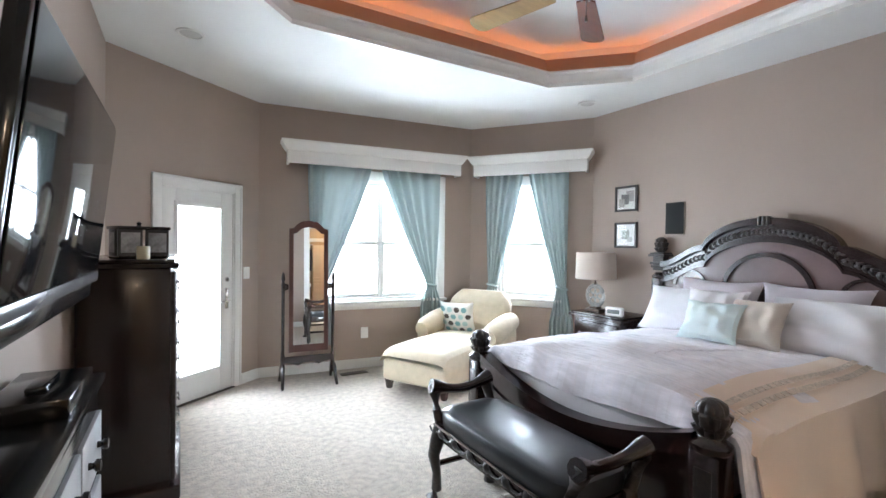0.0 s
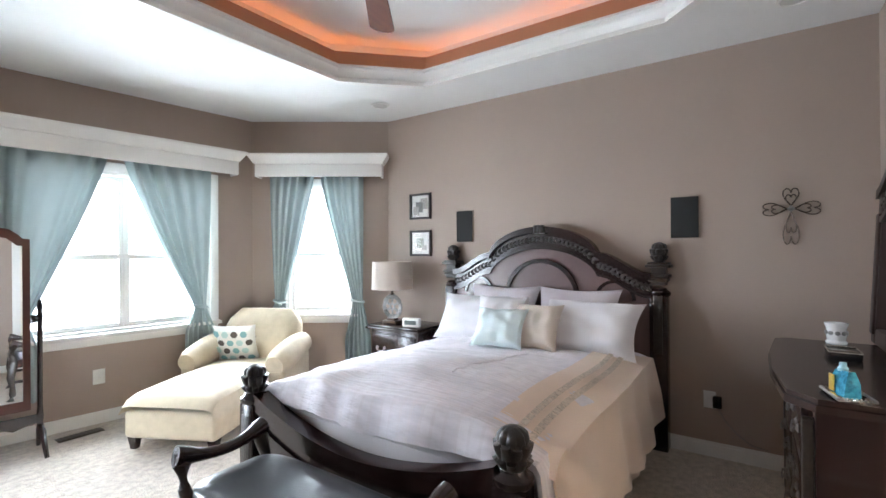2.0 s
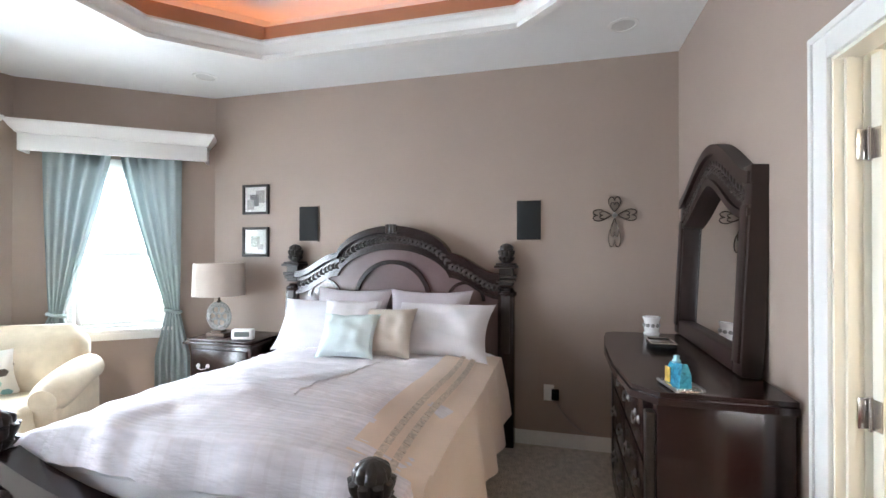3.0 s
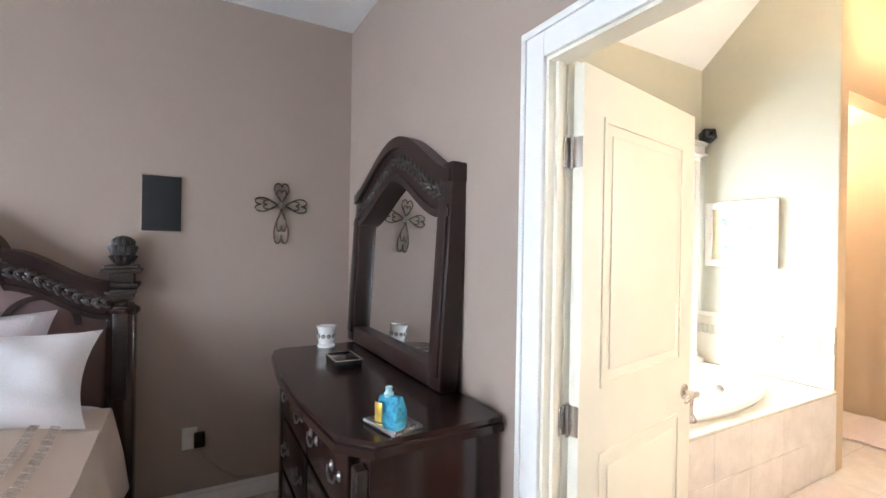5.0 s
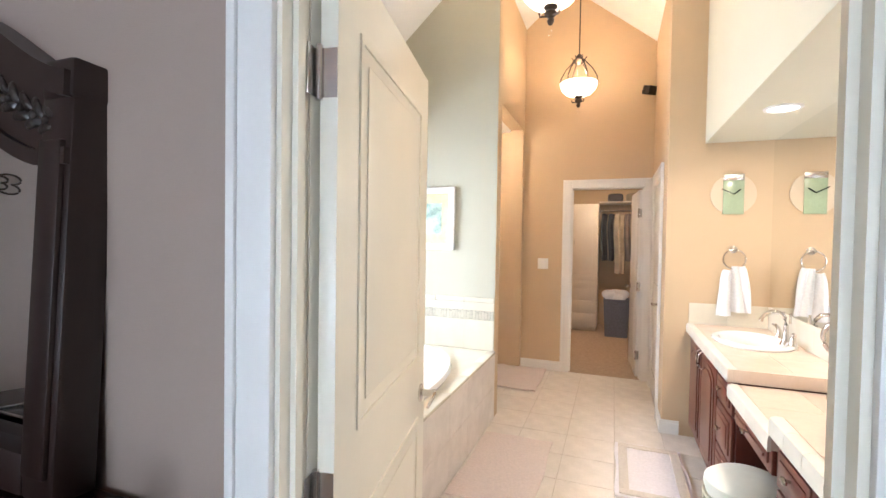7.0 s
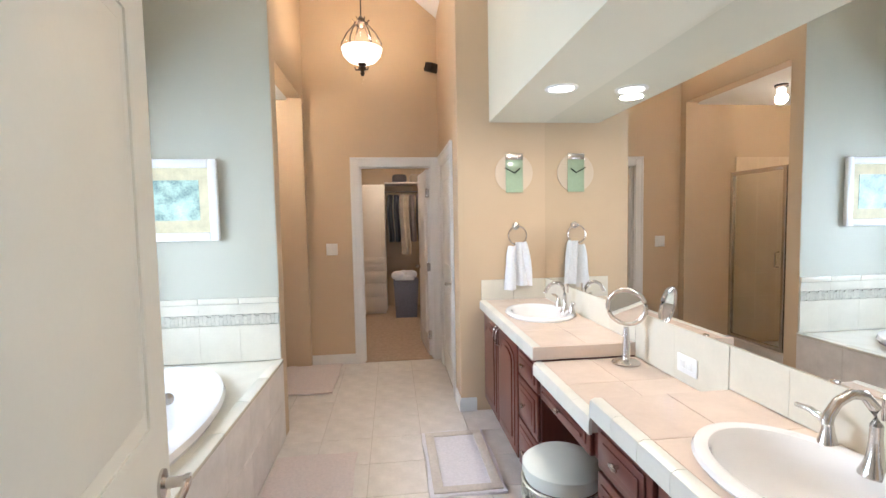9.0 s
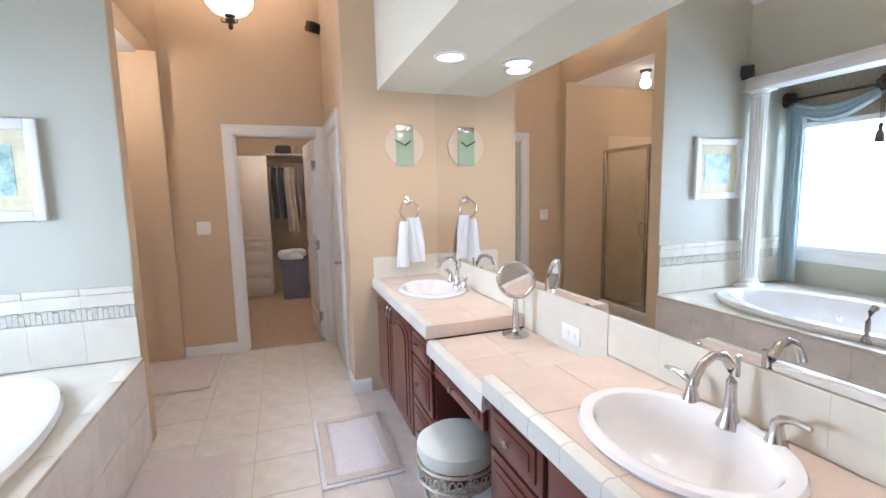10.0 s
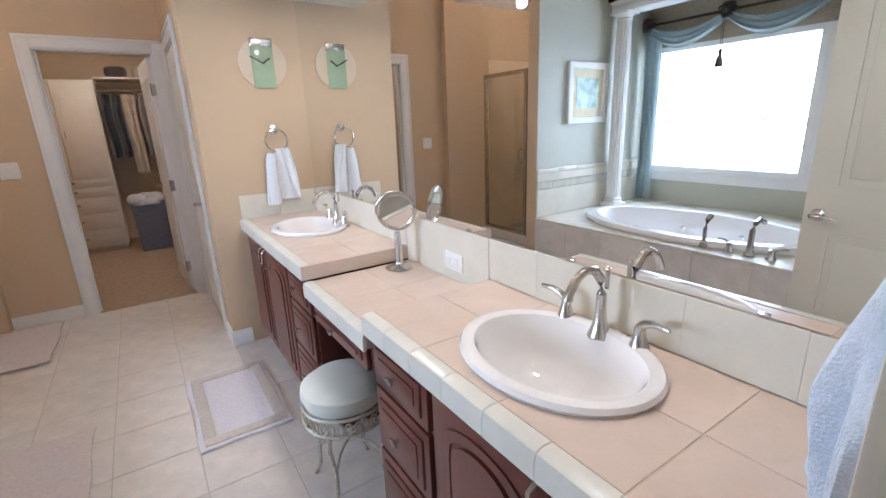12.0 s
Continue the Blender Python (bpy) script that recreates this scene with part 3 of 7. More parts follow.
def panel_door(name, w, h, mat, label, lever=False, mirrored=False, hinges=True):
    """A panelled door, hinged at its own origin and reaching along +x; y is its thickness."""
    d = thing(name, (0, 0, 0), label, "door")
    part("slab", boxed(0, w, -0.0175, 0.0175, 0.012, h, 0.002), mat, d)
    for z0, z1 in ((0.22, 0.86), (1.06, h - 0.14)):
        for s in (-1, 1):
            y0, y1 = (0.0172, 0.0225) if s > 0 else (-0.0225, -0.0172)
            o = [(0.11, z0), (w - 0.11, z0), (w - 0.11, z1), (0.11, z1), (0.11, z0)]
            i = [(0.126, z0 + 0.016), (w - 0.126, z0 + 0.016), (w - 0.126, z1 - 0.016), (0.126, z1 - 0.016), (0.126, z0 + 0.016)]
            part("panel_moulding", strip(bmesh.new(), o, i, y0, y1), mat, d)
            part("panel", boxed(0.16, w - 0.16, y0 + 0.001, y1 - 0.002, z0 + 0.05, z1 - 0.05, 0.002), mat, d)
    for s in (-1, 1):
        bm = bmesh.new()
        r = pose(w - 0.065, s * 0.0175, 0.93, -90 * s, 0, 0)
        lathe(bm, [(0.030, 0), (0.030, 0.006), (0.012, 0.010), (0.011, 0.04), (0.014, 0.045), (0.014, 0.055), (0.0, 0.056)], 16, m=r)
        tube(bm, [(w - 0.065, s * 0.068, 0.93), (w - 0.10, s * 0.07, 0.932), (w - 0.15, s * 0.068, 0.926), (w - 0.17, s * 0.066, 0.92)], [0.009, 0.009, 0.007, 0.006], 8)
        part("door_handle", bm, CHROME, d, "brushed nickel lever handle")
    if hinges:
        for z in (0.24, 0.98, 1.77):
            bm = bmesh.new()
            lathe(bm, [(0.007, -0.05), (0.007, 0.05)], 10, at=(-0.004, 0.018, z))
            box(bm, -0.002, 0.0, -0.016, 0.016, z - 0.045, z + 0.045)
            box(bm, -0.034, -0.0, 0.025, 0.0268, z - 0.045, z + 0.045, 0.0005)
            part("hinge", bm, CHROME, d, "metal butt hinge")
    return d


d = panel_door("door_bath", 0.80, 2.03, CREAM, "open cream painted panelled bathroom door with lever handle")
d.matrix_basis = pose(3.0995, -0.036, 0, 0, 0, -79)
d = panel_door("door_closet", 0.70, 2.02, WHITE, "open white panelled closet door")
d.matrix_basis = pose(2.34, YC - 0.10, 0, 0, 0, -86)
d = panel_door("door_passage", 0.74, 2.0, WHITE, "closed white panelled door in the passage")
d.matrix_basis = pose(2.2125, -4.249, 0, 0, 0, 90)
d = panel_door("door_hall", 0.76, 2.0, CREAM, "panelled bedroom door standing open into the hall")
d.matrix_basis = pose(0.655, -0.115, 0, 0, 0, -88)


# ---- windows ----
def window(name, m, u0, u1, z0, z1, sashes, depth, label):
    w = thing(name, (0, 0, 0), label, "window", kind="structure")
    w.matrix_basis = m
    bm = bmesh.new()
    t = 0.035
    for a, b in ((u0, u0 + t), (u1 - t, u1)):
        box(bm, a, b, -depth + 0.01, 0.002, z0, z1)
    box(bm, u0 + t, u1 - t, -depth + 0.01, 0.002, z1 - t, z1)
    box(bm, u0 + t, u1 - t, -depth + 0.01, 0.002, z0, z0 + t)
    part("window_frame", bm, WHITE, w, smooth=False)
    bm = bmesh.new()
    box(bm, u0 - 0.09, u1 + 0.09, 0.002, 0.07, z0 - 0.02, z0 + 0.012, 0.005)
    box(bm, u0 - 0.07, u1 + 0.07, 0.001, 0.02, z0 - 0.09, z0 - 0.021, 0.004)
    part("window_sill", bm, WHITE, w)
    bm = bmesh.new()
    for a, b in ((u0 - 0.075, u0 + 0.005), (u1 - 0.005, u1 + 0.075)):
        box(bm, a, b, 0.002, 0.02, z0 + 0.012, z1 + 0.075, 0.004)
    box(bm, u0 + 0.005, u1 - 0.005, 0.002, 0.02, z1 - 0.005, z1 + 0.075, 0.004)
    part("window_casing", bm, WHITE, w)
    wd = (u1 - u0 - 2 * t) / sashes
    zm = z0 + (z1 - z0) * 0.47
    for k in range(sashes):
        a = u0 + t + k * wd
        b = a + wd
        for lo, hi, y in ((z0 + t, zm + 0.02, -0.075), (zm - 0.02, z1 - t, -0.105)):
            bm = bmesh.new()
            for c, e in ((a, a + 0.04), (b - 0.04, b)):
                box(bm, c, e, y - 0.014, y + 0.014, lo, hi, 0.003)
            for c, e in ((lo, lo + 0.045), (hi - 0.045, hi)):
                box(bm, a + 0.04, b - 0.04, y - 0.0135, y + 0.0135, c, e, 0.003)
            part("sash", bm, WHITE, w)
            pane = part("pane", boxed(a + 0.04, b - 0.04, y - 0.002, y + 0.002, lo + 0.045, hi - 0.045), GLASS, w, smooth=False)
            pane.visible_shadow = False
    return w


window("window_1", along(A_, E_, 0), wl - WIN1[1], wl - WIN1[0], WIN1[2], WIN1[3], 2, 0.16, "white double sash window with bright daylight")
window("window_2", along(B_, A_, 0), WIN2[0], WIN2[1], WIN2[2], WIN2[3], 1, 0.16, "white sash window with bright daylight")

"""Bathtub window: one fixed frame with a grid of bars."""
w = thing("window_3", (0, 0, 0), "white bathtub window with thin glazing bars", "window", kind="structure")
w.matrix_basis = along((5.05, -4.585), (5.05, 0), 0)
u0, u1, z0, z1 = 1.745, 3.165, 0.86, 2.05
bm = bmesh.new()
for a, b in ((u0, u0 + 0.05), (u1 - 0.05, u1)):
    box(bm, a, b, -0.12, 0.004, z0, z1)
box(bm, u0 + 0.05, u1 - 0.05, -0.12, 0.004, z1 - 0.05, z1)
box(bm, u0 + 0.05, u1 - 0.05, -0.12, 0.004, z0, z0 + 0.05)
part("window_frame", bm, WHITE, w, smooth=False)
bm = bmesh.new()
for a, b, c, e in ((u0 - 0.09, u0, z0 - 0.09, z1 + 0.09), (u1, u1 + 0.09, z0 - 0.09, z1 + 0.09), (u0, u1, z1, z1 + 0.09), (u0, u1, z0 - 0.09, z0)):
    box(bm, a, b, 0.002, 0.022, c, e, 0.003)
part("window_casing", bm, WHITE, w)
for k in range(1, 5):
    z = z0 + 0.05 + k * (z1 - z0 - 0.1) / 5
    part("glazing_bar", boxed(u0 + 0.05, u1 - 0.05, -0.062, -0.048, z - 0.004, z + 0.004), WHITE, w, smooth=False)
for k in range(1, 4):
    x = u0 + 0.05 + k * (u1 - u0 - 0.1) / 4
    part("glazing_bar", boxed(x - 0.004, x + 0.004, -0.0615, -0.0485, z0 + 0.05, z1 - 0.05), WHITE, w, smooth=False)
pane = part("pane", boxed(u0 + 0.05, u1 - 0.05, -0.068, -0.064, z0 + 0.05, z1 - 0.05), GLASS, w, smooth=False)
pane.visible_shadow = False

"""Glazed garden door in the bay."""
md = along(E_, NW, 0)
casing("trim_garden_door", md, pl - PDOOR[1], pl - PDOOR[0], 1.90, w=0.075)
jamb("door_frame_garden", md, pl - PDOOR[1], pl - PDOOR[0], 1.90, 0.16)
d = thing("door_garden", (0, 0, 0), "closed white garden door with one tall glass pane", "door")
d.matrix_basis = md @ pose(pl - PDOOR[1], -0.03, 0)
w_ = PDOOR[1] - PDOOR[0]
bm = bmesh.new()
for a, b in ((0.02, 0.15), (w_ - 0.15, w_ - 0.02)):
    box(bm, a, b, -0.022, 0.022, 0.01, 1.88, 0.002)
box(bm, 0.15, w_ - 0.15, -0.0215, 0.0215, 0.01, 0.24, 0.002)
box(bm, 0.15, w_ - 0.15, -0.0215, 0.0215, 1.74, 1.88, 0.002)
part("frame", bm, WHITE, d)
bm = bmesh.new()
for a in ((0.13, 0.165, 0.21, 1.77), (w_ - 0.165, w_ - 0.13, 0.21, 1.77)):
    box(bm, a[0], a[1], 0.0205, 0.03, a[2], a[3], 0.004)
for a in ((0.21, 0.25), (1.73, 1.77)):
    box(bm, 0.165, w_ - 0.165, 0.0205, 0.0295, a[0], a[1], 0.004)
part("glass_bead", bm, WHITE, d)
pane = part("pane", boxed(0.15, w_ - 0.15, -0.004, 0.004, 0.24, 1.74), GLASS, d, smooth=False)
pane.visible_shadow = False
bm = bmesh.new()
box(bm, 0.065, 0.105, 0.0215, 0.027, 0.78, 0.98, 0.004)
tube(bm, [(0.085, 0.03, 0.86), (0.085, 0.06, 0.86), (0.12, 0.066, 0.86), (0.19, 0.062, 0.855)], [0.009, 0.009, 0.008, 0.006], 8)
part("door_handle", bm, CHROME, d, "nickel lever handle")
bm = bmesh.new()
lathe(bm, [(0.024, 0), (0.022, 0.014), (0.0, 0.016)], 14, m=pose(0.085, 0.0215, 1.06, -90, 0, 0))
part("deadbolt", bm, CHROME, d)
part("threshold", boxed(0.0, w_, -0.06, 0.05, 0.0, 0.012, 0.003), IRON, d, "dark metal threshold")


# ---- cornices and curtains ----
def pelmet(p, q, s0, s1, z0, label):
    c = thing("window_cornice", (0, 0, 0), label, "cornice", "cornices over the bay windows")
    c.matrix_basis = along(p, q, 0, 0, z0)
    d = 0.16
    bm = bmesh.new()
    box(bm, s0, s1, d - 0.02, d, 0, 0.15, 0.003)
    box(bm, s0, s0 + 0.02, 0.002, d - 0.02, 0, 0.15)
    box(bm, s1 - 0.02, s1, 0.002, d - 0.02, 0, 0.15)
    part("board", bm, WHITE, c)
    bm = bmesh.new()
    steps = [(0.0, 0.135), (0.014, 0.14), (0.02, 0.155), (0.03, 0.165), (0.055, 0.205), (0.062, 0.215), (0.062, 0.235)]
    rings = []
    for o, z in steps:
        rings.append([(s0 - o, 0.003, z), (s0 - o, d + o + 0.001, z), (s1 + o, d + o + 0.001, z), (s1 + o, 0.003, z)])
    ring_loft(bm, rings)
    part("crown_moulding", bm, WHITE, c)
    return c


pelmet(A_, E_, wl - 2.26, wl - 0.27, 2.25, "white crown moulded cornice board over the double window")
pelmet(B_, A_, 0.05, 1.38, 2.25, "white crown moulded cornice board over the small window")


def curtain(p, q, hang0, hang1, tie_s, z_top, z_tie, z_bot, label, seed):
    """A curtain gathered to a tieback: hangs from hang0 to hang1 along the wall and is drawn to tie_s."""
    c = thing("curtain", (0, 0, 0), label, "curtain", "aqua bay window curtains")
    c.matrix_basis = along(p, q, 0, 0.075, 0)
    folds = 3.2 + abs(hang1 - hang0) * 3.4

    def fn(u, v):
        z = z_top + (z_bot - z_top) * v
        if z > z_tie:
            g = (z_top - z) / (z_top - z_tie)
            k = g ** 1.7
            a = hang0 + (tie_s - 0.05 - hang0) * (k if hang0 < tie_s else k)
            b = hang1 + (tie_s + 0.05 - hang1) * (g ** 1.15)
            if abs(hang0 - tie_s) > abs(hang1 - tie_s):
                a = hang0 + (tie_s - 0.05 - hang0) * (g ** 1.15)
                b = hang1 + (tie_s + 0.05 - hang1) * k
            amp = 0.034 - 0.016 * g
        else:
            g = (z_tie - z) / (z_tie - z_bot)
            spread = 0.05 + 0.085 * min(1, g * 2.2)
            a, b = tie_s - spread, tie_s + spread
            amp = 0.016 + 0.016 * g
        ph = folds * 2 * math.pi * u + 1.7 * math.sin(4.3 * u + seed) + 0.5 * math.sin(2.2 * v * 2 + seed)
        amp *= 0.75 + 0.45 * math.sin(5.1 * u + 2.3 * seed)
        return Vector((a + (b - a) * u, amp * math.sin(ph) + 0.012 * noise.noise(Vector((u * 3, v * 4, seed))), z))

    part("cloth", sheet(bmesh.new(), fn, 84, 44), CURTAIN, c)
    bm = bmesh.new()
    tube(bm, [(tie_s + 0.058 * math.cos(t), 0.035 * math.sin(t), z_tie + 0.012 * math.cos(t)) for t in [2 * math.pi * i / 18 for i in range(19)]], 0.016, 8)
    part("tieback", bm, CURTAIN, c, "aqua cloth tieback")
    for k in range(5):
        x = hang0 + (hang1 - hang0) * (k + 0.5) / 5
        part("tab", boxed(x - 0.02, x + 0.02, -0.01, 0.0, z_top - 0.005, z_top + 0.08), CURTAIN, c)
    return c


a_ = wl
curtain(A_, E_, a_ - 1.17, a_ - 0.48, a_ - 0.62, 2.265, 0.93, 0.30, "aqua curtain drawn aside behind the cheval mirror", 1.0)
curtain(A_, E_, a_ - 2.02, a_ - 1.30, a_ - 1.92, 2.265, 0.93, 0.42, "aqua curtain tied back at the double window", 2.0)
curtain(B_, A_, 0.78, 1.25, 1.15, 2.265, 0.93, 0.42, "aqua curtain tied back behind the chaise", 3.0)
curtain(B_, A_, 0.26, 0.72, 0.32, 2.265, 0.93, 0.06, "aqua curtain tied back beside the nightstand", 4.0)
for p_, q_, s0_, s1_ in ((A_, E_, a_ - 2.18, a_ - 0.32), (B_, A_, 0.14, 1.33)):
    bm = bmesh.new()
    tube(bm, [(s0_, 0.075, 2.37), (s1_, 0.075, 2.37)], 0.011, 10)
    for s_ in (s0_, s1_):
        box(bm, s_ - 0.006, s_ + 0.006, 0.002, 0.075, 2.36, 2.38)
    solid("curtain_rod", bm, IRON, "dark curtain rod hidden behind the cornice", "curtain rod", at=along(p_, q_, 0))

# ---- bedroom: bed and bench ----
def turned(bm, at, h, r, seg=16):
    """A carved square-and-turned post with a finial knob, h high."""
    x, y, z = at
    box(bm, x - r, x + r, y - r, y + r, z, z + h * 0.80, 0.008)
    lathe(bm, [(r * 1.15, 0), (r * 1.3, 0.012), (r * 1.3, 0.03), (r * 0.95, 0.045), (r * 0.8, 0.06)], seg, at=(x, y, z + h * 0.80))


def knob(bm, at, r, h):
    """A carved finial: three tiers of leaves round a swelling core."""
    prof = [(0.62, 0.0), (0.9, 0.1), (1.06, 0.3), (1.1, 0.5), (1.04, 0.7), (0.9, 0.86), (0.55, 0.96), (0.12, 1.0)]
    rings, n, tiers = [], 54, 3
    for k in range(25):
        t = k / 24
        i = max(q for q in range(len(prof) - 1) if prof[q][1] <= t)
        (ra, ta), (rb, tb) = prof[i], prof[i + 1]
        core = r * (ra + (rb - ra) * (t - ta) / (tb - ta))
        tier, inner = int(min(t * tiers, tiers - 0.001)), (t * tiers) % 1.0
        lift = 0.34 * (0.15 + 0.85 * inner) * min(1, 6 * t) * min(1, 5 * (1 - t))
        ring = []
        for m in range(n):
            a = 2 * math.pi * m / n
            q = core * (0.86 + lift * abs(math.cos(4.5 * a + tier * math.pi / 2)) ** 0.7)
            ring.append((at[0] + q * math.cos(a), at[1] + q * math.sin(a), at[2] + h * t))
        rings.append(ring)
    ring_loft(bm, rings)


BY = 2.155
bed = thing("bed", (2.70, BY, 0), "carved dark wood poster bed with a tall arched headboard", "bed")
for s in (-1, 1):
    bm = bmesh.new()
    turned(bm, (0.05, s * 0.775, 0), 0.80, 0.058)
    post = part("foot_post", bm, DARK, bed)
    bm = bmesh.new()
    knob(bm, (0.05, s * 0.775, 0.685), 0.060, 0.16)
    part("finial", bm, CARVED, post, "carved dark wood finial")
    bm = bmesh.new()
    box(bm, -0.012, -0.004, s * 0.775 - 0.035, s * 0.775 + 0.035, 0.30, 0.58, 0.003)
    part("carving", bm, CARVED, post)
    bm = bmesh.new()
    turned(bm, (2.235, s * 0.905, 0), 1.40, 0.060)
    post = part("head_post", bm, DARK, bed)
    bm = bmesh.new()
    at_ = (2.235, s * 0.905)
    for z0, z1, w in ((1.225, 1.25, 0.066), (1.255, 1.28, 0.074), (1.33, 1.352, 0.084), (1.352, 1.368, 0.072)):
        box(bm, at_[0] - w, at_[0] + w, at_[1] - w, at_[1] + w, z0, z1, 0.007)
    box(bm, at_[0] - 0.05, at_[0] + 0.05, at_[1] - 0.05, at_[1] + 0.05, 1.20, 1.37)
    knob(bm, (*at_, 1.368), 0.054, 0.15)
    part("finial", bm, CARVED, post, "carved dark wood finial")
    bm = bmesh.new()
    box(bm, 2.165, 2.174, s * 0.905 - 0.03, s * 0.905 + 0.03, 0.7, 1.16, 0.003)
    part("carving", bm, CARVED, post)
    part("side_rail", boxed(0.10, 2.18, s * 0.80 - 0.02, s * 0.80 + 0.02, 0.22, 0.42, 0.006), DARK, bed)


def crest(y, base=0.0):
    """Height of the headboard's arched top at y from its middle."""
    a = abs(y)
    if a < 0.47:
        return 1.445 + 0.215 * (1 - (a / 0.47) ** 2) ** 0.64 + base
    k = min(1.0, (a - 0.47) / 0.38)
    return 1.445 - 0.155 * k * k * (3 - 2 * k) + base


def leaf_band(bm, line, y, size, m, count):
    """Carved leaves in two leaning rows along a line of (x, z), standing out of a front at y."""
    n = len(line) - 1
    for k in range(count):
        t = (k + 0.5) / count * n
        i = int(t)
        (xa, za), (xb, zb) = line[i], line[i + 1]
        x, z = xa + (xb - xa) * (t - i), za + (zb - za) * (t - i)
        a = math.degrees(math.atan2(zb - za, xb - xa))
        for s in (-1, 1):
            lump(bm, size * 1.25, size * 0.34, size * 0.52, m @ pose(x, y, z) @ pose(0, 0, 0, 0, -a, 0) @ pose(0, 0, s * size * 0.36, 0, s * (32 if k % 2 else 20), 0), 0.95, 8, 6)
        lump(bm, size * 0.42, size * 0.36, size * 0.42, m @ pose(x, y - 0.004, z), 1.0, 8, 6)
    return bm


R_ = Matrix(((0, 1, 0, 2.235), (1, 0, 0, 0), (0, 0, 1, 0), (0, 0, 0, 1)))
ys = [-0.86 + 1.72 * i / 120 for i in range(121)]
top = [(y, crest(y)) for y in ys]
part("headboard_panel", strip(bmesh.new(), [(y, z - 0.10) for y, z in top], [(y, 0.45) for y in ys], -0.03, 0.01, R_), PANEL, bed, "satin brown headboard panel")
part("crest_panel", strip(bmesh.new(), [(y, z - 0.03) for y, z in top], [(y, z - 0.17) for y, z in top], -0.044, 0.012, R_), DARK, bed)
part("crest_carving", leaf_band(bmesh.new(), [(y, z - 0.108) for y, z in top], -0.044, 0.040, R_, 48), CARVED, bed, "carved leaf band along the headboard's arch")
tagged(bpy.data.objects["crest_carving"], "carved leaf band along the headboard's arch", kind="stuff")
part("crest_rail", strip(bmesh.new(), top, [(y, z - 0.05) for y, z in top], -0.085, 0.03, R_), DARK, bed)
part("crest_bead", strip(bmesh.new(), [(y, z - 0.165) for y, z in top], [(y, z - 0.19) for y, z in top], -0.062, 0.011, R_), DARK, bed)
bm = bmesh.new()
ar = [(0.33 * math.cos(radians(t)), 1.06 + 0.33 * math.sin(radians(t))) for t in range(0, 181, 6)]
ai = [(0.295 * math.cos(radians(t)), 1.06 + 0.295 * math.sin(radians(t))) for t in range(0, 181, 6)]
strip(bm, ar, ai, -0.055, -0.02, R_)
part("arch_moulding", bm, DARK, bed, "raised arched moulding on the headboard")
for s in (-1, 1):
    ar = [(s * 0.60 + 0.15 * math.cos(radians(t)), 1.08 + 0.15 * math.sin(radians(t))) for t in range(0, 181, 9)]
    ai = [(s * 0.60 + 0.125 * math.cos(radians(t)), 1.08 + 0.125 * math.sin(radians(t))) for t in range(0, 181, 9)]
    part("scroll_moulding", strip(bmesh.new(), ar, ai, -0.05, -0.02, R_), DARK, bed)
bm = bmesh.new()
for k in range(3):
    box(bm, 2.13, 2.19, -0.045 + k * 0.03, -0.02 + k * 0.03, crest(0) - 0.06, crest(0) + 0.012, 0.008)
part("crest_block", bm, CARVED, bed)


def foot_z(y):
    return 0.545 + 0.155 * (abs(y) / 0.72) ** 1.9


F_ = Matrix(((0, 1, 0, 0.05), (1, 0, 0, 0), (0, 0, 1, 0), (0, 0, 0, 1)))
fy = [-0.72 + 1.44 * i / 40 for i in range(41)]
part("footboard_panel", strip(bmesh.new(), [(y, foot_z(y) - 0.07) for y in fy], [(y, 0.16) for y in fy], -0.02, 0.02, F_), DARK, bed)
part("footboard_rail", strip(bmesh.new(), [(y, foot_z(y)) for y in fy], [(y, foot_z(y) - 0.085) for y in fy], -0.045, 0.045, F_), DARK, bed)
part("footboard_moulding", strip(bmesh.new(), [(y, foot_z(y) - 0.15) for y in fy], [(y, foot_z(y) - 0.175) for y in fy], -0.034, 0.0, F_), DARK, bed)
part("footboard_base", boxed(0.01, 0.09, -0.72, 0.72, 0.10, 0.19, 0.01), DARK, bed)

"""Mattress and bedding."""
solid("mattress", boxed(2.82, 4.89, BY - 0.77, BY + 0.77, 0.30, 0.62, 0.05), PILLOW, "white mattress under the bedding", "mattress")
skirt = thing("bed_skirt", (0, 0, 0), "pleated cream bed skirt hanging to the carpet", "bed skirt")
for s in (-1, 1):
    part("side_drop", sheet(bmesh.new(), lambda u, v, s=s: Vector((2.86 + 1.98 * u, BY + s * (0.84 + 0.012 * math.sin(u * 60) + 0.02 * v), 0.50 - 0.47 * v)), 90, 4, 0.004), BLANKET, skirt)


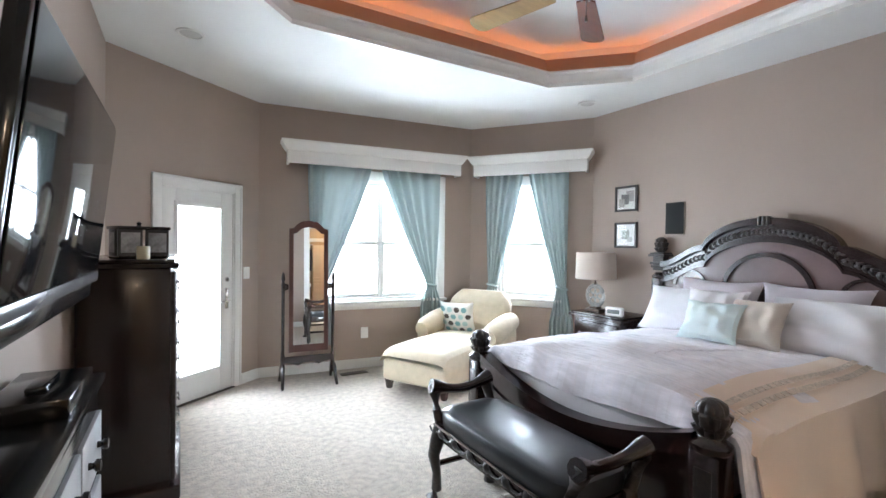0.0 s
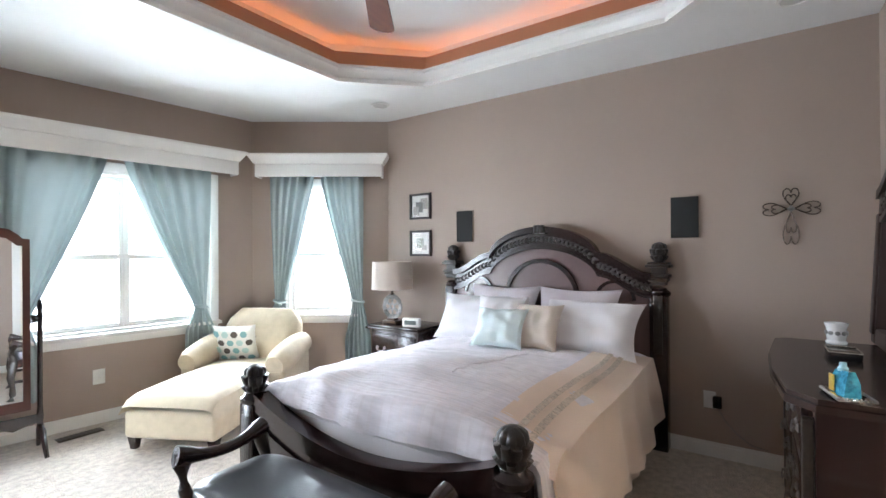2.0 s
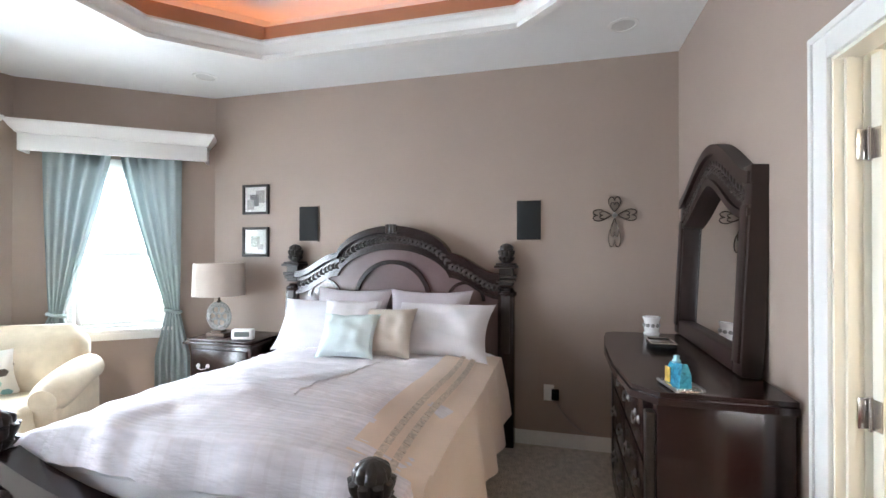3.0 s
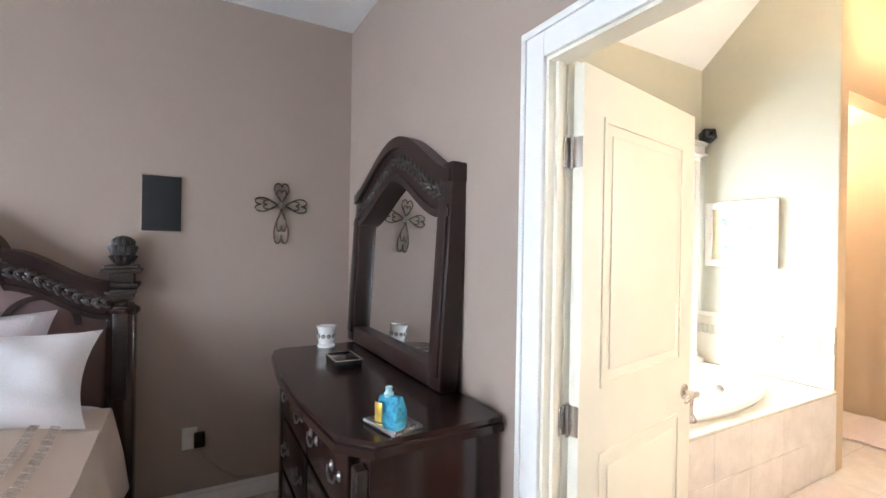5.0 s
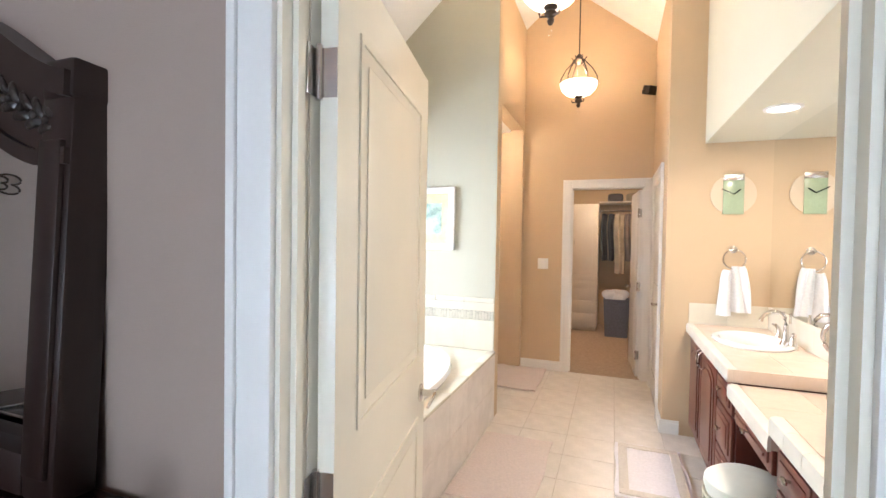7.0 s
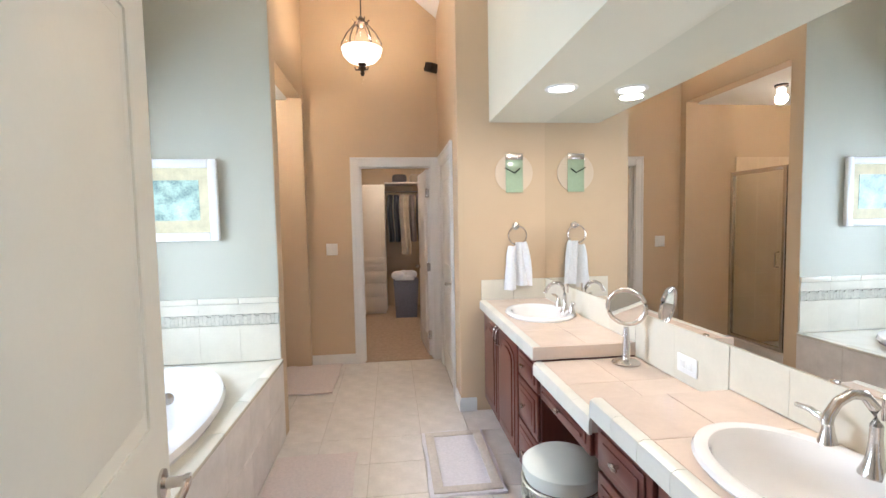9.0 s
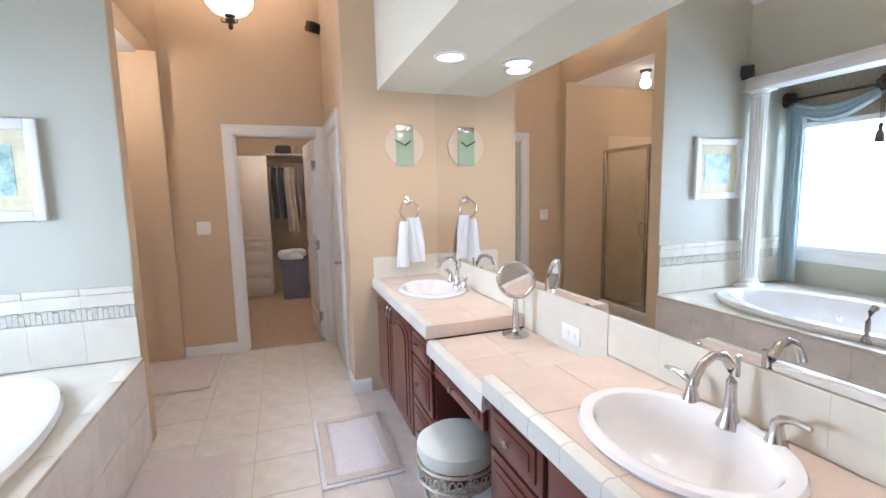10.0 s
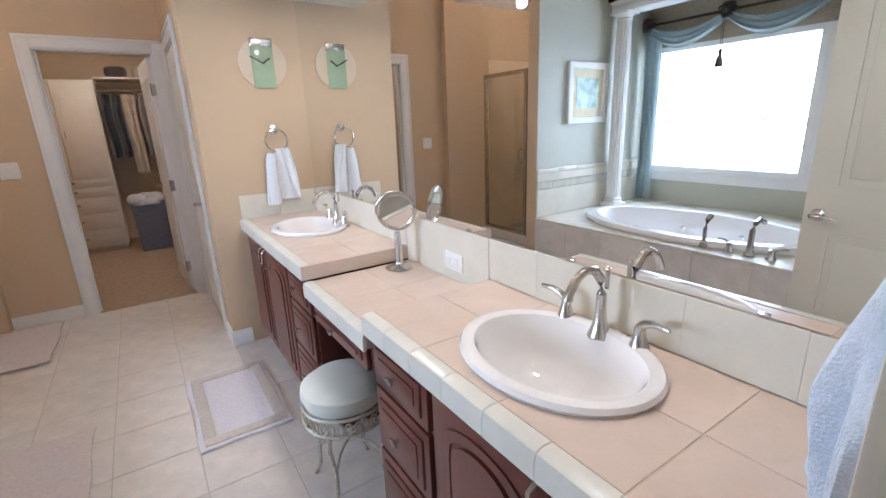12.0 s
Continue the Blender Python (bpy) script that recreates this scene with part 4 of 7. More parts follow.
def quilt(x0, x1, drop_near, drop_far, lift, seed, puff=0.0, wav=0.014):
    """A cover that drapes over the bed: u along it, v across from the near side to the far side."""
    half = 0.80

    def fn(u, v):
        x = x0 + (x1 - x0) * u
        total = drop_near + 2 * half + drop_far
        s = v * total
        if s < drop_near:
            k = (drop_near - s)
            y, z = -half - 0.055 - 0.10 * k + 0.022 * math.sin(x * 15 + seed + 2 * math.sin(x * 4)) * min(1, k * 5), 0.655 - k
        elif s > drop_near + 2 * half:
            k = s - drop_near - 2 * half
            y, z = half + 0.055 + 0.08 * k + 0.02 * math.sin(x * 14 + seed) * min(1, k * 5), 0.655 - k
        else:
            y = s - drop_near - half
            e = (abs(y) / half) ** 5
            z = 0.735 - 0.062 * e
            y *= 1 + 0.06 * e
        z += lift + wav * noise.noise(Vector((x * 2.3, y * 2.6, seed))) + 0.5 * wav * noise.noise(Vector((x * 7, y * 6, seed + 5)))
        z += puff * math.exp(-((x - x0 - 0.5) / 0.55) ** 2) * max(0, 1 - (y / 0.85) ** 2)
        return Vector((x, BY + y, z))
    return fn


def comforter(u, v):
    p = quilt(2.80, 4.80, 0.24, 0.30, 0.006, 1.0, 0.095, 0.024)(u, v)
    k = max(0.0, (2.87 - p.x) / 0.08)
    y = abs(p.y - BY)
    if y < 0.80:
        p.z -= 0.20 * k ** 2 * (1.0 - 0.45 * (y / 0.8) ** 2)
    if y < 0.80:
        p.x -= 0.012 * k * math.sin(p.y * 21 + 1.5 * math.sin(p.y * 5))
        p.z += 0.006 * min(1, 3 * k) * math.sin(p.y * 21 + 1.5 * math.sin(p.y * 5))
    mid = 0.5 + 0.5 * noise.noise(Vector((p.x * 1.6, p.y * 1.8, 8.0)))
    p.z += 0.022 * (0.45 - abs(noise.noise(Vector((p.x * 7.0, p.y * 2.4, 4.0))))) * (0.4 + mid)
    p.z += 0.012 * (0.4 - abs(noise.noise(Vector((p.x * 17 + p.y * 3, p.y * 4.0, 14.0))))) * (0.3 + mid)
    p.z += 0.0022 * math.sin(p.x * 190 + 2.5 * noise.noise(Vector((p.x * 3, p.y * 2, 3.0)))) * max(0, 1 - (p.x - 2.8) / 1.1)
    return p


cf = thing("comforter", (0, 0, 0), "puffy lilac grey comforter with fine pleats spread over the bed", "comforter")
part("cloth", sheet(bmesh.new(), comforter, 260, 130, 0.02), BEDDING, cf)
SEAM_V = (0.24 + 0.80 - 0.20) / 2.14
bm = bmesh.new()
tube(bm, [comforter(0.22 + 0.46 * i / 60, SEAM_V + 0.008 * math.sin(i * 0.16)) + Vector((0, 0, 0.001)) for i in range(61)], 0.0055, 8)
part("seam", bm, BEDDING, cf, "raised pale seam")


def near_throw(u, v):
    x = 2.86 + 1.93 * u
    inn = 0.20 + 0.06 * u
    s = v * (inn + 0.45 + 0.035 * math.sin(x * 3.4))
    if s < inn:
        y = -0.80 + inn - s
        z = 0.752 - 0.062 * (abs(y) / 0.8) ** 5
    else:
        k = s - inn
        y = -0.80 - 0.085 - 0.13 * k - 0.024 * math.sin(x * 13 + 2 * math.sin(x * 3.1)) * min(1, k * 4)
        z = 0.690 - 0.95 * k
    z += 0.008 * noise.noise(Vector((x * 3, y * 4, 9.0))) + 0.095 * math.exp(-((x - 3.3) / 0.55) ** 2) * max(0, 1 - (y / 0.85) ** 2) * 1.0
    if x < 2.94:
        z -= 0.06 * ((2.94 - x) / 0.08) ** 2
    return Vector((x, BY + y, z + 0.010))


thr = thing("coverlet", (0, 0, 0), "cream coverlet with an openwork band over the bed's side", "coverlet")
part("cloth", sheet(bmesh.new(), near_throw, 90, 40, 0.012), BLANKET, thr)


def band(u, v):
    p = near_throw(u, 0.16 + 0.13 * v)
    return p + Vector((0, 0, 0.0165))


LACE = material("openwork_band", (0.60, 0.52, 0.45), 0.9, vary=0.35, scale=70, bump=0.8, bump_scale=120, spec=0.1)
bm = bmesh.new()
for k in range(34):
    for a, b in ((0.0, 0.32), (0.68, 1.0)):
        u0_ = (k + 0.08) / 34
        sheet(bm, lambda u, v, u0_=u0_, a=a, b=b: band(u0_ + u * 0.84 / 34, a + (b - a) * v), 3, 2, 0.003)
tagged(part("openwork_band", bm, LACE, thr), "grey openwork band", kind="stuff")


def pillow_at(name, at, sx, sy, sz, turn, tilt, mat, label, seed):
    m = pose(*at) @ pose(0, 0, 0, 0, 0, turn) @ pose(0, 0, 0, 0, tilt, 0)
    return solid(name, cushion(bmesh.new(), sx, sy, sz, n=18, crease=0.035, seed=seed), mat, label, "pillow", at=m)


SHAM = cloth("grey_lilac_sham", (0.52, 0.47, 0.50), 0, vary=0.10, scale=5, bump=0.5, bump_scale=140)
pillow_at("bed_pillow", (4.62, BY + 0.48, 0.895), 0.44, 0.70, 0.20, 4, -56, PILLOW, "white bed pillow propped against the headboard", 1)
pillow_at("bed_pillow", (4.62, BY - 0.47, 0.895), 0.45, 0.76, 0.21, -4, -54, PILLOW, "white bed pillow with a grey lilac band propped against the headboard", 4)
pillow_at("bed_pillow", (4.76, BY + 0.30, 0.95), 0.46, 0.66, 0.17, 0, -68, SHAM, "grey lilac pillow leaning on the headboard", 7)
pillow_at("bed_pillow", (4.76, BY - 0.34, 0.95), 0.46, 0.66, 0.17, 0, -68, SHAM, "grey lilac pillow leaning on the headboard", 8)
pillow_at("throw_pillow", (4.42, BY - 0.14, 0.90), 0.38, 0.40, 0.15, 3, -56, BEIGE_PILLOW, "square beige throw pillow", 11)
pillow_at("throw_pillow", (4.42, BY + 0.13, 0.925), 0.42, 0.42, 0.15, 10, -60, PILLOW, "square white throw pillow with a pleated edge", 13)
pillow_at("throw_pillow", (4.29, BY + 0.08, 0.89), 0.34, 0.40, 0.13, 8, -52, AQUA_PILLOW, "pale aqua throw pillow in front of the others", 15)

"""Bench at the foot of the bed."""
bench = thing("bench", (2.40, 2.09, 0), "carved dark wood bench with rolled arms and a black leather seat", "bench")
bm = bmesh.new()
lump(bm, 0.42, 0.98, 0.13, pose(0, 0, 0.475), 0.35, 32, 12)
part("seat", bm, LEATHER, bench, "black leather cushion")
bm = bmesh.new()
box(bm, -0.20, 0.20, -0.49, 0.49, 0.35, 0.43, 0.01)
part("apron", bm, DARK, bench)
for k in range(7):
    bm = bmesh.new()
    y = -0.42 + 0.14 * k
    lathe(bm, [(0.022, 0), (0.026, 0.006), (0.010, 0.014), (0.0, 0.016)], 10, m=pose(-0.20, y, 0.395, 0, -90, 0))
    tube(bm, [(-0.206, y + 0.025, 0.40), (-0.209, y + 0.05, 0.385), (-0.209, y + 0.09, 0.385), (-0.206, y + 0.115, 0.40)], 0.006, 6)
    part("apron_carving", bm, CARVED, bench)
bm = bmesh.new()
tube(bm, [(-0.212, -0.48, 0.432), (-0.212, 0.48, 0.432)], 0.006, 6)
part("nail_trim", bm, IRON, bench)
for sy in (-1, 1):
    for sx in (-1, 1):
        bm = bmesh.new()
        pts = [(sx * 0.17, sy * 0.47, 0.44), (sx * 0.185, sy * 0.485, 0.34), (sx * 0.20, sy * 0.50, 0.25), (sx * 0.185, sy * 0.49, 0.15), (sx * 0.185, sy * 0.49, 0.06), (sx * 0.20, sy * 0.51, 0.0)]
        tube(bm, pts, [0.036, 0.042, 0.034, 0.024, 0.030, 0.040], 10)
        part("leg", bm, CARVED, bench)
        bm = bmesh.new()
        pts = [(sx * 0.17, sy * 0.48, 0.42), (sx * 0.185, sy * 0.50, 0.50), (sx * 0.18, sy * 0.53, 0.58), (sx * 0.165, sy * 0.54, 0.62)]
        tube(bm, pts, [0.030, 0.024, 0.034, 0.040], 10)
        part("arm_post", bm, CARVED, bench)
    bm = bmesh.new()
    pts = [(-0.20 + 0.40 * i / 10, sy * (0.54 - 0.02 * math.sin(math.pi * i / 10)), 0.625 - 0.035 * math.sin(math.pi * i / 10)) for i in range(11)]
    tube(bm, pts, [0.042, 0.040, 0.030, 0.026, 0.025, 0.025, 0.025, 0.026, 0.030, 0.040, 0.042], 10)
    part("arm", bm, DARK, bench)
    bm = bmesh.new()
    tube(bm, [(-0.185, sy * 0.49, 0.20), (0.185, sy * 0.49, 0.20)], 0.016, 8)
    part("stretcher", bm, DARK, bench)

# ---- bedroom: chaise, mirror, chest, television ----
ch = thing("chaise", (3.57, 4.54, 0), "ivory upholstered chaise with rolled arms in the bay", "chaise", turn=117)
bm = bmesh.new()
box(bm, -0.37, 0.37, -0.46, 0.80, 0.09, 0.30, 0.04, seg=4)
part("base", bm, IVORY, ch)


def seat_top(u, v):
    a, b = 2 * u - 1, v
    y = -0.45 + 1.27 * b
    flare = 1 + 0.03 * b
    edge = (1 - abs(a) ** 6) * (1 - max(0, (b - 0.86) / 0.14) ** 3 * 0.9)
    return Vector((a * 0.375 * flare, y, 0.27 + 0.155 * max(edge, 0) ** 0.35 + 0.012 * math.sin(math.pi * b) + 0.006 * noise.noise(Vector((a * 3, b * 4, 0)))))


bm = bmesh.new()
sheet(bm, seat_top, 28, 28)
part("seat", bm, IVORY, ch, "soft ivory seat cushion")
bm = bmesh.new()
rings = []
for i in range(13):
    t = i / 12
    z = 0.28 + 0.60 * t
    w = 0.37 + 0.03 * math.sin(math.pi * t) - 0.10 * max(0, t - 0.8) / 0.2
    y = -0.42 - 0.16 * t
    d = 0.11 * (1 - max(0, t - 0.85) / 0.15 * 0.7)
    ring = []
    for k in range(24):
        a = 2 * math.pi * k / 24
        ring.append((w * math.copysign(abs(math.cos(a)) ** 0.45, math.cos(a)), y + d * math.copysign(abs(math.sin(a)) ** 0.7, math.sin(a)), z))
    rings.append(ring)
ring_loft(bm, rings)
part("backrest", bm, IVORY, ch)
for s in (-1, 1):
    bm = bmesh.new()
    pts = [(s * 0.42, -0.50 + 0.56 * i / 8, 0.50 + 0.06 * math.cos(i / 8 * 2.4)) for i in range(9)]
    tube(bm, pts, [0.10, 0.105, 0.11, 0.115, 0.12, 0.12, 0.12, 0.115, 0.085], 16)
    box(bm, s * 0.42 - 0.075, s * 0.42 + 0.075, -0.50, 0.05, 0.10, 0.50, 0.03, seg=3)
    part("arm", bm, IVORY, ch, "rolled ivory arm")
for x, y in ((-0.32, 0.74), (0.32, 0.74), (-0.36, -0.46), (0.36, -0.46)):
    bm = bmesh.new()
    ring_loft(bm, [[(x - 0.02, y - 0.02, 0), (x + 0.02, y - 0.02, 0), (x + 0.02, y + 0.02, 0), (x - 0.02, y + 0.02, 0)], [(x - 0.035, y - 0.035, 0.10), (x + 0.035, y - 0.035, 0.10), (x + 0.035, y + 0.035, 0.10), (x - 0.035, y + 0.035, 0.10)]])
    part("foot", bm, DARK, ch, "dark tapered wooden foot")
"""Patterned cushion on the chaise."""
mch = pose(3.57, 4.54, 0, 0, 0, 117)
cu = thing("dotted_cushion", (0, 0, 0), "white cushion with teal and brown hexagon dots on the chaise", "cushion")
cu.matrix_basis = mch @ pose(0.13, -0.26, 0.585, 68, 0, 12)
part("cover", cushion(bmesh.new(), 0.40, 0.40, 0.13, n=18), cloth("white_cushion_cloth", (0.78, 0.78, 0.74), 0, vary=0.04, bump_scale=300), cu)
dots = [cloth("teal_print", (0.22, 0.42, 0.44), 0, vary=0.05), cloth("brown_print", (0.10, 0.085, 0.075), 0, vary=0.05), cloth("pale_teal_print", (0.45, 0.62, 0.60), 0, vary=0.05)]
for r, c, side in [(r, c, side) for r in range(4) for c in range(4) for side in (1, -1)]:
    if r < 4:
        x = -0.135 + 0.085 * c + (0.042 if r % 2 else 0)
        y = -0.13 + 0.085 * r
        if abs(x) > 0.165 or abs(y) > 0.165:
            continue
        bm = bmesh.new()
        a, b = x / 0.2, y / 0.2
        h = 0.065 * ((1 - abs(a) ** 3.2) * (1 - abs(b) ** 3.2)) ** 0.55

        def hz(px, py):
            aa, bb = px / 0.2, py / 0.2
            return 0.065 * max(0, (1 - abs(aa) ** 3.2) * (1 - abs(bb) ** 3.2)) ** 0.55 * side + 0.0035 * side
        ctr = bm.verts.new((x, y, hz(x, y)))
        rim = [bm.verts.new((x + 0.034 * math.cos(math.pi / 3 * k), y + 0.034 * math.sin(math.pi / 3 * k), hz(x + 0.034 * math.cos(math.pi / 3 * k), y + 0.034 * math.sin(math.pi / 3 * k)))) for k in range(6)]
        for k in range(6):
            bm.faces.new((ctr, rim[k], rim[(k + 1) % 6]))
        part("dot", bm, dots[(r * 2 + c) % 3], cu)

cm = thing("cheval_mirror", (2.10, 5.02, 0), "cheval mirror in a dark cherry frame on a turned stand", "mirror", turn=-5.5)
for s in (-1, 1):
    bm = bmesh.new()
    lathe(bm, [(0.018, 0.10), (0.024, 0.16), (0.016, 0.2), (0.022, 0.26), (0.016, 0.34), (0.016, 0.95), (0.022, 1.0), (0.012, 1.03), (0.02, 1.06), (0.012, 1.11), (0.0, 1.13)], 12, at=(s * 0.245, 0, 0))
    part("post", bm, DARK, cm)
    for t in (-1, 1):
        bm = bmesh.new()
        tube(bm, [(s * 0.245, 0, 0.20), (s * 0.25, t * 0.06, 0.17), (s * 0.255, t * 0.13, 0.06), (s * 0.26, t * 0.17, 0.0)], [0.02, 0.02, 0.016, 0.014], 8)
        part("foot", bm, DARK, cm)
    bm = bmesh.new()
    lathe(bm, [(0.03, -0.02), (0.034, 0.0), (0.02, 0.02)], 12, m=pose(s * 0.215, 0, 0.98, 0, 90, 0))
    part("pivot_knob", bm, DARK, cm)
bm = bmesh.new()
apr = [(-0.23, 0.28), (0.23, 0.28), (0.23, 0.22), (0.16, 0.21), (0.10, 0.19), (0.04, 0.215), (-0.04, 0.215), (-0.10, 0.19), (-0.16, 0.21), (-0.23, 0.22)]
prism(bm, apr, -0.012, 0.012)
part("stretcher", bm, DARK, cm)
fr_o = [(-0.19, 0.33), (0.19, 0.33), (0.19, 1.56), (0.15, 1.565), (0.13, 1.59), (0.08, 1.63), (0, 1.645), (-0.08, 1.63), (-0.13, 1.59), (-0.15, 1.565), (-0.19, 1.56)]
fr_i = [(-0.15, 0.40), (0.15, 0.40), (0.15, 1.51), (0.12, 1.515), (0.10, 1.535), (0.065, 1.565), (0, 1.58), (-0.065, 1.565), (-0.10, 1.535), (-0.12, 1.515), (-0.15, 1.51)]
CHEVAL = material("reddish_mirror_frame_wood", (0.075, 0.022, 0.014), 0.28, vary=0.4, scale=8, coat=0.3, stretch=(1, 1, 0.2))
tilt = pose(0, 0, 0.98, -1.8, 0, 0) @ pose(0, 0, -0.98)
bm = bmesh.new()
strip(bm, fr_o + fr_o[:1], fr_i + fr_i[:1], -0.018, 0.018, tilt)
part("frame", bm, CHEVAL, cm, "reddish dark wood frame with arched top")
bm = bmesh.new()
prism(bm, fr_i, -0.008, 0.004, tilt)
part("glass", bm, MIRROR, cm, "mirror glass", smooth=False)


def bail(bm, x, y, z, s=1.0):
    """A drop-bail handle on a front that faces -y, at (x, y, z)."""
    for k in (-1, 1):
        lathe(bm, [(0.012 * s, 0), (0.014 * s, 0.004), (0.006, 0.012), (0.008, 0.018), (0, 0.02)], 10, m=pose(x + k * 0.035 * s, y, z, 90, 0, 0))
    tube(bm, [(x - 0.035 * s, y - 0.016, z), (x - 0.03 * s, y - 0.02, z - 0.018), (x, y - 0.022, z - 0.026), (x + 0.03 * s, y - 0.02, z - 0.018), (x + 0.035 * s, y - 0.016, z)], 0.004, 6)


def chest_front(parent, w, rows_, depth, z0, bow=0.0, cols=1):
    """Drawers with handles on a front at y = -depth."""
    z = z0
    for h in rows_:
        for c in range(cols):
            x0 = -w / 2 + w * c / cols + 0.012
            x1 = -w / 2 + w * (c + 1) / cols - 0.012
            bm = bmesh.new()
            box(bm, x0, x1, -depth - 0.022, -depth + 0.02, z + 0.01, z + h - 0.01, 0.008)
            dr = part("drawer", bm, DARK, parent)
            for k in ((-0.28, 0.28) if (x1 - x0) > 0.5 else (0.0,)):
                bm = bmesh.new()
                bail(bm, (x0 + x1) / 2 + k * (x1 - x0), -depth - 0.022, z + h / 2 + 0.01, 1.3)
                part("handle", bm, PEWTER, dr, "pewter bail handle")
        z += h


cst = thing("chest_of_drawers", (0.52, 3.72, 0), "tall dark wood chest of drawers with pewter handles", "chest of drawers", turn=90)
cst.matrix_basis = pose(0.52, 3.74, 0, 0, 0, 90)
part("body", boxed(-0.48, 0.48, -0.41, 0.0, 0.10, 1.28, 0.006), DARK, cst)
bm = bmesh.new()
box(bm, -0.51, 0.51, -0.45, 0.0, 1.28, 1.305, 0.006)
box(bm, -0.495, 0.495, -0.43, 0.0, 1.305, 1.325, 0.006)
part("top", bm, DARK, cst)
bm = bmesh.new()
box(bm, -0.51, 0.51, -0.46, 0.0, 0.02, 0.10, 0.012)
part("plinth", bm, DARK, cst)
for x in (-0.46, 0.46):
    for y in (-0.40, -0.05):
        bm = bmesh.new()
        lathe(bm, [(0.035, 0), (0.045, 0.015), (0.03, 0.03)], 12, at=(x, y, 0))
        part("foot", bm, DARK, cst)
    bm = bmesh.new()
    box(bm, x - 0.02, x + 0.02, -0.435, -0.41, 0.12, 1.26, 0.006)
    part("corner_carving", bm, CARVED, cst)
chest_front(cst, 0.86, (0.26, 0.24, 0.22, 0.20, 0.20), 0.41, 0.12)

tv = thing("television", (0.68, 2.27, 1.60), "large black flat television on a wall arm, tilted down", "television")
tv.matrix_basis = pose(0.684, 2.27, 1.605, 0, 0, 90) @ pose(0, 0, 0, 6, 0, 0)
part("body", boxed(-0.66, 0.66, 0.0, 0.045, -0.36, 0.34, 0.012), BLACK, tv)
part("screen", boxed(-0.635, 0.635, -0.006, -0.001, -0.315, 0.315, 0.001), SCREEN, tv, "glossy dark screen")
bm = bmesh.new()
box(bm, -0.66, 0.66, -0.008, 0.0, -0.36, -0.318, 0.003)
part("lower_bezel", bm, material("grey_bezel_edge", (0.09, 0.09, 0.10), 0.25, vary=0.1), tv)
bm = bmesh.new()
lathe(bm, [(0.018, 0), (0.018, 0.002)], 16, m=pose(0.30, -0.008, -0.34, 90, 0, 0), sx=1.0, sy=0.5)
part("badge", bm, CHROME, tv)
part("speaker_bar", boxed(-0.60, 0.60, 0.004, 0.05, -0.425, -0.361, 0.008), BLACK, tv, "black speaker bar under the screen")
bm = bmesh.new()
box(bm, -0.2, 0.2, 0.046, 0.09, -0.2, 0.2, 0.006)
tube(bm, [(0, 0.09, 0), (0.06, 0.14, 0.01), (0, 0.185, 0.02)], 0.025, 8)
part("wall_arm", bm, BLACK, tv)
mc = thing("media_console", (0.505, 1.75, 0), "low black media console with grey drawer fronts", "console", turn=90)
mc.matrix_basis = pose(0.505, 1.90, 0, 0, 0, 90)
part("body", boxed(-0.60, 0.60, -0.205, 0.0, 0.03, 0.90, 0.006), BLACK, mc)
part("top", boxed(-0.62, 0.62, -0.225, 0.0, 0.90, 0.93, 0.004), BLACK, mc)
for x in (-0.4, 0.0, 0.4):
    for z0_, z1_ in ((0.08, 0.30), (0.35, 0.56), (0.61, 0.80)):
        dr = part("drawer", boxed(x - 0.185, x + 0.185, -0.218, -0.200, z0_, z1_, 0.004), material("grey_drawer_front", (0.42, 0.42, 0.43), 0.35, vary=0.15, scale=9), mc, "grey drawer front")
        for k in (-0.09, 0.09):
            bm = bmesh.new()
            lathe(bm, [(0.012, 0), (0.010, 0.012), (0.020, 0.02), (0.018, 0.032), (0.0, 0.036)], 12, m=pose(x + k, -0.218, (z0_ + z1_) / 2, 90, 0, 0))
            part("knob", bm, BLACK, dr)
part("plinth", boxed(-0.57, 0.57, -0.18, -0.02, 0.0, 0.03), BLACK, mc)
bx = thing("cable_box", (0.61, 2.20, 0.931), "black cable box on the media console", "cable box")
part("case", boxed(-0.09, 0.10, -0.19, 0.19, 0.0, 0.055, 0.006), BLACK, bx)
part("remote", boxed(-0.02, 0.03, -0.09, 0.09, 0.055, 0.07, 0.004), BLACK, bx)

# ---- bedroom: nightstand, dresser, wall things, ceiling ----
ns = thing("nightstand", (4.985, 3.50, 0), "dark wood nightstand with two drawers beside the bed", "nightstand")
ns.matrix_basis = pose(4.985, 3.50, 0, 0, 0, -90)
part("body", boxed(-0.29, 0.29, -0.42, 0, 0.06, 0.70, 0.006), DARK, ns)
bm = bmesh.new()
box(bm, -0.33, 0.33, -0.47, 0, 0.70, 0.725, 0.008)
box(bm, -0.31, 0.31, -0.45, 0, 0.725, 0.745, 0.006)
part("top", bm, DARK, ns)
part("plinth", boxed(-0.31, 0.31, -0.445, 0, 0.0, 0.06, 0.008), DARK, ns)
chest_front(ns, 0.54, (0.30, 0.30), 0.42, 0.07)

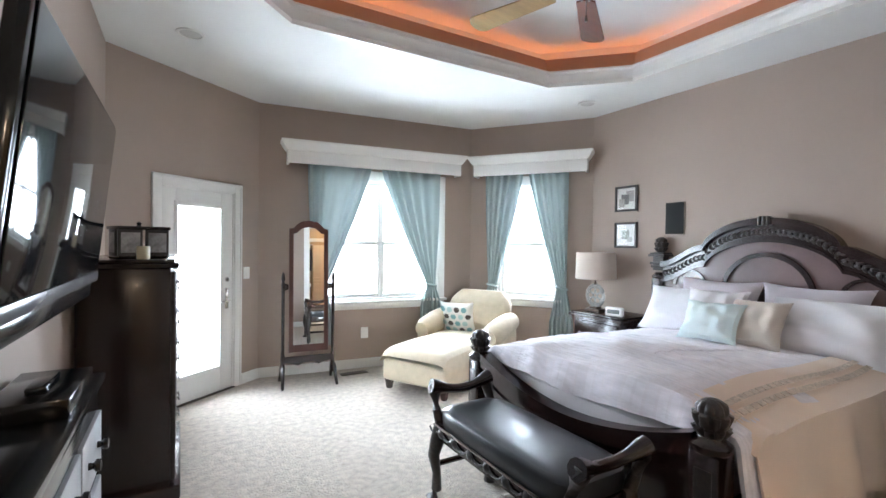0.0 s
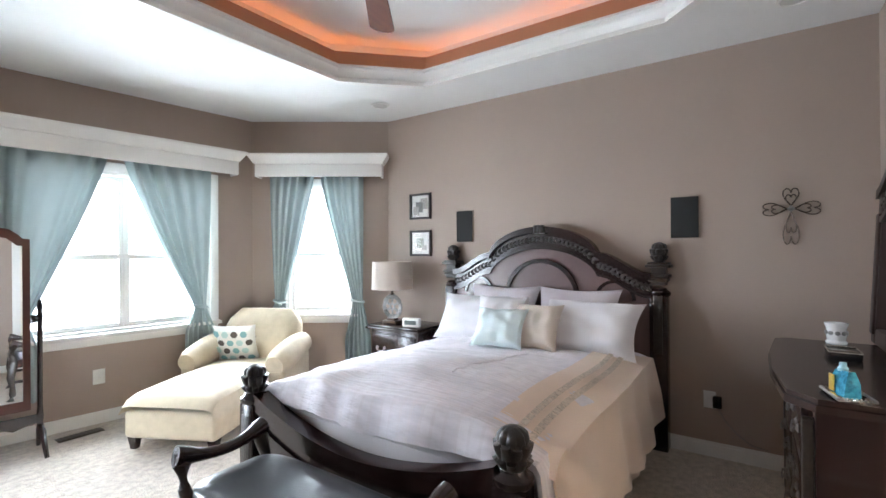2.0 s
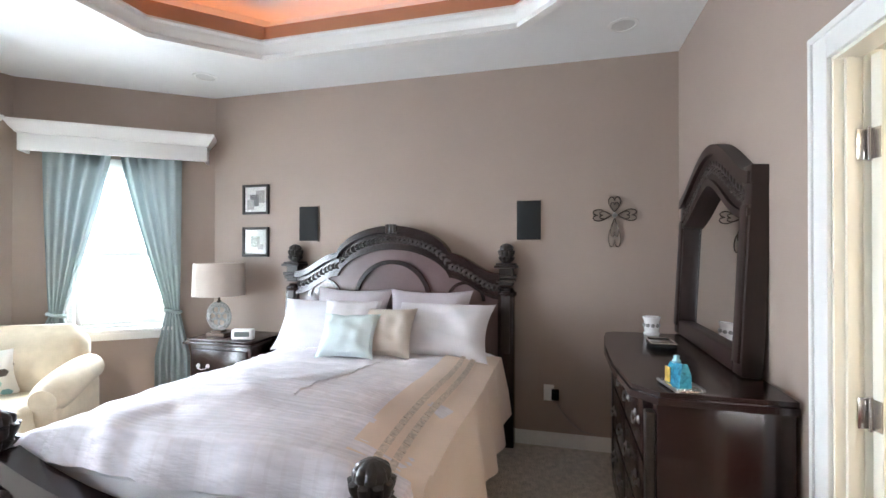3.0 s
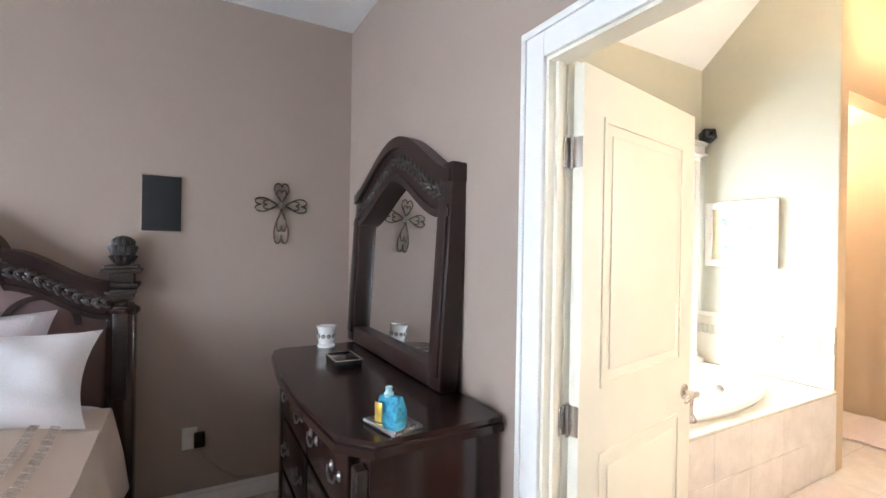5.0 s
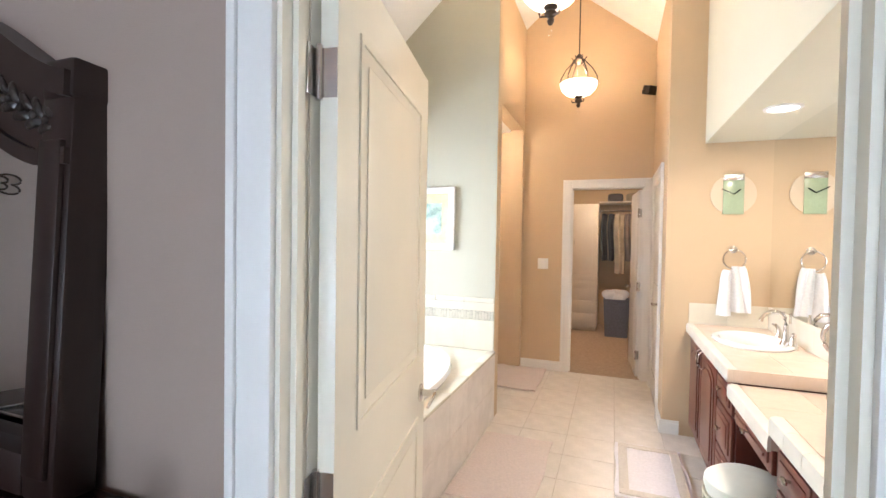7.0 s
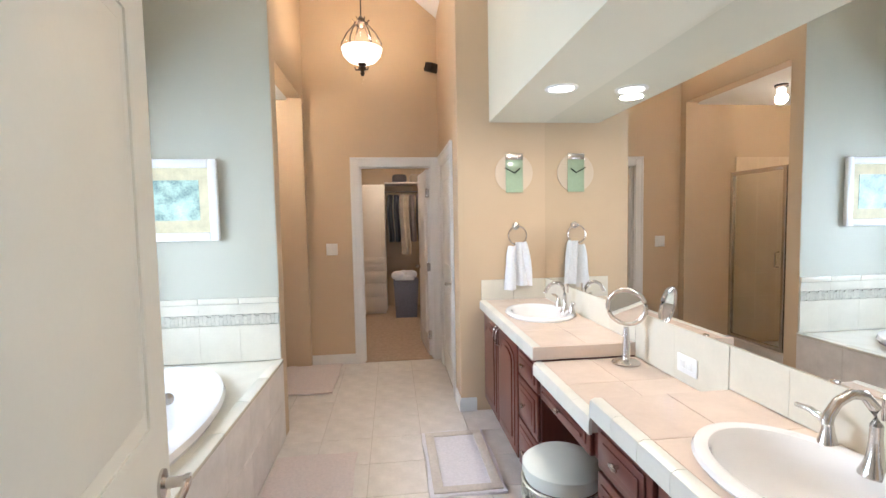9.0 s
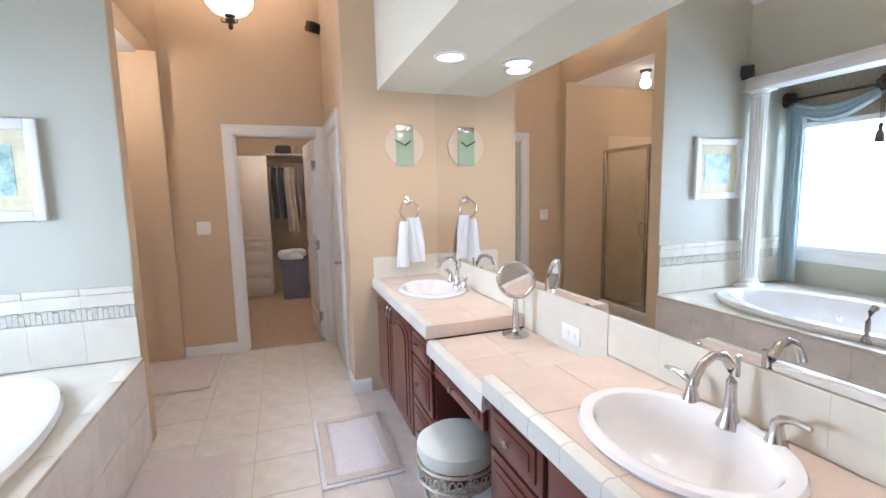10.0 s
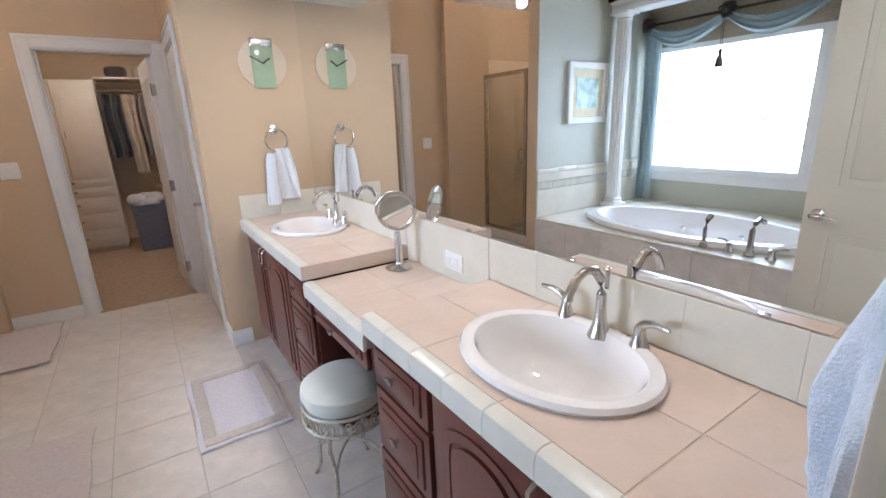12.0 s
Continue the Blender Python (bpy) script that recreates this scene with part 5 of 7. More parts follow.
lp = thing("table_lamp", (4.70, 3.635, 0.745), "table lamp with a round openwork base and linen drum shade", "lamp")
bm = bmesh.new()
box(bm, -0.05, 0.05, -0.09, 0.09, 0, 0.03, 0.006)
box(bm, -0.035, 0.035, -0.05, 0.05, 0.03, 0.05, 0.004)
part("foot", bm, IRON, lp)
bm = bmesh.new()
n_ = 28
for r_ in (0.115, 0.095):
    tube(bm, [(0, r_ * math.sin(2 * math.pi * i / n_), 0.165 + r_ * math.cos(2 * math.pi * i / n_)) for i in range(n_ + 1)], 0.010, 6)
for k in range(6):
    a = math.pi / 3 * k
    cy, cz = 0.055 * math.cos(a), 0.165 + 0.055 * math.sin(a)
    tube(bm, [(0, cy + 0.034 * math.sin(2 * math.pi * i / 14), cz + 0.034 * math.cos(2 * math.pi * i / 14)) for i in range(15)], 0.0065, 6)
tube(bm, [(0, 0.03 * math.sin(2 * math.pi * i / 14), 0.165 + 0.03 * math.cos(2 * math.pi * i / 14)) for i in range(15)], 0.0065, 6)
part("openwork_disc", bm, PEWTER, lp, "round silver openwork disc")
bm = bmesh.new()
lathe(bm, [(0.014, 0.28), (0.02, 0.29), (0.010, 0.30), (0.008, 0.40)], 10)
part("neck", bm, IRON, lp)
bm = bmesh.new()
ring_loft(bm, [[(r * math.cos(2 * math.pi * i / 40), r * math.sin(2 * math.pi * i / 40), z) for i in range(40)] for r, z in ((0.195, 0.34), (0.205, 0.34), (0.195, 0.61), (0.186, 0.61), (0.195, 0.345))], caps=False)
part("shade", bm, SHADE, lp, "beige linen drum shade")
ac = thing("alarm_clock", (4.60, 3.26, 0.745), "small white alarm clock on the nightstand", "clock")
ac.matrix_basis = pose(4.62, 3.33, 0.745, 0, 0, -75)
part("case", boxed(-0.085, 0.085, -0.03, 0.03, 0, 0.085, 0.012, seg=3), WHITE, ac)
part("display", boxed(-0.06, 0.06, -0.0325, -0.0295, 0.025, 0.065, 0.001), material("grey_display", (0.12, 0.14, 0.13), 0.2, vary=0.1), ac)

dr = thing("dresser", (3.88, 0.005, 0), "wide dark wood dresser with curved front and pewter handles", "dresser", turn=180)
dr.matrix_basis = pose(3.94, 0.068, 0, 0, 0, 180) @ Matrix.Diagonal((0.91, 1, 1, 1))
part("body", boxed(-0.68, 0.68, -0.44, 0, 0.10, 0.90, 0.006), DARK, dr)
bm = bmesh.new()
out = [(-0.70, 0.0), (0.68, 0.0), (0.68, -0.26)] + [(0.68 - 0.10 * math.sin(radians(t)) - 0.0, -0.42 + 0.10 * 0 - 0.08 * math.sin(radians(t))) for t in range(0, 91, 15)] + [(0.2, -0.53), (-0.2, -0.53)] + [(-0.60 - 0.10 * math.sin(radians(90 - t)), -0.42 - 0.08 * math.sin(radians(t))) for t in range(90, -1, -15)][0:7] + [(-0.70, -0.26)]
for z0_, z1_, k in ((0.90, 0.925, 1.045), (0.925, 0.945, 1.03)):
    ring_loft(bm, [[(x * k, y * k, z0_) for x, y in out], [(x * k, y * k, z1_) for x, y in out]])
part("top", bm, DARK, dr)
part("plinth", boxed(-0.70, 0.70, -0.47, 0, 0.0, 0.10, 0.01), DARK, dr)
for x in (-0.64, 0.64):
    part("corner_carving", boxed(x - 0.03, x + 0.03, -0.475, -0.44, 0.11, 0.86, 0.008), CARVED, dr)
chest_front(dr, 1.16, (0.27, 0.26, 0.25), 0.45, 0.11, cols=2)

dm = thing("dresser_mirror", (3.90, 0.03, 0.915), "tall arched mirror in a carved dark wood frame on the dresser", "mirror")
dm.matrix_basis = pose(4.13, 0.092, 0.946, -3.0, 0, 180)


def mtop(x):
    a = abs(x)
    return 0.83 + 0.225 * (0.5 + 0.5 * math.cos(math.pi * a / 0.55)) ** 0.75


def mlow(x):
    """Lower edge of the crest: a pointed ogee arch over the glass."""
    k = min(1.0, abs(x) / 0.46)
    return 0.655 + 0.20 * (0.55 * (0.5 + 0.5 * math.cos(math.pi * k)) + 0.45 * (1 - k))


xs_ = [-0.55 + 1.10 * i / 48 for i in range(49)]
xi_ = [-0.46 + 0.92 * i / 40 for i in range(41)]
bm = bmesh.new()
strip(bm, [(x, mtop(x)) for x in xs_], [(x, mtop(x) - 0.05) for x in xs_], -0.075, 0.03)
part("crest_rail", bm, BROWN, dm)
bm = bmesh.new()
strip(bm, [(x, mtop(x) - 0.03) for x in xs_], [(x, mlow(x)) for x in xs_], -0.055, 0.02)
part("crest_panel", bm, BROWN, dm)
part("crest_lip", strip(bmesh.new(), [(x, mlow(x) + 0.028) for x in xs_], [(x, mlow(x) - 0.004) for x in xs_], -0.068, 0.0), BROWN, dm)
part("crest_carving", leaf_band(bmesh.new(), [(x * 0.9, (mtop(x * 0.9) + mlow(x * 0.9)) / 2 - 0.012) for x in xs_], -0.055, 0.046, Matrix(), 23), CARVED, dm, "carved leaf crest")
tagged(bpy.data.objects["crest_carving.001"], "carved leaf crest", kind="stuff")
for s in (-1, 1):
    bm = bmesh.new()
    box(bm, s * 0.505 - 0.05, s * 0.505 + 0.05, -0.06, 0.022, 0.0, 0.84, 0.01)
    box(bm, s * 0.505 - 0.035, s * 0.505 + 0.035, -0.07, -0.055, 0.05, 0.70, 0.006)
    box(bm, s * 0.51 - 0.048, s * 0.51 + 0.048, -0.065, 0.023, 0.78, 0.86, 0.01)
    part("stile", bm, BROWN, dm)
bm = bmesh.new()
box(bm, -0.455, 0.455, -0.06, 0.02, 0.0, 0.085, 0.01)
part("lower_rail", bm, BROWN, dm)
bm = bmesh.new()
prism(bm, [(-0.46, 0.07), (0.46, 0.07)] + [(x, mtop(x) - 0.12) for x in reversed(xi_)], -0.012, 0.008)
part("glass", bm, MIRROR, dm, "mirror glass", smooth=False)

"""Small things on the dresser."""
cup = thing("candle_holder", (4.54, 0.31, 0.945), "white embossed candle holder on the dresser", "candle holder")
bm = bmesh.new()
lathe(bm, [(0.045, 0), (0.048, 0.008), (0.040, 0.02), (0.046, 0.05), (0.043, 0.08), (0.052, 0.105), (0.052, 0.112), (0.044, 0.112), (0.038, 0.06), (0.0, 0.055)], 24)
part("cup", bm, PORCELAIN, cup)
bm = bmesh.new()
for k in range(10):
    a = 2 * math.pi * k / 10
    lathe(bm, [(0.012, 0), (0.012, 0.004), (0.004, 0.007)], 8, m=pose(0.044 * math.cos(a), 0.044 * math.sin(a), 0.06, 0, 90, math.degrees(a)))
part("embossing", bm, PEWTER, cup)
gl = thing("glass_dish", (4.16, 0.33, 0.945), "small dark glass tray with chrome rim on the dresser", "dish")
part("tray", boxed(-0.09, 0.09, -0.06, 0.06, 0, 0.03, 0.008), BLACK, gl)
bm = bmesh.new()
tube(bm, [(-0.09, -0.06, 0.032), (0.09, -0.06, 0.032), (0.09, 0.06, 0.032), (-0.09, 0.06, 0.032), (-0.09, -0.06, 0.032)], 0.004, 6)
part("rim", bm, CHROME, gl)
tr = thing("perfume_tray", (3.54, 0.24, 0.915), "beaded silver tray holding a blue and yellow wrapped gift bottle", "tray")
tr.matrix_basis = pose(3.385, 0.415, 0.945, 0, 0, 12) @ Matrix.Diagonal((0.72, 0.72, 0.9, 1))
part("tray", boxed(-0.10, 0.10, -0.07, 0.07, 0, 0.014, 0.003), MIRROR, tr)
bm = bmesh.new()
for k in range(13):
    for y in (-0.072, 0.072):
        lump(bm, 0.016, 0.012, 0.014, pose(-0.10 + 0.2 * k / 12, y, 0.012), 1.0, 8, 6)
for k in range(9):
    for x in (-0.10, 0.10):
        lump(bm, 0.012, 0.014, 0.014, pose(x, -0.066 + 0.132 * k / 8, 0.012), 1.0, 8, 6)
part("bead_rim", bm, PEWTER, tr)
bt = thing("gift_bottle", (3.60, 0.27, 0.930), "blue and gold wrapped gift bag with clear tissue", "gift bag")
bt.matrix_basis = pose(3.385, 0.42, 0.957, 0, 0, 20) @ Matrix.Diagonal((0.60, 0.7, 0.64, 1))
bm = bmesh.new()
ring_loft(bm, [[(-0.07, -0.035, 0), (0.07, -0.035, 0), (0.07, 0.035, 0), (-0.07, 0.035, 0)], [(-0.075, -0.03, 0.07), (0.07, -0.03, 0.07), (0.07, 0.03, 0.07), (-0.075, 0.03, 0.07)], [(-0.06, -0.015, 0.13), (0.075, -0.012, 0.12), (0.07, 0.012, 0.12), (-0.06, 0.012, 0.13)]])
part("bag", bm, material("blue_foil", (0.01, 0.13, 0.26), 0.15, 0.35, vary=0.6, scale=26, tint=(0.06, 0.34, 0.50)), bt)
part("gold_panel", boxed(0.018, 0.068, 0.036, 0.042, 0.006, 0.095, 0.002), material("gold_foil", (0.62, 0.42, 0.08), 0.3, 0.5, vary=0.3, scale=20), bt)
bm = bmesh.new()
lathe(bm, [(0.022, 0.12), (0.024, 0.135), (0.016, 0.145), (0.016, 0.165), (0.0, 0.167)], 14, at=(0.02, 0, 0))
part("cap", bm, material("pale_blue_cap", (0.35, 0.62, 0.70), 0.2, vary=0.2), bt)
kb = thing("photo_stand", (0, 0, 0), "dark stand of small framed photographs on the chest", "photo stand")
kb.matrix_basis = pose(0.77, 3.50, 1.326, 0, 0, 20)
FRAME_BLACK = material("black_frame_wood", (0.025, 0.02, 0.018), 0.35, vary=0.3, scale=12)
MAT_WHITE = material("white_picture_mat", (0.74, 0.73, 0.70), 0.8, vary=0.03)
PRINT = material("grey_print", (0.30, 0.29, 0.28), 0.6, vary=0.6, scale=22)
part("lid", boxed(-0.13, 0.13, -0.10, 0.10, 0.16, 0.178, 0.004), DARK, kb)
part("base", boxed(-0.12, 0.12, -0.09, 0.09, 0.0, 0.015, 0.004), DARK, kb)
for x_, y_, t_ in ((-0.065, -0.085, 0), (0.065, -0.085, 0), (-0.122, 0.0, -90), (0.122, 0.0, 90)):
    f0 = part("photo_frame", boxed(-0.058, 0.058, -0.006, 0.006, 0.0, 0.15, 0.003), FRAME_BLACK, kb)
    f0.matrix_basis = pose(x_, y_, 0.013, 0, 0, t_)
    part("photo", boxed(-0.045, 0.045, -0.0085, -0.006, 0.02, 0.13), PRINT, f0, "grey photograph", smooth=False)
bm = bmesh.new()
lathe(bm, [(0.014, 0), (0.01, 0.01), (0.014, 0.02), (0.0, 0.03)], 10, at=(0, 0, 0.178))
part("knob", bm, DARK, kb)
cn = thing("candle", (0.80, 3.36, 1.325), "cream candle in a clear glass", "candle")
bm = bmesh.new()
lathe(bm, [(0.03, 0), (0.032, 0.005), (0.032, 0.07), (0.0, 0.068)], 18)
part("wax", bm, material("cream_wax", (0.72, 0.64, 0.44), 0.4, vary=0.03), cn)


def framed(name, y, z, w, h, label, art):
    p = thing(name, (0, 0, 0), label, "picture", "framed prints over the nightstand")
    p.matrix_basis = along((5.0, 0), B_, y, 0.002, z)
    bm = bmesh.new()
    t = 0.022
    for a in ((-w / 2, -w / 2 + t, -h / 2, h / 2), (w / 2 - t, w / 2, -h / 2, h / 2)):
        box(bm, a[0], a[1], 0.0, 0.024, a[2], a[3], 0.003)
    for a in ((-h / 2, -h / 2 + t), (h / 2 - t, h / 2)):
        box(bm, -w / 2 + t, w / 2 - t, 0.0, 0.0235, a[0], a[1], 0.003)
    part("frame", bm, FRAME_BLACK, p)
    part("mat", boxed(-w / 2 + t, w / 2 - t, 0.001, 0.008, -h / 2 + t, h / 2 - t), MAT_WHITE, p, smooth=False)
    for k, (x0, x1, a, b, m_) in enumerate(art):
        part("print", boxed(x0, x1, 0.008, 0.0095 + 0.0006 * k, a, b), m_, p, smooth=False)
    part("glass", boxed(-w / 2 + t, w / 2 - t, 0.014, 0.016, -h / 2 + t, h / 2 - t), GLASS, p, smooth=False).visible_shadow = False
    return p


G1, G2, G3 = material("grey_block", (0.16, 0.15, 0.15), 0.7), material("stone_block", (0.36, 0.33, 0.31), 0.7), material("olive_block", (0.20, 0.22, 0.17), 0.7)
framed("framed_print", 3.50, 1.92, 0.27, 0.265, "black framed print of overlapping grey squares", [(-0.09, 0.0, -0.03, 0.08, G2), (-0.03, 0.06, -0.06, 0.045, G1), (0.02, 0.09, -0.09, 0.0, G2)])
framed("framed_print", 3.50, 1.54, 0.27, 0.265, "black framed print of a small dark square", [(-0.04, 0.05, -0.045, 0.05, G3), (-0.075, -0.02, -0.07, -0.02, G2)])
GRILLE = material("black_speaker_cloth", (0.015, 0.016, 0.016), 0.85, vary=0.2, scale=200, bump=0.5, bump_scale=400)
for y_ in (2.965, 1.088):
    sp = thing("wall_speaker", (0, 0, 0), "flat black in-wall speaker grille with a pale rim", "speaker", "speakers beside the headboard")
    sp.matrix_basis = along((5.0, 0), B_, y_, 0.0, 1.695)
    part("rim", boxed(-0.097, 0.097, 0.001, 0.012, -0.155, 0.155, 0.003), TAUPE, sp, "taupe rim")
    part("grille", boxed(-0.09, 0.09, 0.012, 0.018, -0.148, 0.148, 0.003), GRILLE, sp)

cr = thing("wall_cross", (0, 0, 0), "wrought iron wall cross of four heart loops", "wall cross")
cr.matrix_basis = along((5.0, 0), B_, 0.476, 0.012, 1.722)


def heart(bm, m, s, long=1.0):
    pts = []
    for i in range(33):
        t = 2 * math.pi * i / 32
        x = 16 * math.sin(t) ** 3 / 17
        y = (13 * math.cos(t) - 5 * math.cos(2 * t) - 2 * math.cos(3 * t) - math.cos(4 * t)) / 17 + 1
        pts.append(m @ Vector((x * s * 0.34, 0, y * s * 0.55 * long)))
    tube(bm, pts, 0.0045, 6)


for a, s, lg in ((0, 0.13, 0.98), (90, 0.13, 1.12), (-90, 0.13, 1.12), (180, 0.13, 1.80)):
    r = pose(0, 0, 0, 0, a, 0)
    for k in (1.0, 0.66):
        bm = bmesh.new()
        heart(bm, r @ pose(0, 0.004 * (k < 1), 0.012), s * k, lg)
        part("loop", bm, IRON, cr)
bm = bmesh.new()
box(bm, -0.016, 0.016, -0.004, 0.014, -0.016, 0.016, 0.004, pose(0, 0, 0, 0, 45, 0))
part("centre", bm, PEWTER, cr, "pewter centre stud")


def plate(name, m, w, h, label, mat=WHITE, slots="outlet"):
    p = thing(name, (0, 0, 0), label, "wall plate")
    p.matrix_basis = m
    part("cover", boxed(-w / 2, w / 2, 0.001, 0.007, -h / 2, h / 2, 0.003), mat, p)
    if slots == "outlet":
        for z in (-0.02, 0.02):
            part("socket", boxed(-0.016, 0.016, 0.007, 0.010, z - 0.013, z + 0.013, 0.003), mat, p)
    else:
        k = max(1, round(w / 0.06))
        for i in range(k):
            x = (i - (k - 1) / 2) * 0.046
            part("rocker", boxed(x - 0.016, x + 0.016, 0.007, 0.011, -0.032, 0.032, 0.002), mat, p)
    return p


plate("wall_outlet", along((5, 0), B_, 0.94, 0, 0.40), 0.075, 0.12, "white wall outlet with a plugged-in cord")
pg = thing("power_cord", (0, 0, 0), "black plug and pale cord trailing to the dresser", "cord")
pg.matrix_basis = along((5, 0), B_, 0.90, 0, 0.40)
part("plug", boxed(-0.035, 0.02, 0.011, 0.05, -0.045, 0.035, 0.006), BLACK, pg)
bm = bmesh.new()
tube(bm, [(-0.01, 0.03, -0.04), (-0.05, 0.035, -0.12), (-0.12, 0.03, -0.2), (-0.2, 0.03, -0.26), (-0.3, 0.02, -0.28)], 0.006, 6)
part("cord", bm, material("pale_cord", (0.30, 0.26, 0.23), 0.6), pg)
plate("wall_outlet", along(A_, E_, wl - 1.13, 0, 0.40), 0.085, 0.125, "white wall outlet under the window")
plate("light_switch", along(E_, NW, pl - 1.34, 0, 1.11), 0.08, 0.12, "white light switch beside the garden door", slots="switch")
rg = thing("floor_register", (2.62, 5.12, 0.0), "small brown floor register by the wall", "floor register")
bm = bmesh.new()
for k in range(8):
    box(bm, -0.13 + k * 0.033, -0.112 + k * 0.033, -0.04, 0.04, 0.004, 0.01)
part("slats", bm, IRON, rg)
part("frame", boxed(-0.15, 0.15, -0.055, 0.055, 0.001, 0.005, 0.001), IRON, rg)


def downlight(x, y, z, lens, label, group):
    dl = thing("recessed_light", (x, y, z), label, "recessed light", group)
    bm = bmesh.new()
    ring_loft(bm, [[(r * math.cos(2 * math.pi * i / 32), r * math.sin(2 * math.pi * i / 32), h) for i in range(32)] for r, h in ((0.092, 0.0), (0.090, -0.006), (0.072, -0.008), (0.066, 0.012), (0.092, 0.012))], caps=False)
    part("trim_ring", bm, WHITE, dl)
    bm = bmesh.new()
    lathe(bm, [(0.068, -0.005), (0.068, -0.003)], 24)
    part("lens", bm, lens, dl)
    return dl


for x_, y_ in ((1.03, 4.03), (4.54, 3.64), (4.51, 0.475), (1.0, 0.30)):
    downlight(x_, y_, H, OFF_LENS, "white recessed ceiling light, switched off", "bedroom recessed lights")

fan = thing("ceiling_fan", (2.72, 2.04, 3.25), "ceiling fan with five reddish wood blades, at rest", "ceiling fan")
bm = bmesh.new()
lathe(bm, [(0.075, 0), (0.07, -0.03), (0.02, -0.06), (0.016, -0.07), (0.016, -0.30)], 20)
part("downrod", bm, IRON, fan)
bm = bmesh.new()
lathe(bm, [(0.03, -0.29), (0.09, -0.32), (0.125, -0.36), (0.13, -0.42), (0.11, -0.47), (0.06, -0.49), (0.05, -0.53), (0.0, -0.535)], 24)
part("motor", bm, PEWTER, fan)
for k in range(5):
    a = 37 + 72 * k
    mb = pose(0, 0, -0.505, 0, 0, a) @ pose(0, 0, 0, 10, 0, 0)
    bm = bmesh.new()
    tip = [(0.69 - 0.05 * (1 - math.cos(radians(t))), 0.072 * math.sin(radians(t))) for t in range(-90, 91, 15)]
    prof_ = [(0.17, 0.05), (0.15, 0.0), (0.17, -0.05)] + [(x, y) for x, y in tip]
    ring_loft(bm, [[mb @ Vector((x, y, -0.004)) for x, y in prof_], [mb @ Vector((x, y, 0.004)) for x, y in prof_]])
    part("blade", bm, FAN_LIT if k == 1 else FAN_WOOD, fan)
    bm = bmesh.new()
    tube(bm, [mb @ Vector(p) for p in ((0.09, 0, 0.03), (0.13, 0.02, 0.0), (0.19, 0.02, 0.008))], 0.010, 6)
    tube(bm, [mb @ Vector(p) for p in ((0.09, 0, 0.03), (0.13, -0.02, 0.0), (0.19, -0.02, 0.008))], 0.010, 6)
    part("blade_arm", bm, PEWTER, fan)
bm = bmesh.new()
tube(bm, [(0.05, 0.02, -0.53), (0.05, 0.02, -0.64)], 0.0018, 5)
lathe(bm, [(0.006, -0.67), (0.008, -0.66), (0.004, -0.64)], 8, at=(0.05, 0.02, 0))
part("pull_chain", bm, PEWTER, fan)

# ---- bathroom: vanity ----
ZH, ZL, XF = 0.86, 0.793, 2.078


def raised_front(bm, y0, y1, z0, z1, x=XF - 0.03, arch=False):
    box(bm, x - 0.018, x, y0, y1, z0, z1, 0.004)
    box(bm, x - 0.002, x + 0.008, y0 + 0.03, y1 - 0.03, z0 + 0.03, z1 - 0.03, 0.005)
    box(bm, x + 0.006, x + 0.012, y0 + 0.055, y1 - 0.055, z0 + 0.055, z1 - 0.055, 0.003)


def cup_knob(bm, x, y, z):
    lathe(bm, [(0.006, 0), (0.006, 0.014), (0.013, 0.018), (0.013, 0.024), (0.0, 0.028)], 10, m=pose(x, y, z, 0, 90, 0))
    box(bm, x + 0.016, x + 0.026, y - 0.022, y + 0.022, z - 0.006, z + 0.006, 0.003)


def bow_pull(bm, x, y, z):
    tube(bm, [(x, y, z + 0.055), (x + 0.02, y, z + 0.045), (x + 0.026, y + 0.004, z + 0.015), (x + 0.024, y - 0.004, z - 0.015), (x + 0.02, y, z - 0.045), (x, y, z - 0.055)], [0.008, 0.007, 0.006, 0.006, 0.007, 0.008], 8)


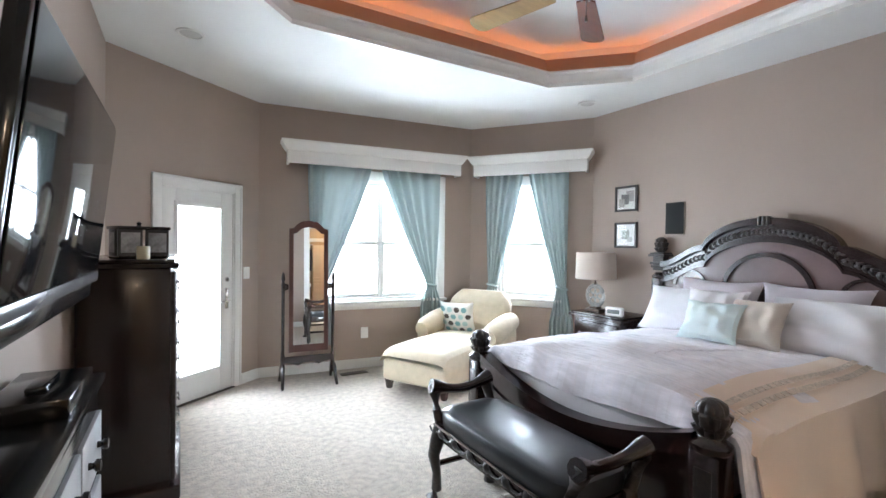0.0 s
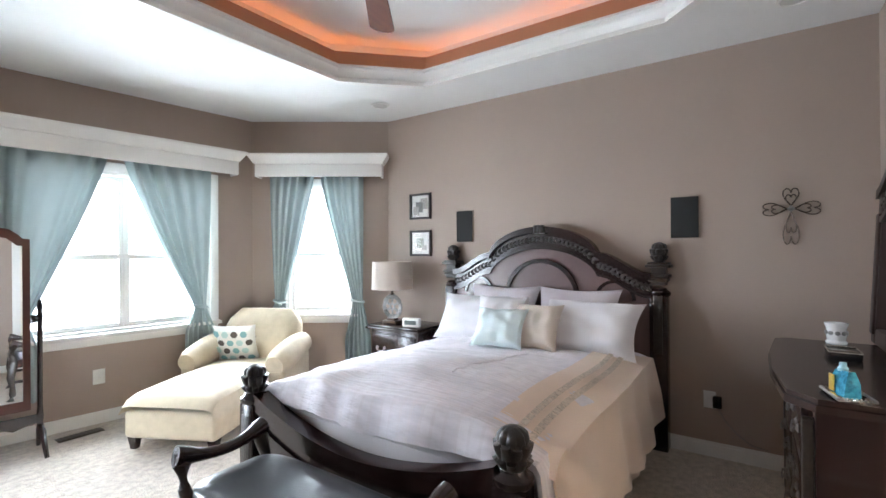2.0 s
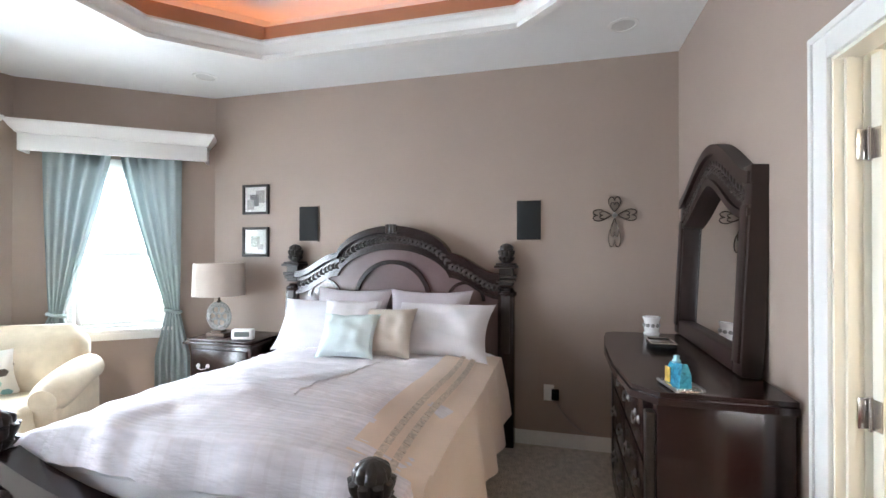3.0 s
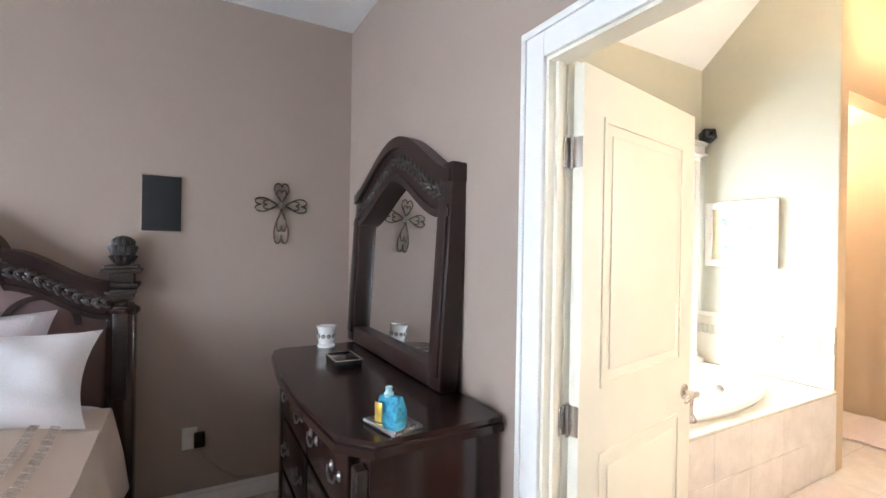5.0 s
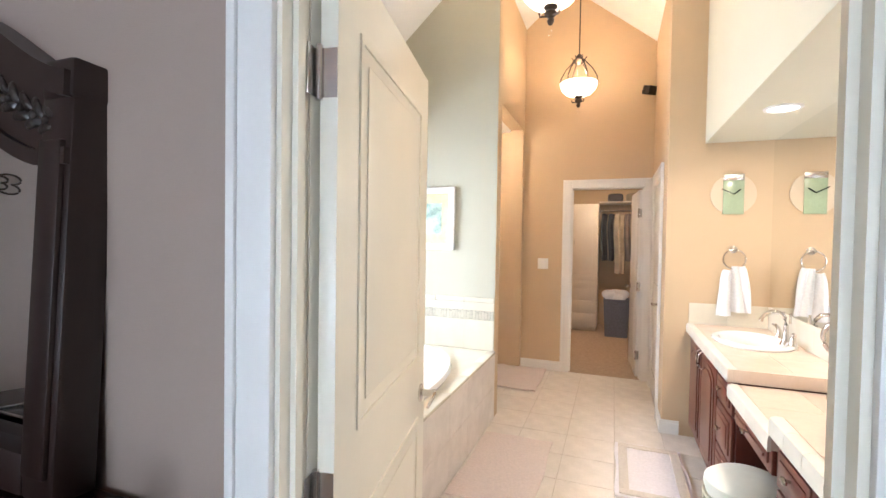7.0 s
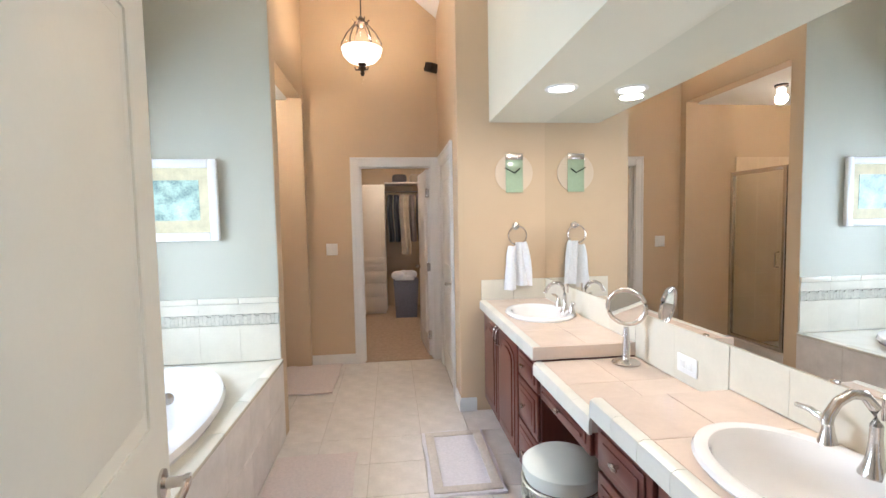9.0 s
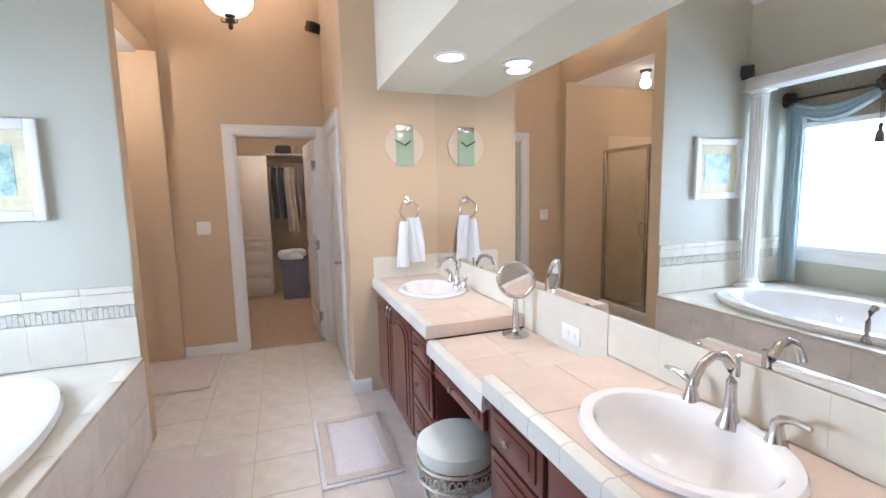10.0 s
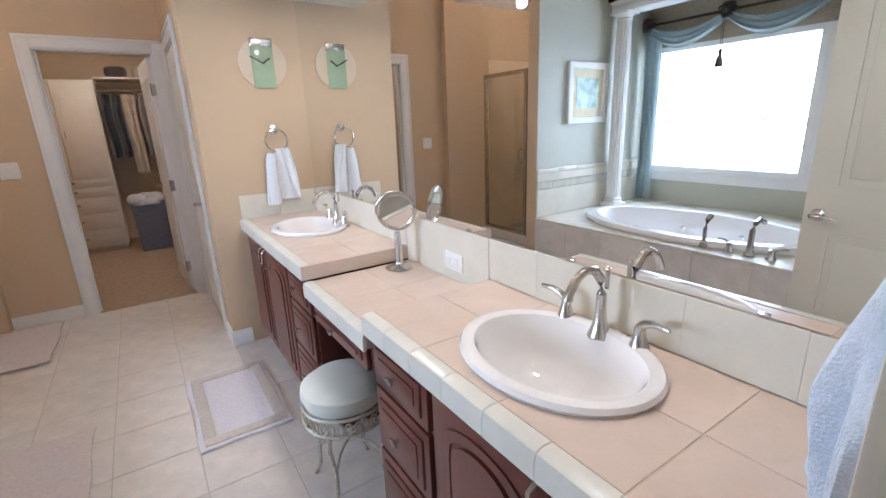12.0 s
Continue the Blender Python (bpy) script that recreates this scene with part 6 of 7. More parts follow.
def vanity(name, y0, y1, drawers_at_high, label):
    """A sink base cabinet from y0 to y1 with a drawer stack at one end and two doors."""
    v = thing(name, (0, 0, 0), label, "cabinet", "vanity cabinets")
    bm = bmesh.new()
    box(bm, XM + 0.004, XF - 0.05, y0 + 0.005, y1 - 0.005, 0.09, 0.66)
    box(bm, XF - 0.075, XF - 0.05, y0 + 0.005, y1 - 0.005, 0.66, ZH - 0.06)
    box(bm, XM + 0.004, XF - 0.075, y0 + 0.005, y0 + 0.025, 0.66, ZH - 0.06)
    box(bm, XM + 0.004, XF - 0.075, y1 - 0.025, y1 - 0.005, 0.66, ZH - 0.06)
    box(bm, XM + 0.004, XF - 0.11, y0 + 0.005, y1 - 0.005, 0.0, 0.09)
    part("body", bm, CHERRY, v, smooth=False)
    sy0, sy1 = (y1 - 0.34, y1 - 0.015) if drawers_at_high else (y0 + 0.015, y0 + 0.34)
    z = 0.11
    for h in (0.27, 0.24, 0.18):
        bm = bmesh.new()
        raised_front(bm, sy0, sy1, z, z + h - 0.012)
        d_ = part("drawer", bm, CHERRY, v)
        bm = bmesh.new()
        cup_knob(bm, XF - 0.02, (sy0 + sy1) / 2, z + h / 2)
        part("knob", bm, CHROME, d_, "polished nickel knob")
        z += h
    dy0, dy1 = (y0 + 0.02, sy0 - 0.02) if drawers_at_high else (sy1 + 0.02, y1 - 0.02)
    n = 2
    for k in range(n):
        a = dy0 + (dy1 - dy0) * k / n + 0.006
        b = dy0 + (dy1 - dy0) * (k + 1) / n - 0.006
        bm = bmesh.new()
        x = XF - 0.03
        box(bm, x - 0.018, x, a, b, 0.11, 0.80 - 0.012, 0.004)
        arch_o = [(a + 0.05, 0.16), (b - 0.05, 0.16), (b - 0.05, 0.64)] + [((a + b) / 2 + ((b - a) / 2 - 0.05) * math.cos(radians(t)), 0.66 + 0.07 * math.sin(radians(t))) for t in range(15, 166, 15)] + [(a + 0.05, 0.64)]
        arch_i = [((a + b) / 2 + (y - (a + b) / 2) * 0.80, 0.45 + (z_ - 0.45) * 0.92) for y, z_ in arch_o]
        mx = Matrix(((0, 1, 0, x), (1, 0, 0, 0), (0, 0, 1, 0), (0, 0, 0, 1)))
        strip(bm, arch_o + arch_o[:1], arch_i + arch_i[:1], -0.004, 0.006, mx)
        prism(bm, [((a + b) / 2 + (y - (a + b) / 2) * 0.72, 0.45 + (z_ - 0.45) * 0.88) for y, z_ in arch_o], -0.004, 0.010, mx)
        d_ = part("door", bm, CHERRY, v, "raised panel cabinet door with arched top")
        bm = bmesh.new()
        bow_pull(bm, x, (b - 0.03) if k == 0 else (a + 0.03), 0.705)
        part("handle", bm, CHROME, d_, "polished nickel bow handle")
    return v


vanity("vanity_cabinet", YF, -1.845, True, "cherry wood sink cabinet at the towel wall")
vanity("vanity_cabinet", -1.225, YB, False, "cherry wood sink cabinet at the bathroom door")
kn = thing("makeup_table", (0, 0, 0), "cherry wood knee drawer between the sink cabinets", "drawer unit")
part("rail", boxed(XM + 0.004, XF - 0.05, -1.838, -1.232, ZL - 0.17, ZL - 0.06), CHERRY, kn, smooth=False)
bm = bmesh.new()
raised_front(bm, -1.80, -1.27, ZL - 0.17, ZL - 0.065)
d_ = part("drawer", bm, CHERRY, kn)
bm = bmesh.new()
cup_knob(bm, XF - 0.02, -1.535, ZL - 0.115)
part("knob", bm, CHROME, d_, "polished nickel knob")


def tiled_top(name, y0, y1, z, label, hole=None, near_end=False):
    t = thing(name, (0, 0, 0), label, "countertop", "vanity tops")
    core = boxed(XM + 0.003, XF - 0.01, y0 + 0.004, y1 - 0.004, z - 0.058, z - 0.002)
    cob = part("core", core, COUNTER_GROUT, t, smooth=False)
    nx, ny = 2, max(2, round((y1 - y0) / 0.30))
    dx, dy = (XF - 0.045 - XM - 0.014) / nx, (y1 - y0) / ny
    for i in range(nx):
        for j in range(ny):
            bm = bmesh.new()
            box(bm, XM + 0.014 + i * dx + 0.0015, XM + 0.014 + (i + 1) * dx - 0.0015, y0 + j * dy + 0.0015, y0 + (j + 1) * dy - 0.0015, z - 0.0065, z, 0.0012, seg=1)
            if hole:
                bmesh.ops.triangulate(bm, faces=bm.faces)
            part("tile", bm, COUNTER, t, smooth=False)
    ne = max(2, round((y1 - y0) / 0.15))
    de = (y1 - y0) / ne
    for j in range(ne):
        bm = bmesh.new()
        ya, yb = y0 + j * de + 0.001, y0 + (j + 1) * de - 0.001
        ring_loft(bm, [[(XF - 0.044, y, z - 0.006), (XF - 0.044, y, z + 0.001), (XF - 0.02, y, z + 0.003), (XF - 0.004, y, z - 0.004), (XF, y, z - 0.02), (XF, y, z - 0.062), (XF - 0.012, y, z - 0.062), (XF - 0.012, y, z - 0.006)] for y in (ya, yb)])
        part("edge_tile", bm, EDGE, t)
    if near_end:
        part("end_tile", boxed(XM + 0.003, XF - 0.001, y1 - 0.004, y1 + 0.008, z - 0.062, z + 0.002, 0.003), COUNTER, t)
    return t


tiled_top("countertop_far", YF, -1.835, ZH, "raised peach tiled vanity top with white edge tiles", True, True)
tiled_top("countertop_low", -1.826, -1.215, ZL, "lower peach tiled make-up counter with white edge tiles")
tiled_top("countertop_near", -1.212, YB, ZH, "peach tiled vanity top with white edge tiles by the door", True)
part_end = boxed(XM + 0.003, XF - 0.05, -1.852, -1.846, 0.10, ZH - 0.062)
solid("cabinet_end_panel", part_end, CHERRY, "cherry wood end panel of the sink cabinet", "panel", smooth=False)

"""Splashback tiles along the wall under the mirror."""
sb = tagged(new("splashback"), "cream tiled splashback under the vanity mirror", "splashback", kind="structure")
for y0_, y1_, z0_ in ((YF, -1.832, ZH + 0.001), (-1.828, -1.218, ZL + 0.001), (-1.214, YB, ZH + 0.001)):
    n_ = max(2, round((y1_ - y0_) / 0.25))
    for k in range(n_):
        a, b = y0_ + (y1_ - y0_) * k / n_, y0_ + (y1_ - y0_) * (k + 1) / n_
        part("tile", boxed(XM + 0.001, XM + 0.012, a + 0.0002, b - 0.0002, z0_, 1.015, 0.0007, seg=1), SPLASH, sb, smooth=False)
for k in range(2):
    a, b = XM + 0.014 + 0.25 * k, XM + 0.014 + 0.25 * (k + 1)
    part("tile", boxed(a + 0.001, b - 0.001, YF + 0.001, YF + 0.012, ZH + 0.001, 1.015, 0.0007, seg=1), SPLASH, sb, smooth=False)

vm = thing("vanity_mirror", (0, 0, 0), "wide frameless mirror above the vanity", "mirror")
part("glass", boxed(XM + 0.001, XM + 0.008, YF + 0.004, YB - 0.01, 1.019, 2.196), MIRROR, vm, "mirror glass", smooth=False)
bm = bmesh.new()
for k in range(6):
    y = YF + 0.3 + k * 0.5
    box(bm, XM + 0.002, XM + 0.013, y - 0.012, y + 0.012, 1.0165, 1.026, 0.002)
part("clip", bm, CHROME, vm)


def basin(name, y, label):
    s = thing(name, (1.80, y, ZH), label, "sink", "vanity sinks")
    rings = []
    n = 48
    for rx, ry, z in ((0.205, 0.262, 0.0), (0.212, 0.268, 0.010), (0.205, 0.262, 0.021), (0.188, 0.246, 0.024), (0.172, 0.230, 0.019), (0.164, 0.222, 0.006), (0.155, 0.210, -0.03), (0.135, 0.185, -0.075), (0.10, 0.14, -0.115), (0.055, 0.075, -0.132), (0.018, 0.018, -0.136)):
        off = 0.0 if z > 0 else 0.012 * min(1, -z / 0.05)
        rings.append([(off + rx * math.cos(2 * math.pi * i / n), ry * math.sin(2 * math.pi * i / n), z) for i in range(n)])
    bm = bmesh.new()
    ring_loft(bm, rings, caps=False)
    part("bowl", bm, PORCELAIN, s)
    bm = bmesh.new()
    lathe(bm, [(0.022, -0.136), (0.022, -0.131), (0.013, -0.129), (0.011, -0.124), (0.0, -0.122)], 18, at=(0.012, 0, 0))
    part("drain", bm, CHROME, s)
    return s


def cut_top(thing_name, y):
    """Opens the tiles and the core of a vanity top where a sink is let in."""
    for ob in [o for o in bpy.data.objects if o.parent and o.parent.name == thing_name and o.name.split(".")[0] in ("tile", "core")]:
        me = ob.data
        ys = [v.co.y for v in me.vertices]
        if max(ys) < y - 0.25 or min(ys) > y + 0.25:
            continue
        bm = bmesh.new()
        bm.from_mesh(me)
        n = 28
        for i in range(n):
            a = 2 * math.pi * i / n
            nrm = Vector((math.cos(a) / 0.19, math.sin(a) / 0.245, 0)).normalized()
            pt = Vector((1.80 + 0.19 * math.cos(a), y + 0.245 * math.sin(a), 0))
            inside = [f for f in bm.faces]
            bmesh.ops.bisect_plane(bm, geom=list(bm.verts) + list(bm.edges) + inside, plane_co=pt, plane_no=nrm, dist=1e-6)
        gone = [f for f in bm.faces if ((f.calc_center_median().x - 1.80) / 0.19) ** 2 + ((f.calc_center_median().y - y) / 0.245) ** 2 < 0.995]
        bmesh.ops.delete(bm, geom=gone, context="FACES")
        bm.to_mesh(me)
        bm.free()


cut_top("countertop_far", -2.57)
cut_top("countertop_near", -0.68)
basin("sink", -2.57, "white oval drop-in sink at the towel wall")
basin("sink", -0.68, "white oval drop-in sink by the door")


def faucet(y, label):
    f = thing("faucet", (1.625, y, ZH), label, "faucet", "vanity faucets")
    bm = bmesh.new()
    lathe(bm, [(0.032, 0), (0.031, 0.006), (0.024, 0.022), (0.017, 0.045), (0.0135, 0.08)], 20)
    path = [(0, 0, 0.06), (0.0, 0, 0.12), (0.008, 0, 0.162), (0.034, 0, 0.193), (0.070, 0, 0.198), (0.103, 0, 0.182), (0.124, 0, 0.154), (0.130, 0, 0.134)]
    tube(bm, path, [0.0135, 0.013, 0.0125, 0.012, 0.0115, 0.011, 0.0115, 0.0125], 14)
    part("spout", bm, CHROME, f, "brushed nickel arched spout")
    bm = bmesh.new()
    lathe(bm, [(0.006, 0.13), (0.006, 0.18), (0.009, 0.185), (0.0, 0.192)], 10, at=(-0.02, 0, 0))
    part("lift_rod", bm, CHROME, f)
    for s in (-1, 1):
        bm = bmesh.new()
        lathe(bm, [(0.030, 0), (0.029, 0.006), (0.022, 0.024), (0.015, 0.05), (0.013, 0.07), (0.0, 0.078)], 18, at=(0.0, s * 0.115, 0))
        tube(bm, [(0, s * 0.112, 0.062), (0.004, s * 0.128, 0.082), (0.010, s * 0.155, 0.093), (0.014, s * 0.195, 0.092)], [0.0125, 0.011, 0.009, 0.006], 10)
        part("lever", bm, CHROME, f, "brushed nickel lever")
    return f


faucet(-2.57, "brushed nickel widespread faucet at the far sink")
faucet(-0.68, "brushed nickel widespread faucet at the near sink")

mk = thing("makeup_mirror", (1.66, -1.735, ZL), "round brushed nickel make-up mirror on a pedestal", "mirror", turn=-38)
bm = bmesh.new()
lathe(bm, [(0.062, 0), (0.064, 0.006), (0.055, 0.014), (0.02, 0.022), (0.016, 0.04), (0.017, 0.1), (0.014, 0.14), (0.012, 0.17)], 24)
part("pedestal", bm, CHROME, mk)
mt = pose(0, 0, 0.265, 0, 0, 0) @ pose(0, 0, 0, -8, 0, 0)
bm = bmesh.new()
tube(bm, [mt @ Vector((0.082 * math.cos(2 * math.pi * i / 36), 0, 0.082 * math.sin(2 * math.pi * i / 36))) for i in range(37)], 0.011, 10)
part("rim", bm, CHROME, mk)
bm = bmesh.new()
lathe(bm, [(0.079, -0.004), (0.079, 0.004)], 36, m=mt @ pose(0, 0, 0, 90, 0, 0))
part("glass", bm, MIRROR, mk, "mirror glass", smooth=False)
plate("wall_outlet", along((XM, 0), (XM, -4), 1.435, 0.012, 0.875) @ pose(0, 0, 0, 0, 90, 0), 0.075, 0.12, "white outlet set sideways in the splashback")

"""Stool."""
st = thing("stool", (2.05, -1.53, 0), "small round vanity stool with scrolled cream metal legs", "stool")
bm = bmesh.new()
lathe(bm, [(0.0, 0.40), (0.155, 0.40), (0.165, 0.43), (0.163, 0.46), (0.13, 0.485), (0.06, 0.495), (0.0, 0.496)], 32)
part("seat", bm, cloth("pale_grey_green_seat", (0.66, 0.67, 0.60), 0, vary=0.06), st, "pale padded seat")
CREAM_METAL = material("aged_cream_metal", (0.50, 0.46, 0.36), 0.45, 0.3, vary=0.3, scale=40)
bm = bmesh.new()
for k in range(16):
    a = 2 * math.pi * k / 16
    c = Vector((0.162 * math.cos(a), 0.162 * math.sin(a), 0.355))
    t = Vector((-math.sin(a), math.cos(a), 0))
    for s in (-1, 1):
        tube(bm, [c + t * (s * 0.014 + 0.012 * math.cos(b)) + Vector((0, 0, 0.022 * math.sin(b))) for b in [2 * math.pi * i / 10 for i in range(11)]], 0.004, 5)
for z in (0.325, 0.392):
    tube(bm, [(0.162 * math.cos(2 * math.pi * i / 40), 0.162 * math.sin(2 * math.pi * i / 40), z) for i in range(41)], 0.007, 6)
part("openwork_rim", bm, CREAM_METAL, st, "openwork metal band")
for k in range(4):
    a = radians(45 + 90 * k)
    ca, sa = math.cos(a), math.sin(a)
    bm = bmesh.new()
    tube(bm, [(0.155 * ca, 0.155 * sa, 0.33), (0.165 * ca, 0.165 * sa, 0.26), (0.135 * ca, 0.135 * sa, 0.14), (0.14 * ca, 0.14 * sa, 0.06), (0.17 * ca, 0.17 * sa, 0.0)], 0.008, 8)
    part("leg", bm, CREAM_METAL, st)
    bm = bmesh.new()
    tube(bm, [(0.136 * ca, 0.136 * sa, 0.15), (0.09 * ca, 0.09 * sa, 0.19), (0.04 * ca, 0.04 * sa, 0.20), (0, 0, 0.195)], 0.006, 6)
    part("brace", bm, CREAM_METAL, st)

"""Clock and towel on the end wall."""
mw = along((XM, YF), (2.23, YF), 0)
ck = thing("wall_clock", (0, 0, 0), "wall clock with a round frosted disc and pale green panel", "clock")
ck.matrix_basis = along((1.0, YF), (2.23, YF), 0.80, 0, 1.82)
bm = bmesh.new()
lathe(bm, [(0.145, 0.002), (0.145, 0.010)], 48, m=pose(0, 0, 0, -90, 0, 0))
part("disc", bm, material("frosted_disc", (0.62, 0.51, 0.37), 0.35, vary=0.04), ck, "round frosted disc")
bm = bmesh.new()
box(bm, -0.066, 0.066, 0.011, 0.018, -0.145, 0.145, 0.002)
part("panel", bm, material("pale_green_glass", (0.33, 0.41, 0.27), 0.12, vary=0.18, scale=4), ck, "pale green glass panel")
bm = bmesh.new()
box(bm, -0.066, 0.066, 0.011, 0.020, 0.10, 0.146, 0.001)
part("top_band", bm, CHROME, ck)
bm = bmesh.new()
box(bm, -0.003, 0.003, 0.020, 0.022, 0, 0.085, 0, pose(0, 0, 0, 0, 62, 0))
box(bm, -0.004, 0.004, 0.0185, 0.0205, 0, 0.055, 0, pose(0, 0, 0, 0, -52, 0))
part("hands_of_clock", bm, BLACK, ck)
trg = thing("towel_ring", (0, 0, 0), "brushed nickel towel ring", "towel ring")
trg.matrix_basis = along((1.0, YF), (2.23, YF), 0.79, 0, 1.42)
bm = bmesh.new()
lathe(bm, [(0.028, 0.0), (0.028, 0.008), (0.012, 0.014), (0.011, 0.05), (0.016, 0.055), (0.0, 0.06)], 16, m=pose(0, 0, 0, -90, 0, 0))
part("post", bm, CHROME, trg)
bm = bmesh.new()
tube(bm, [(0.07 * math.sin(2 * math.pi * i / 28), 0.05, -0.07 + 0.07 * math.cos(2 * math.pi * i / 28)) for i in range(29)], 0.005, 8)
part("ring", bm, CHROME, trg)


def hung(u, v):
    w = 0.055 + 0.055 * v ** 0.6
    return Vector(((2 * u - 1) * w, 0.048 + 0.018 * math.sin(u * 17 + v * 2) + 0.014 * math.sin(u * 9), -0.12 - 0.33 * v - 0.03 * (u > 0.55)))


hm = solid("hand_towel", sheet(bmesh.new(), hung, 30, 20, 0.012), TOWEL, "white hand towel hanging from the ring", "towel", at=trg.matrix_basis.copy())
downlight(1.765, -2.26, 2.20, BULB, "lit recessed light in the soffit", "soffit lights")
downlight(1.765, -0.85, 2.20, BULB, "lit recessed light in the soffit", "soffit lights")

# ---- bathroom: tub ----
XD = 3.50
dk = thing("tub_deck", (0, 0, 0), "tan tiled tub deck with pale tiled top", "tub deck", kind="structure")
bm = bmesh.new()
n_ = 48
TC = (4.07, -1.80)
rim_ = [(TC[0] + 0.44 * math.cos(2 * math.pi * i / n_), TC[1] + 0.85 * math.sin(2 * math.pi * i / n_)) for i in range(n_)]
sq = []
for i in range(n_):
    c, s = math.cos(2 * math.pi * i / n_), math.sin(2 * math.pi * i / n_)
    k = 1 / max(abs(c), abs(s))
    x, y = c * k, s * k
    sq.append((XD if x < -0.999 else 5.05 if x > 0.999 else TC[0] + x * (0.93 if x > 0 else 0.62), -2.90 if y < -0.999 else YB if y > 0.999 else TC[1] + y * (1.65 if y > 0 else 1.12)))
ring_loft(bm, [[(x, y, 0.40) for x, y in rim_], [(x, y, 0.548) for x, y in rim_], [(x, y, 0.548) for x, y in sq]], caps=False)
part("deck_top", bm, SPLASH, dk, smooth=False)
nb = 8
for k in range(nb):
    a, b = -2.90 + (2.90 + YB) * k / nb, -2.90 + (2.90 + YB) * (k + 1) / nb
    for z0_, z1_ in ((0.004, 0.27), (0.273, 0.53)):
        part("front_tile", boxed(XD - 0.012, XD, a + 0.001, b - 0.001, z0_, z1_, 0.0015, seg=1), TILE, dk, smooth=False)
    part("edge_tile", boxed(XD - 0.016, XD + 0.05, a + 0.001, b - 0.001, 0.532, 0.553, 0.004), SPLASH, dk)
part("core", boxed(XD + 0.001, XD + 0.03, -2.90, YB, 0.0, 0.53), GROUT, dk, smooth=False)

tub = thing("bathtub", (TC[0], TC[1], 0.55), "white oval drop-in bathtub in the tiled deck", "bathtub")
rings = []
n_ = 64
for rx, ry, z in ((0.49, 0.91, 0.0), (0.50, 0.92, 0.02), (0.49, 0.91, 0.045), (0.45, 0.85, 0.055), (0.415, 0.81, 0.048), (0.395, 0.785, 0.02), (0.375, 0.755, -0.1), (0.35, 0.71, -0.25), (0.30, 0.62, -0.36), (0.18, 0.45, -0.40), (0.04, 0.1, -0.405)):
    rings.append([(rx * math.cos(2 * math.pi * i / n_) * (1 - 0.08 * math.sin(2 * math.pi * i / n_) ** 2 * 0), ry * math.sin(2 * math.pi * i / n_), z) for i in range(n_)])
bm = bmesh.new()
ring_loft(bm, rings, caps=False)
part("shell", bm, PORCELAIN, tub)
for y_ in (-0.25, 0.25):
    bm = bmesh.new()
    lathe(bm, [(0.035, 0), (0.035, 0.006), (0.015, 0.012), (0, 0.013)], 16, m=pose(0.365, y_, -0.10, 0, -80, 0))
    part("jet", bm, CHROME, tub)
bm = bmesh.new()
lathe(bm, [(0.035, 0), (0.035, 0.006), (0, 0.01)], 16, m=pose(0, -0.755, -0.10, -80, 0, 0))
part("overflow", bm, CHROME, tub)
tf = thing("tub_faucet", (3.62, -1.18, 0.553), "brushed nickel tub filler with hand shower on the deck", "faucet")
bm = bmesh.new()
lathe(bm, [(0.032, 0), (0.03, 0.01), (0.02, 0.03), (0.018, 0.1)], 16)
tube(bm, [(0, 0, 0.09), (0.0, 0, 0.16), (0.03, 0, 0.20), (0.09, 0, 0.215), (0.15, 0, 0.19)], [0.018, 0.017, 0.017, 0.017, 0.018], 10)
part("spout", bm, CHROME, tf)
for s in (-0.12, 0.12):
    bm = bmesh.new()
    lathe(bm, [(0.03, 0), (0.028, 0.01), (0.018, 0.03), (0.018, 0.06), (0, 0.065)], 14, at=(0, s, 0))
    tube(bm, [(0, s, 0.055), (0.01, s * 1.3, 0.07), (0.01, s * 1.65, 0.072)], [0.011, 0.009, 0.006], 8)
    part("lever", bm, CHROME, tf)
bm = bmesh.new()
lathe(bm, [(0.03, 0), (0.026, 0.02), (0.016, 0.04)], 14, at=(0.0, -0.28, 0))
tube(bm, [(0, -0.28, 0.03), (0.0, -0.28, 0.12), (0.02, -0.28, 0.18), (0.06, -0.28, 0.20)], [0.012, 0.014, 0.016, 0.02], 10)
part("hand_shower", bm, CHROME, tf)

bk = thing("bath_basket", (4.72, -0.80, 0.553), "small dark basket with white bottles on the tub deck", "basket")
bm = bmesh.new()
ring_loft(bm, [[(sx * a, sy * b, z) for sx, sy in ((-1, -1), (1, -1), (1, 1), (-1, 1))] for a, b, z in ((0.09, 0.12, 0), (0.10, 0.13, 0.09), (0.092, 0.122, 0.09), (0.085, 0.115, 0.01))])
part("basket", bm, IRON, bk)
for y_, h_ in ((-0.07, 0.16), (0.0, 0.13), (0.07, 0.15)):
    bm = bmesh.new()
    lathe(bm, [(0.032, 0.008), (0.034, 0.02), (0.034, h_ - 0.03), (0.014, h_ - 0.015), (0.016, h_), (0.0, h_ + 0.002)], 14, at=(0, y_, 0))
    part("bottle", bm, PORCELAIN, bk, "white bottle")

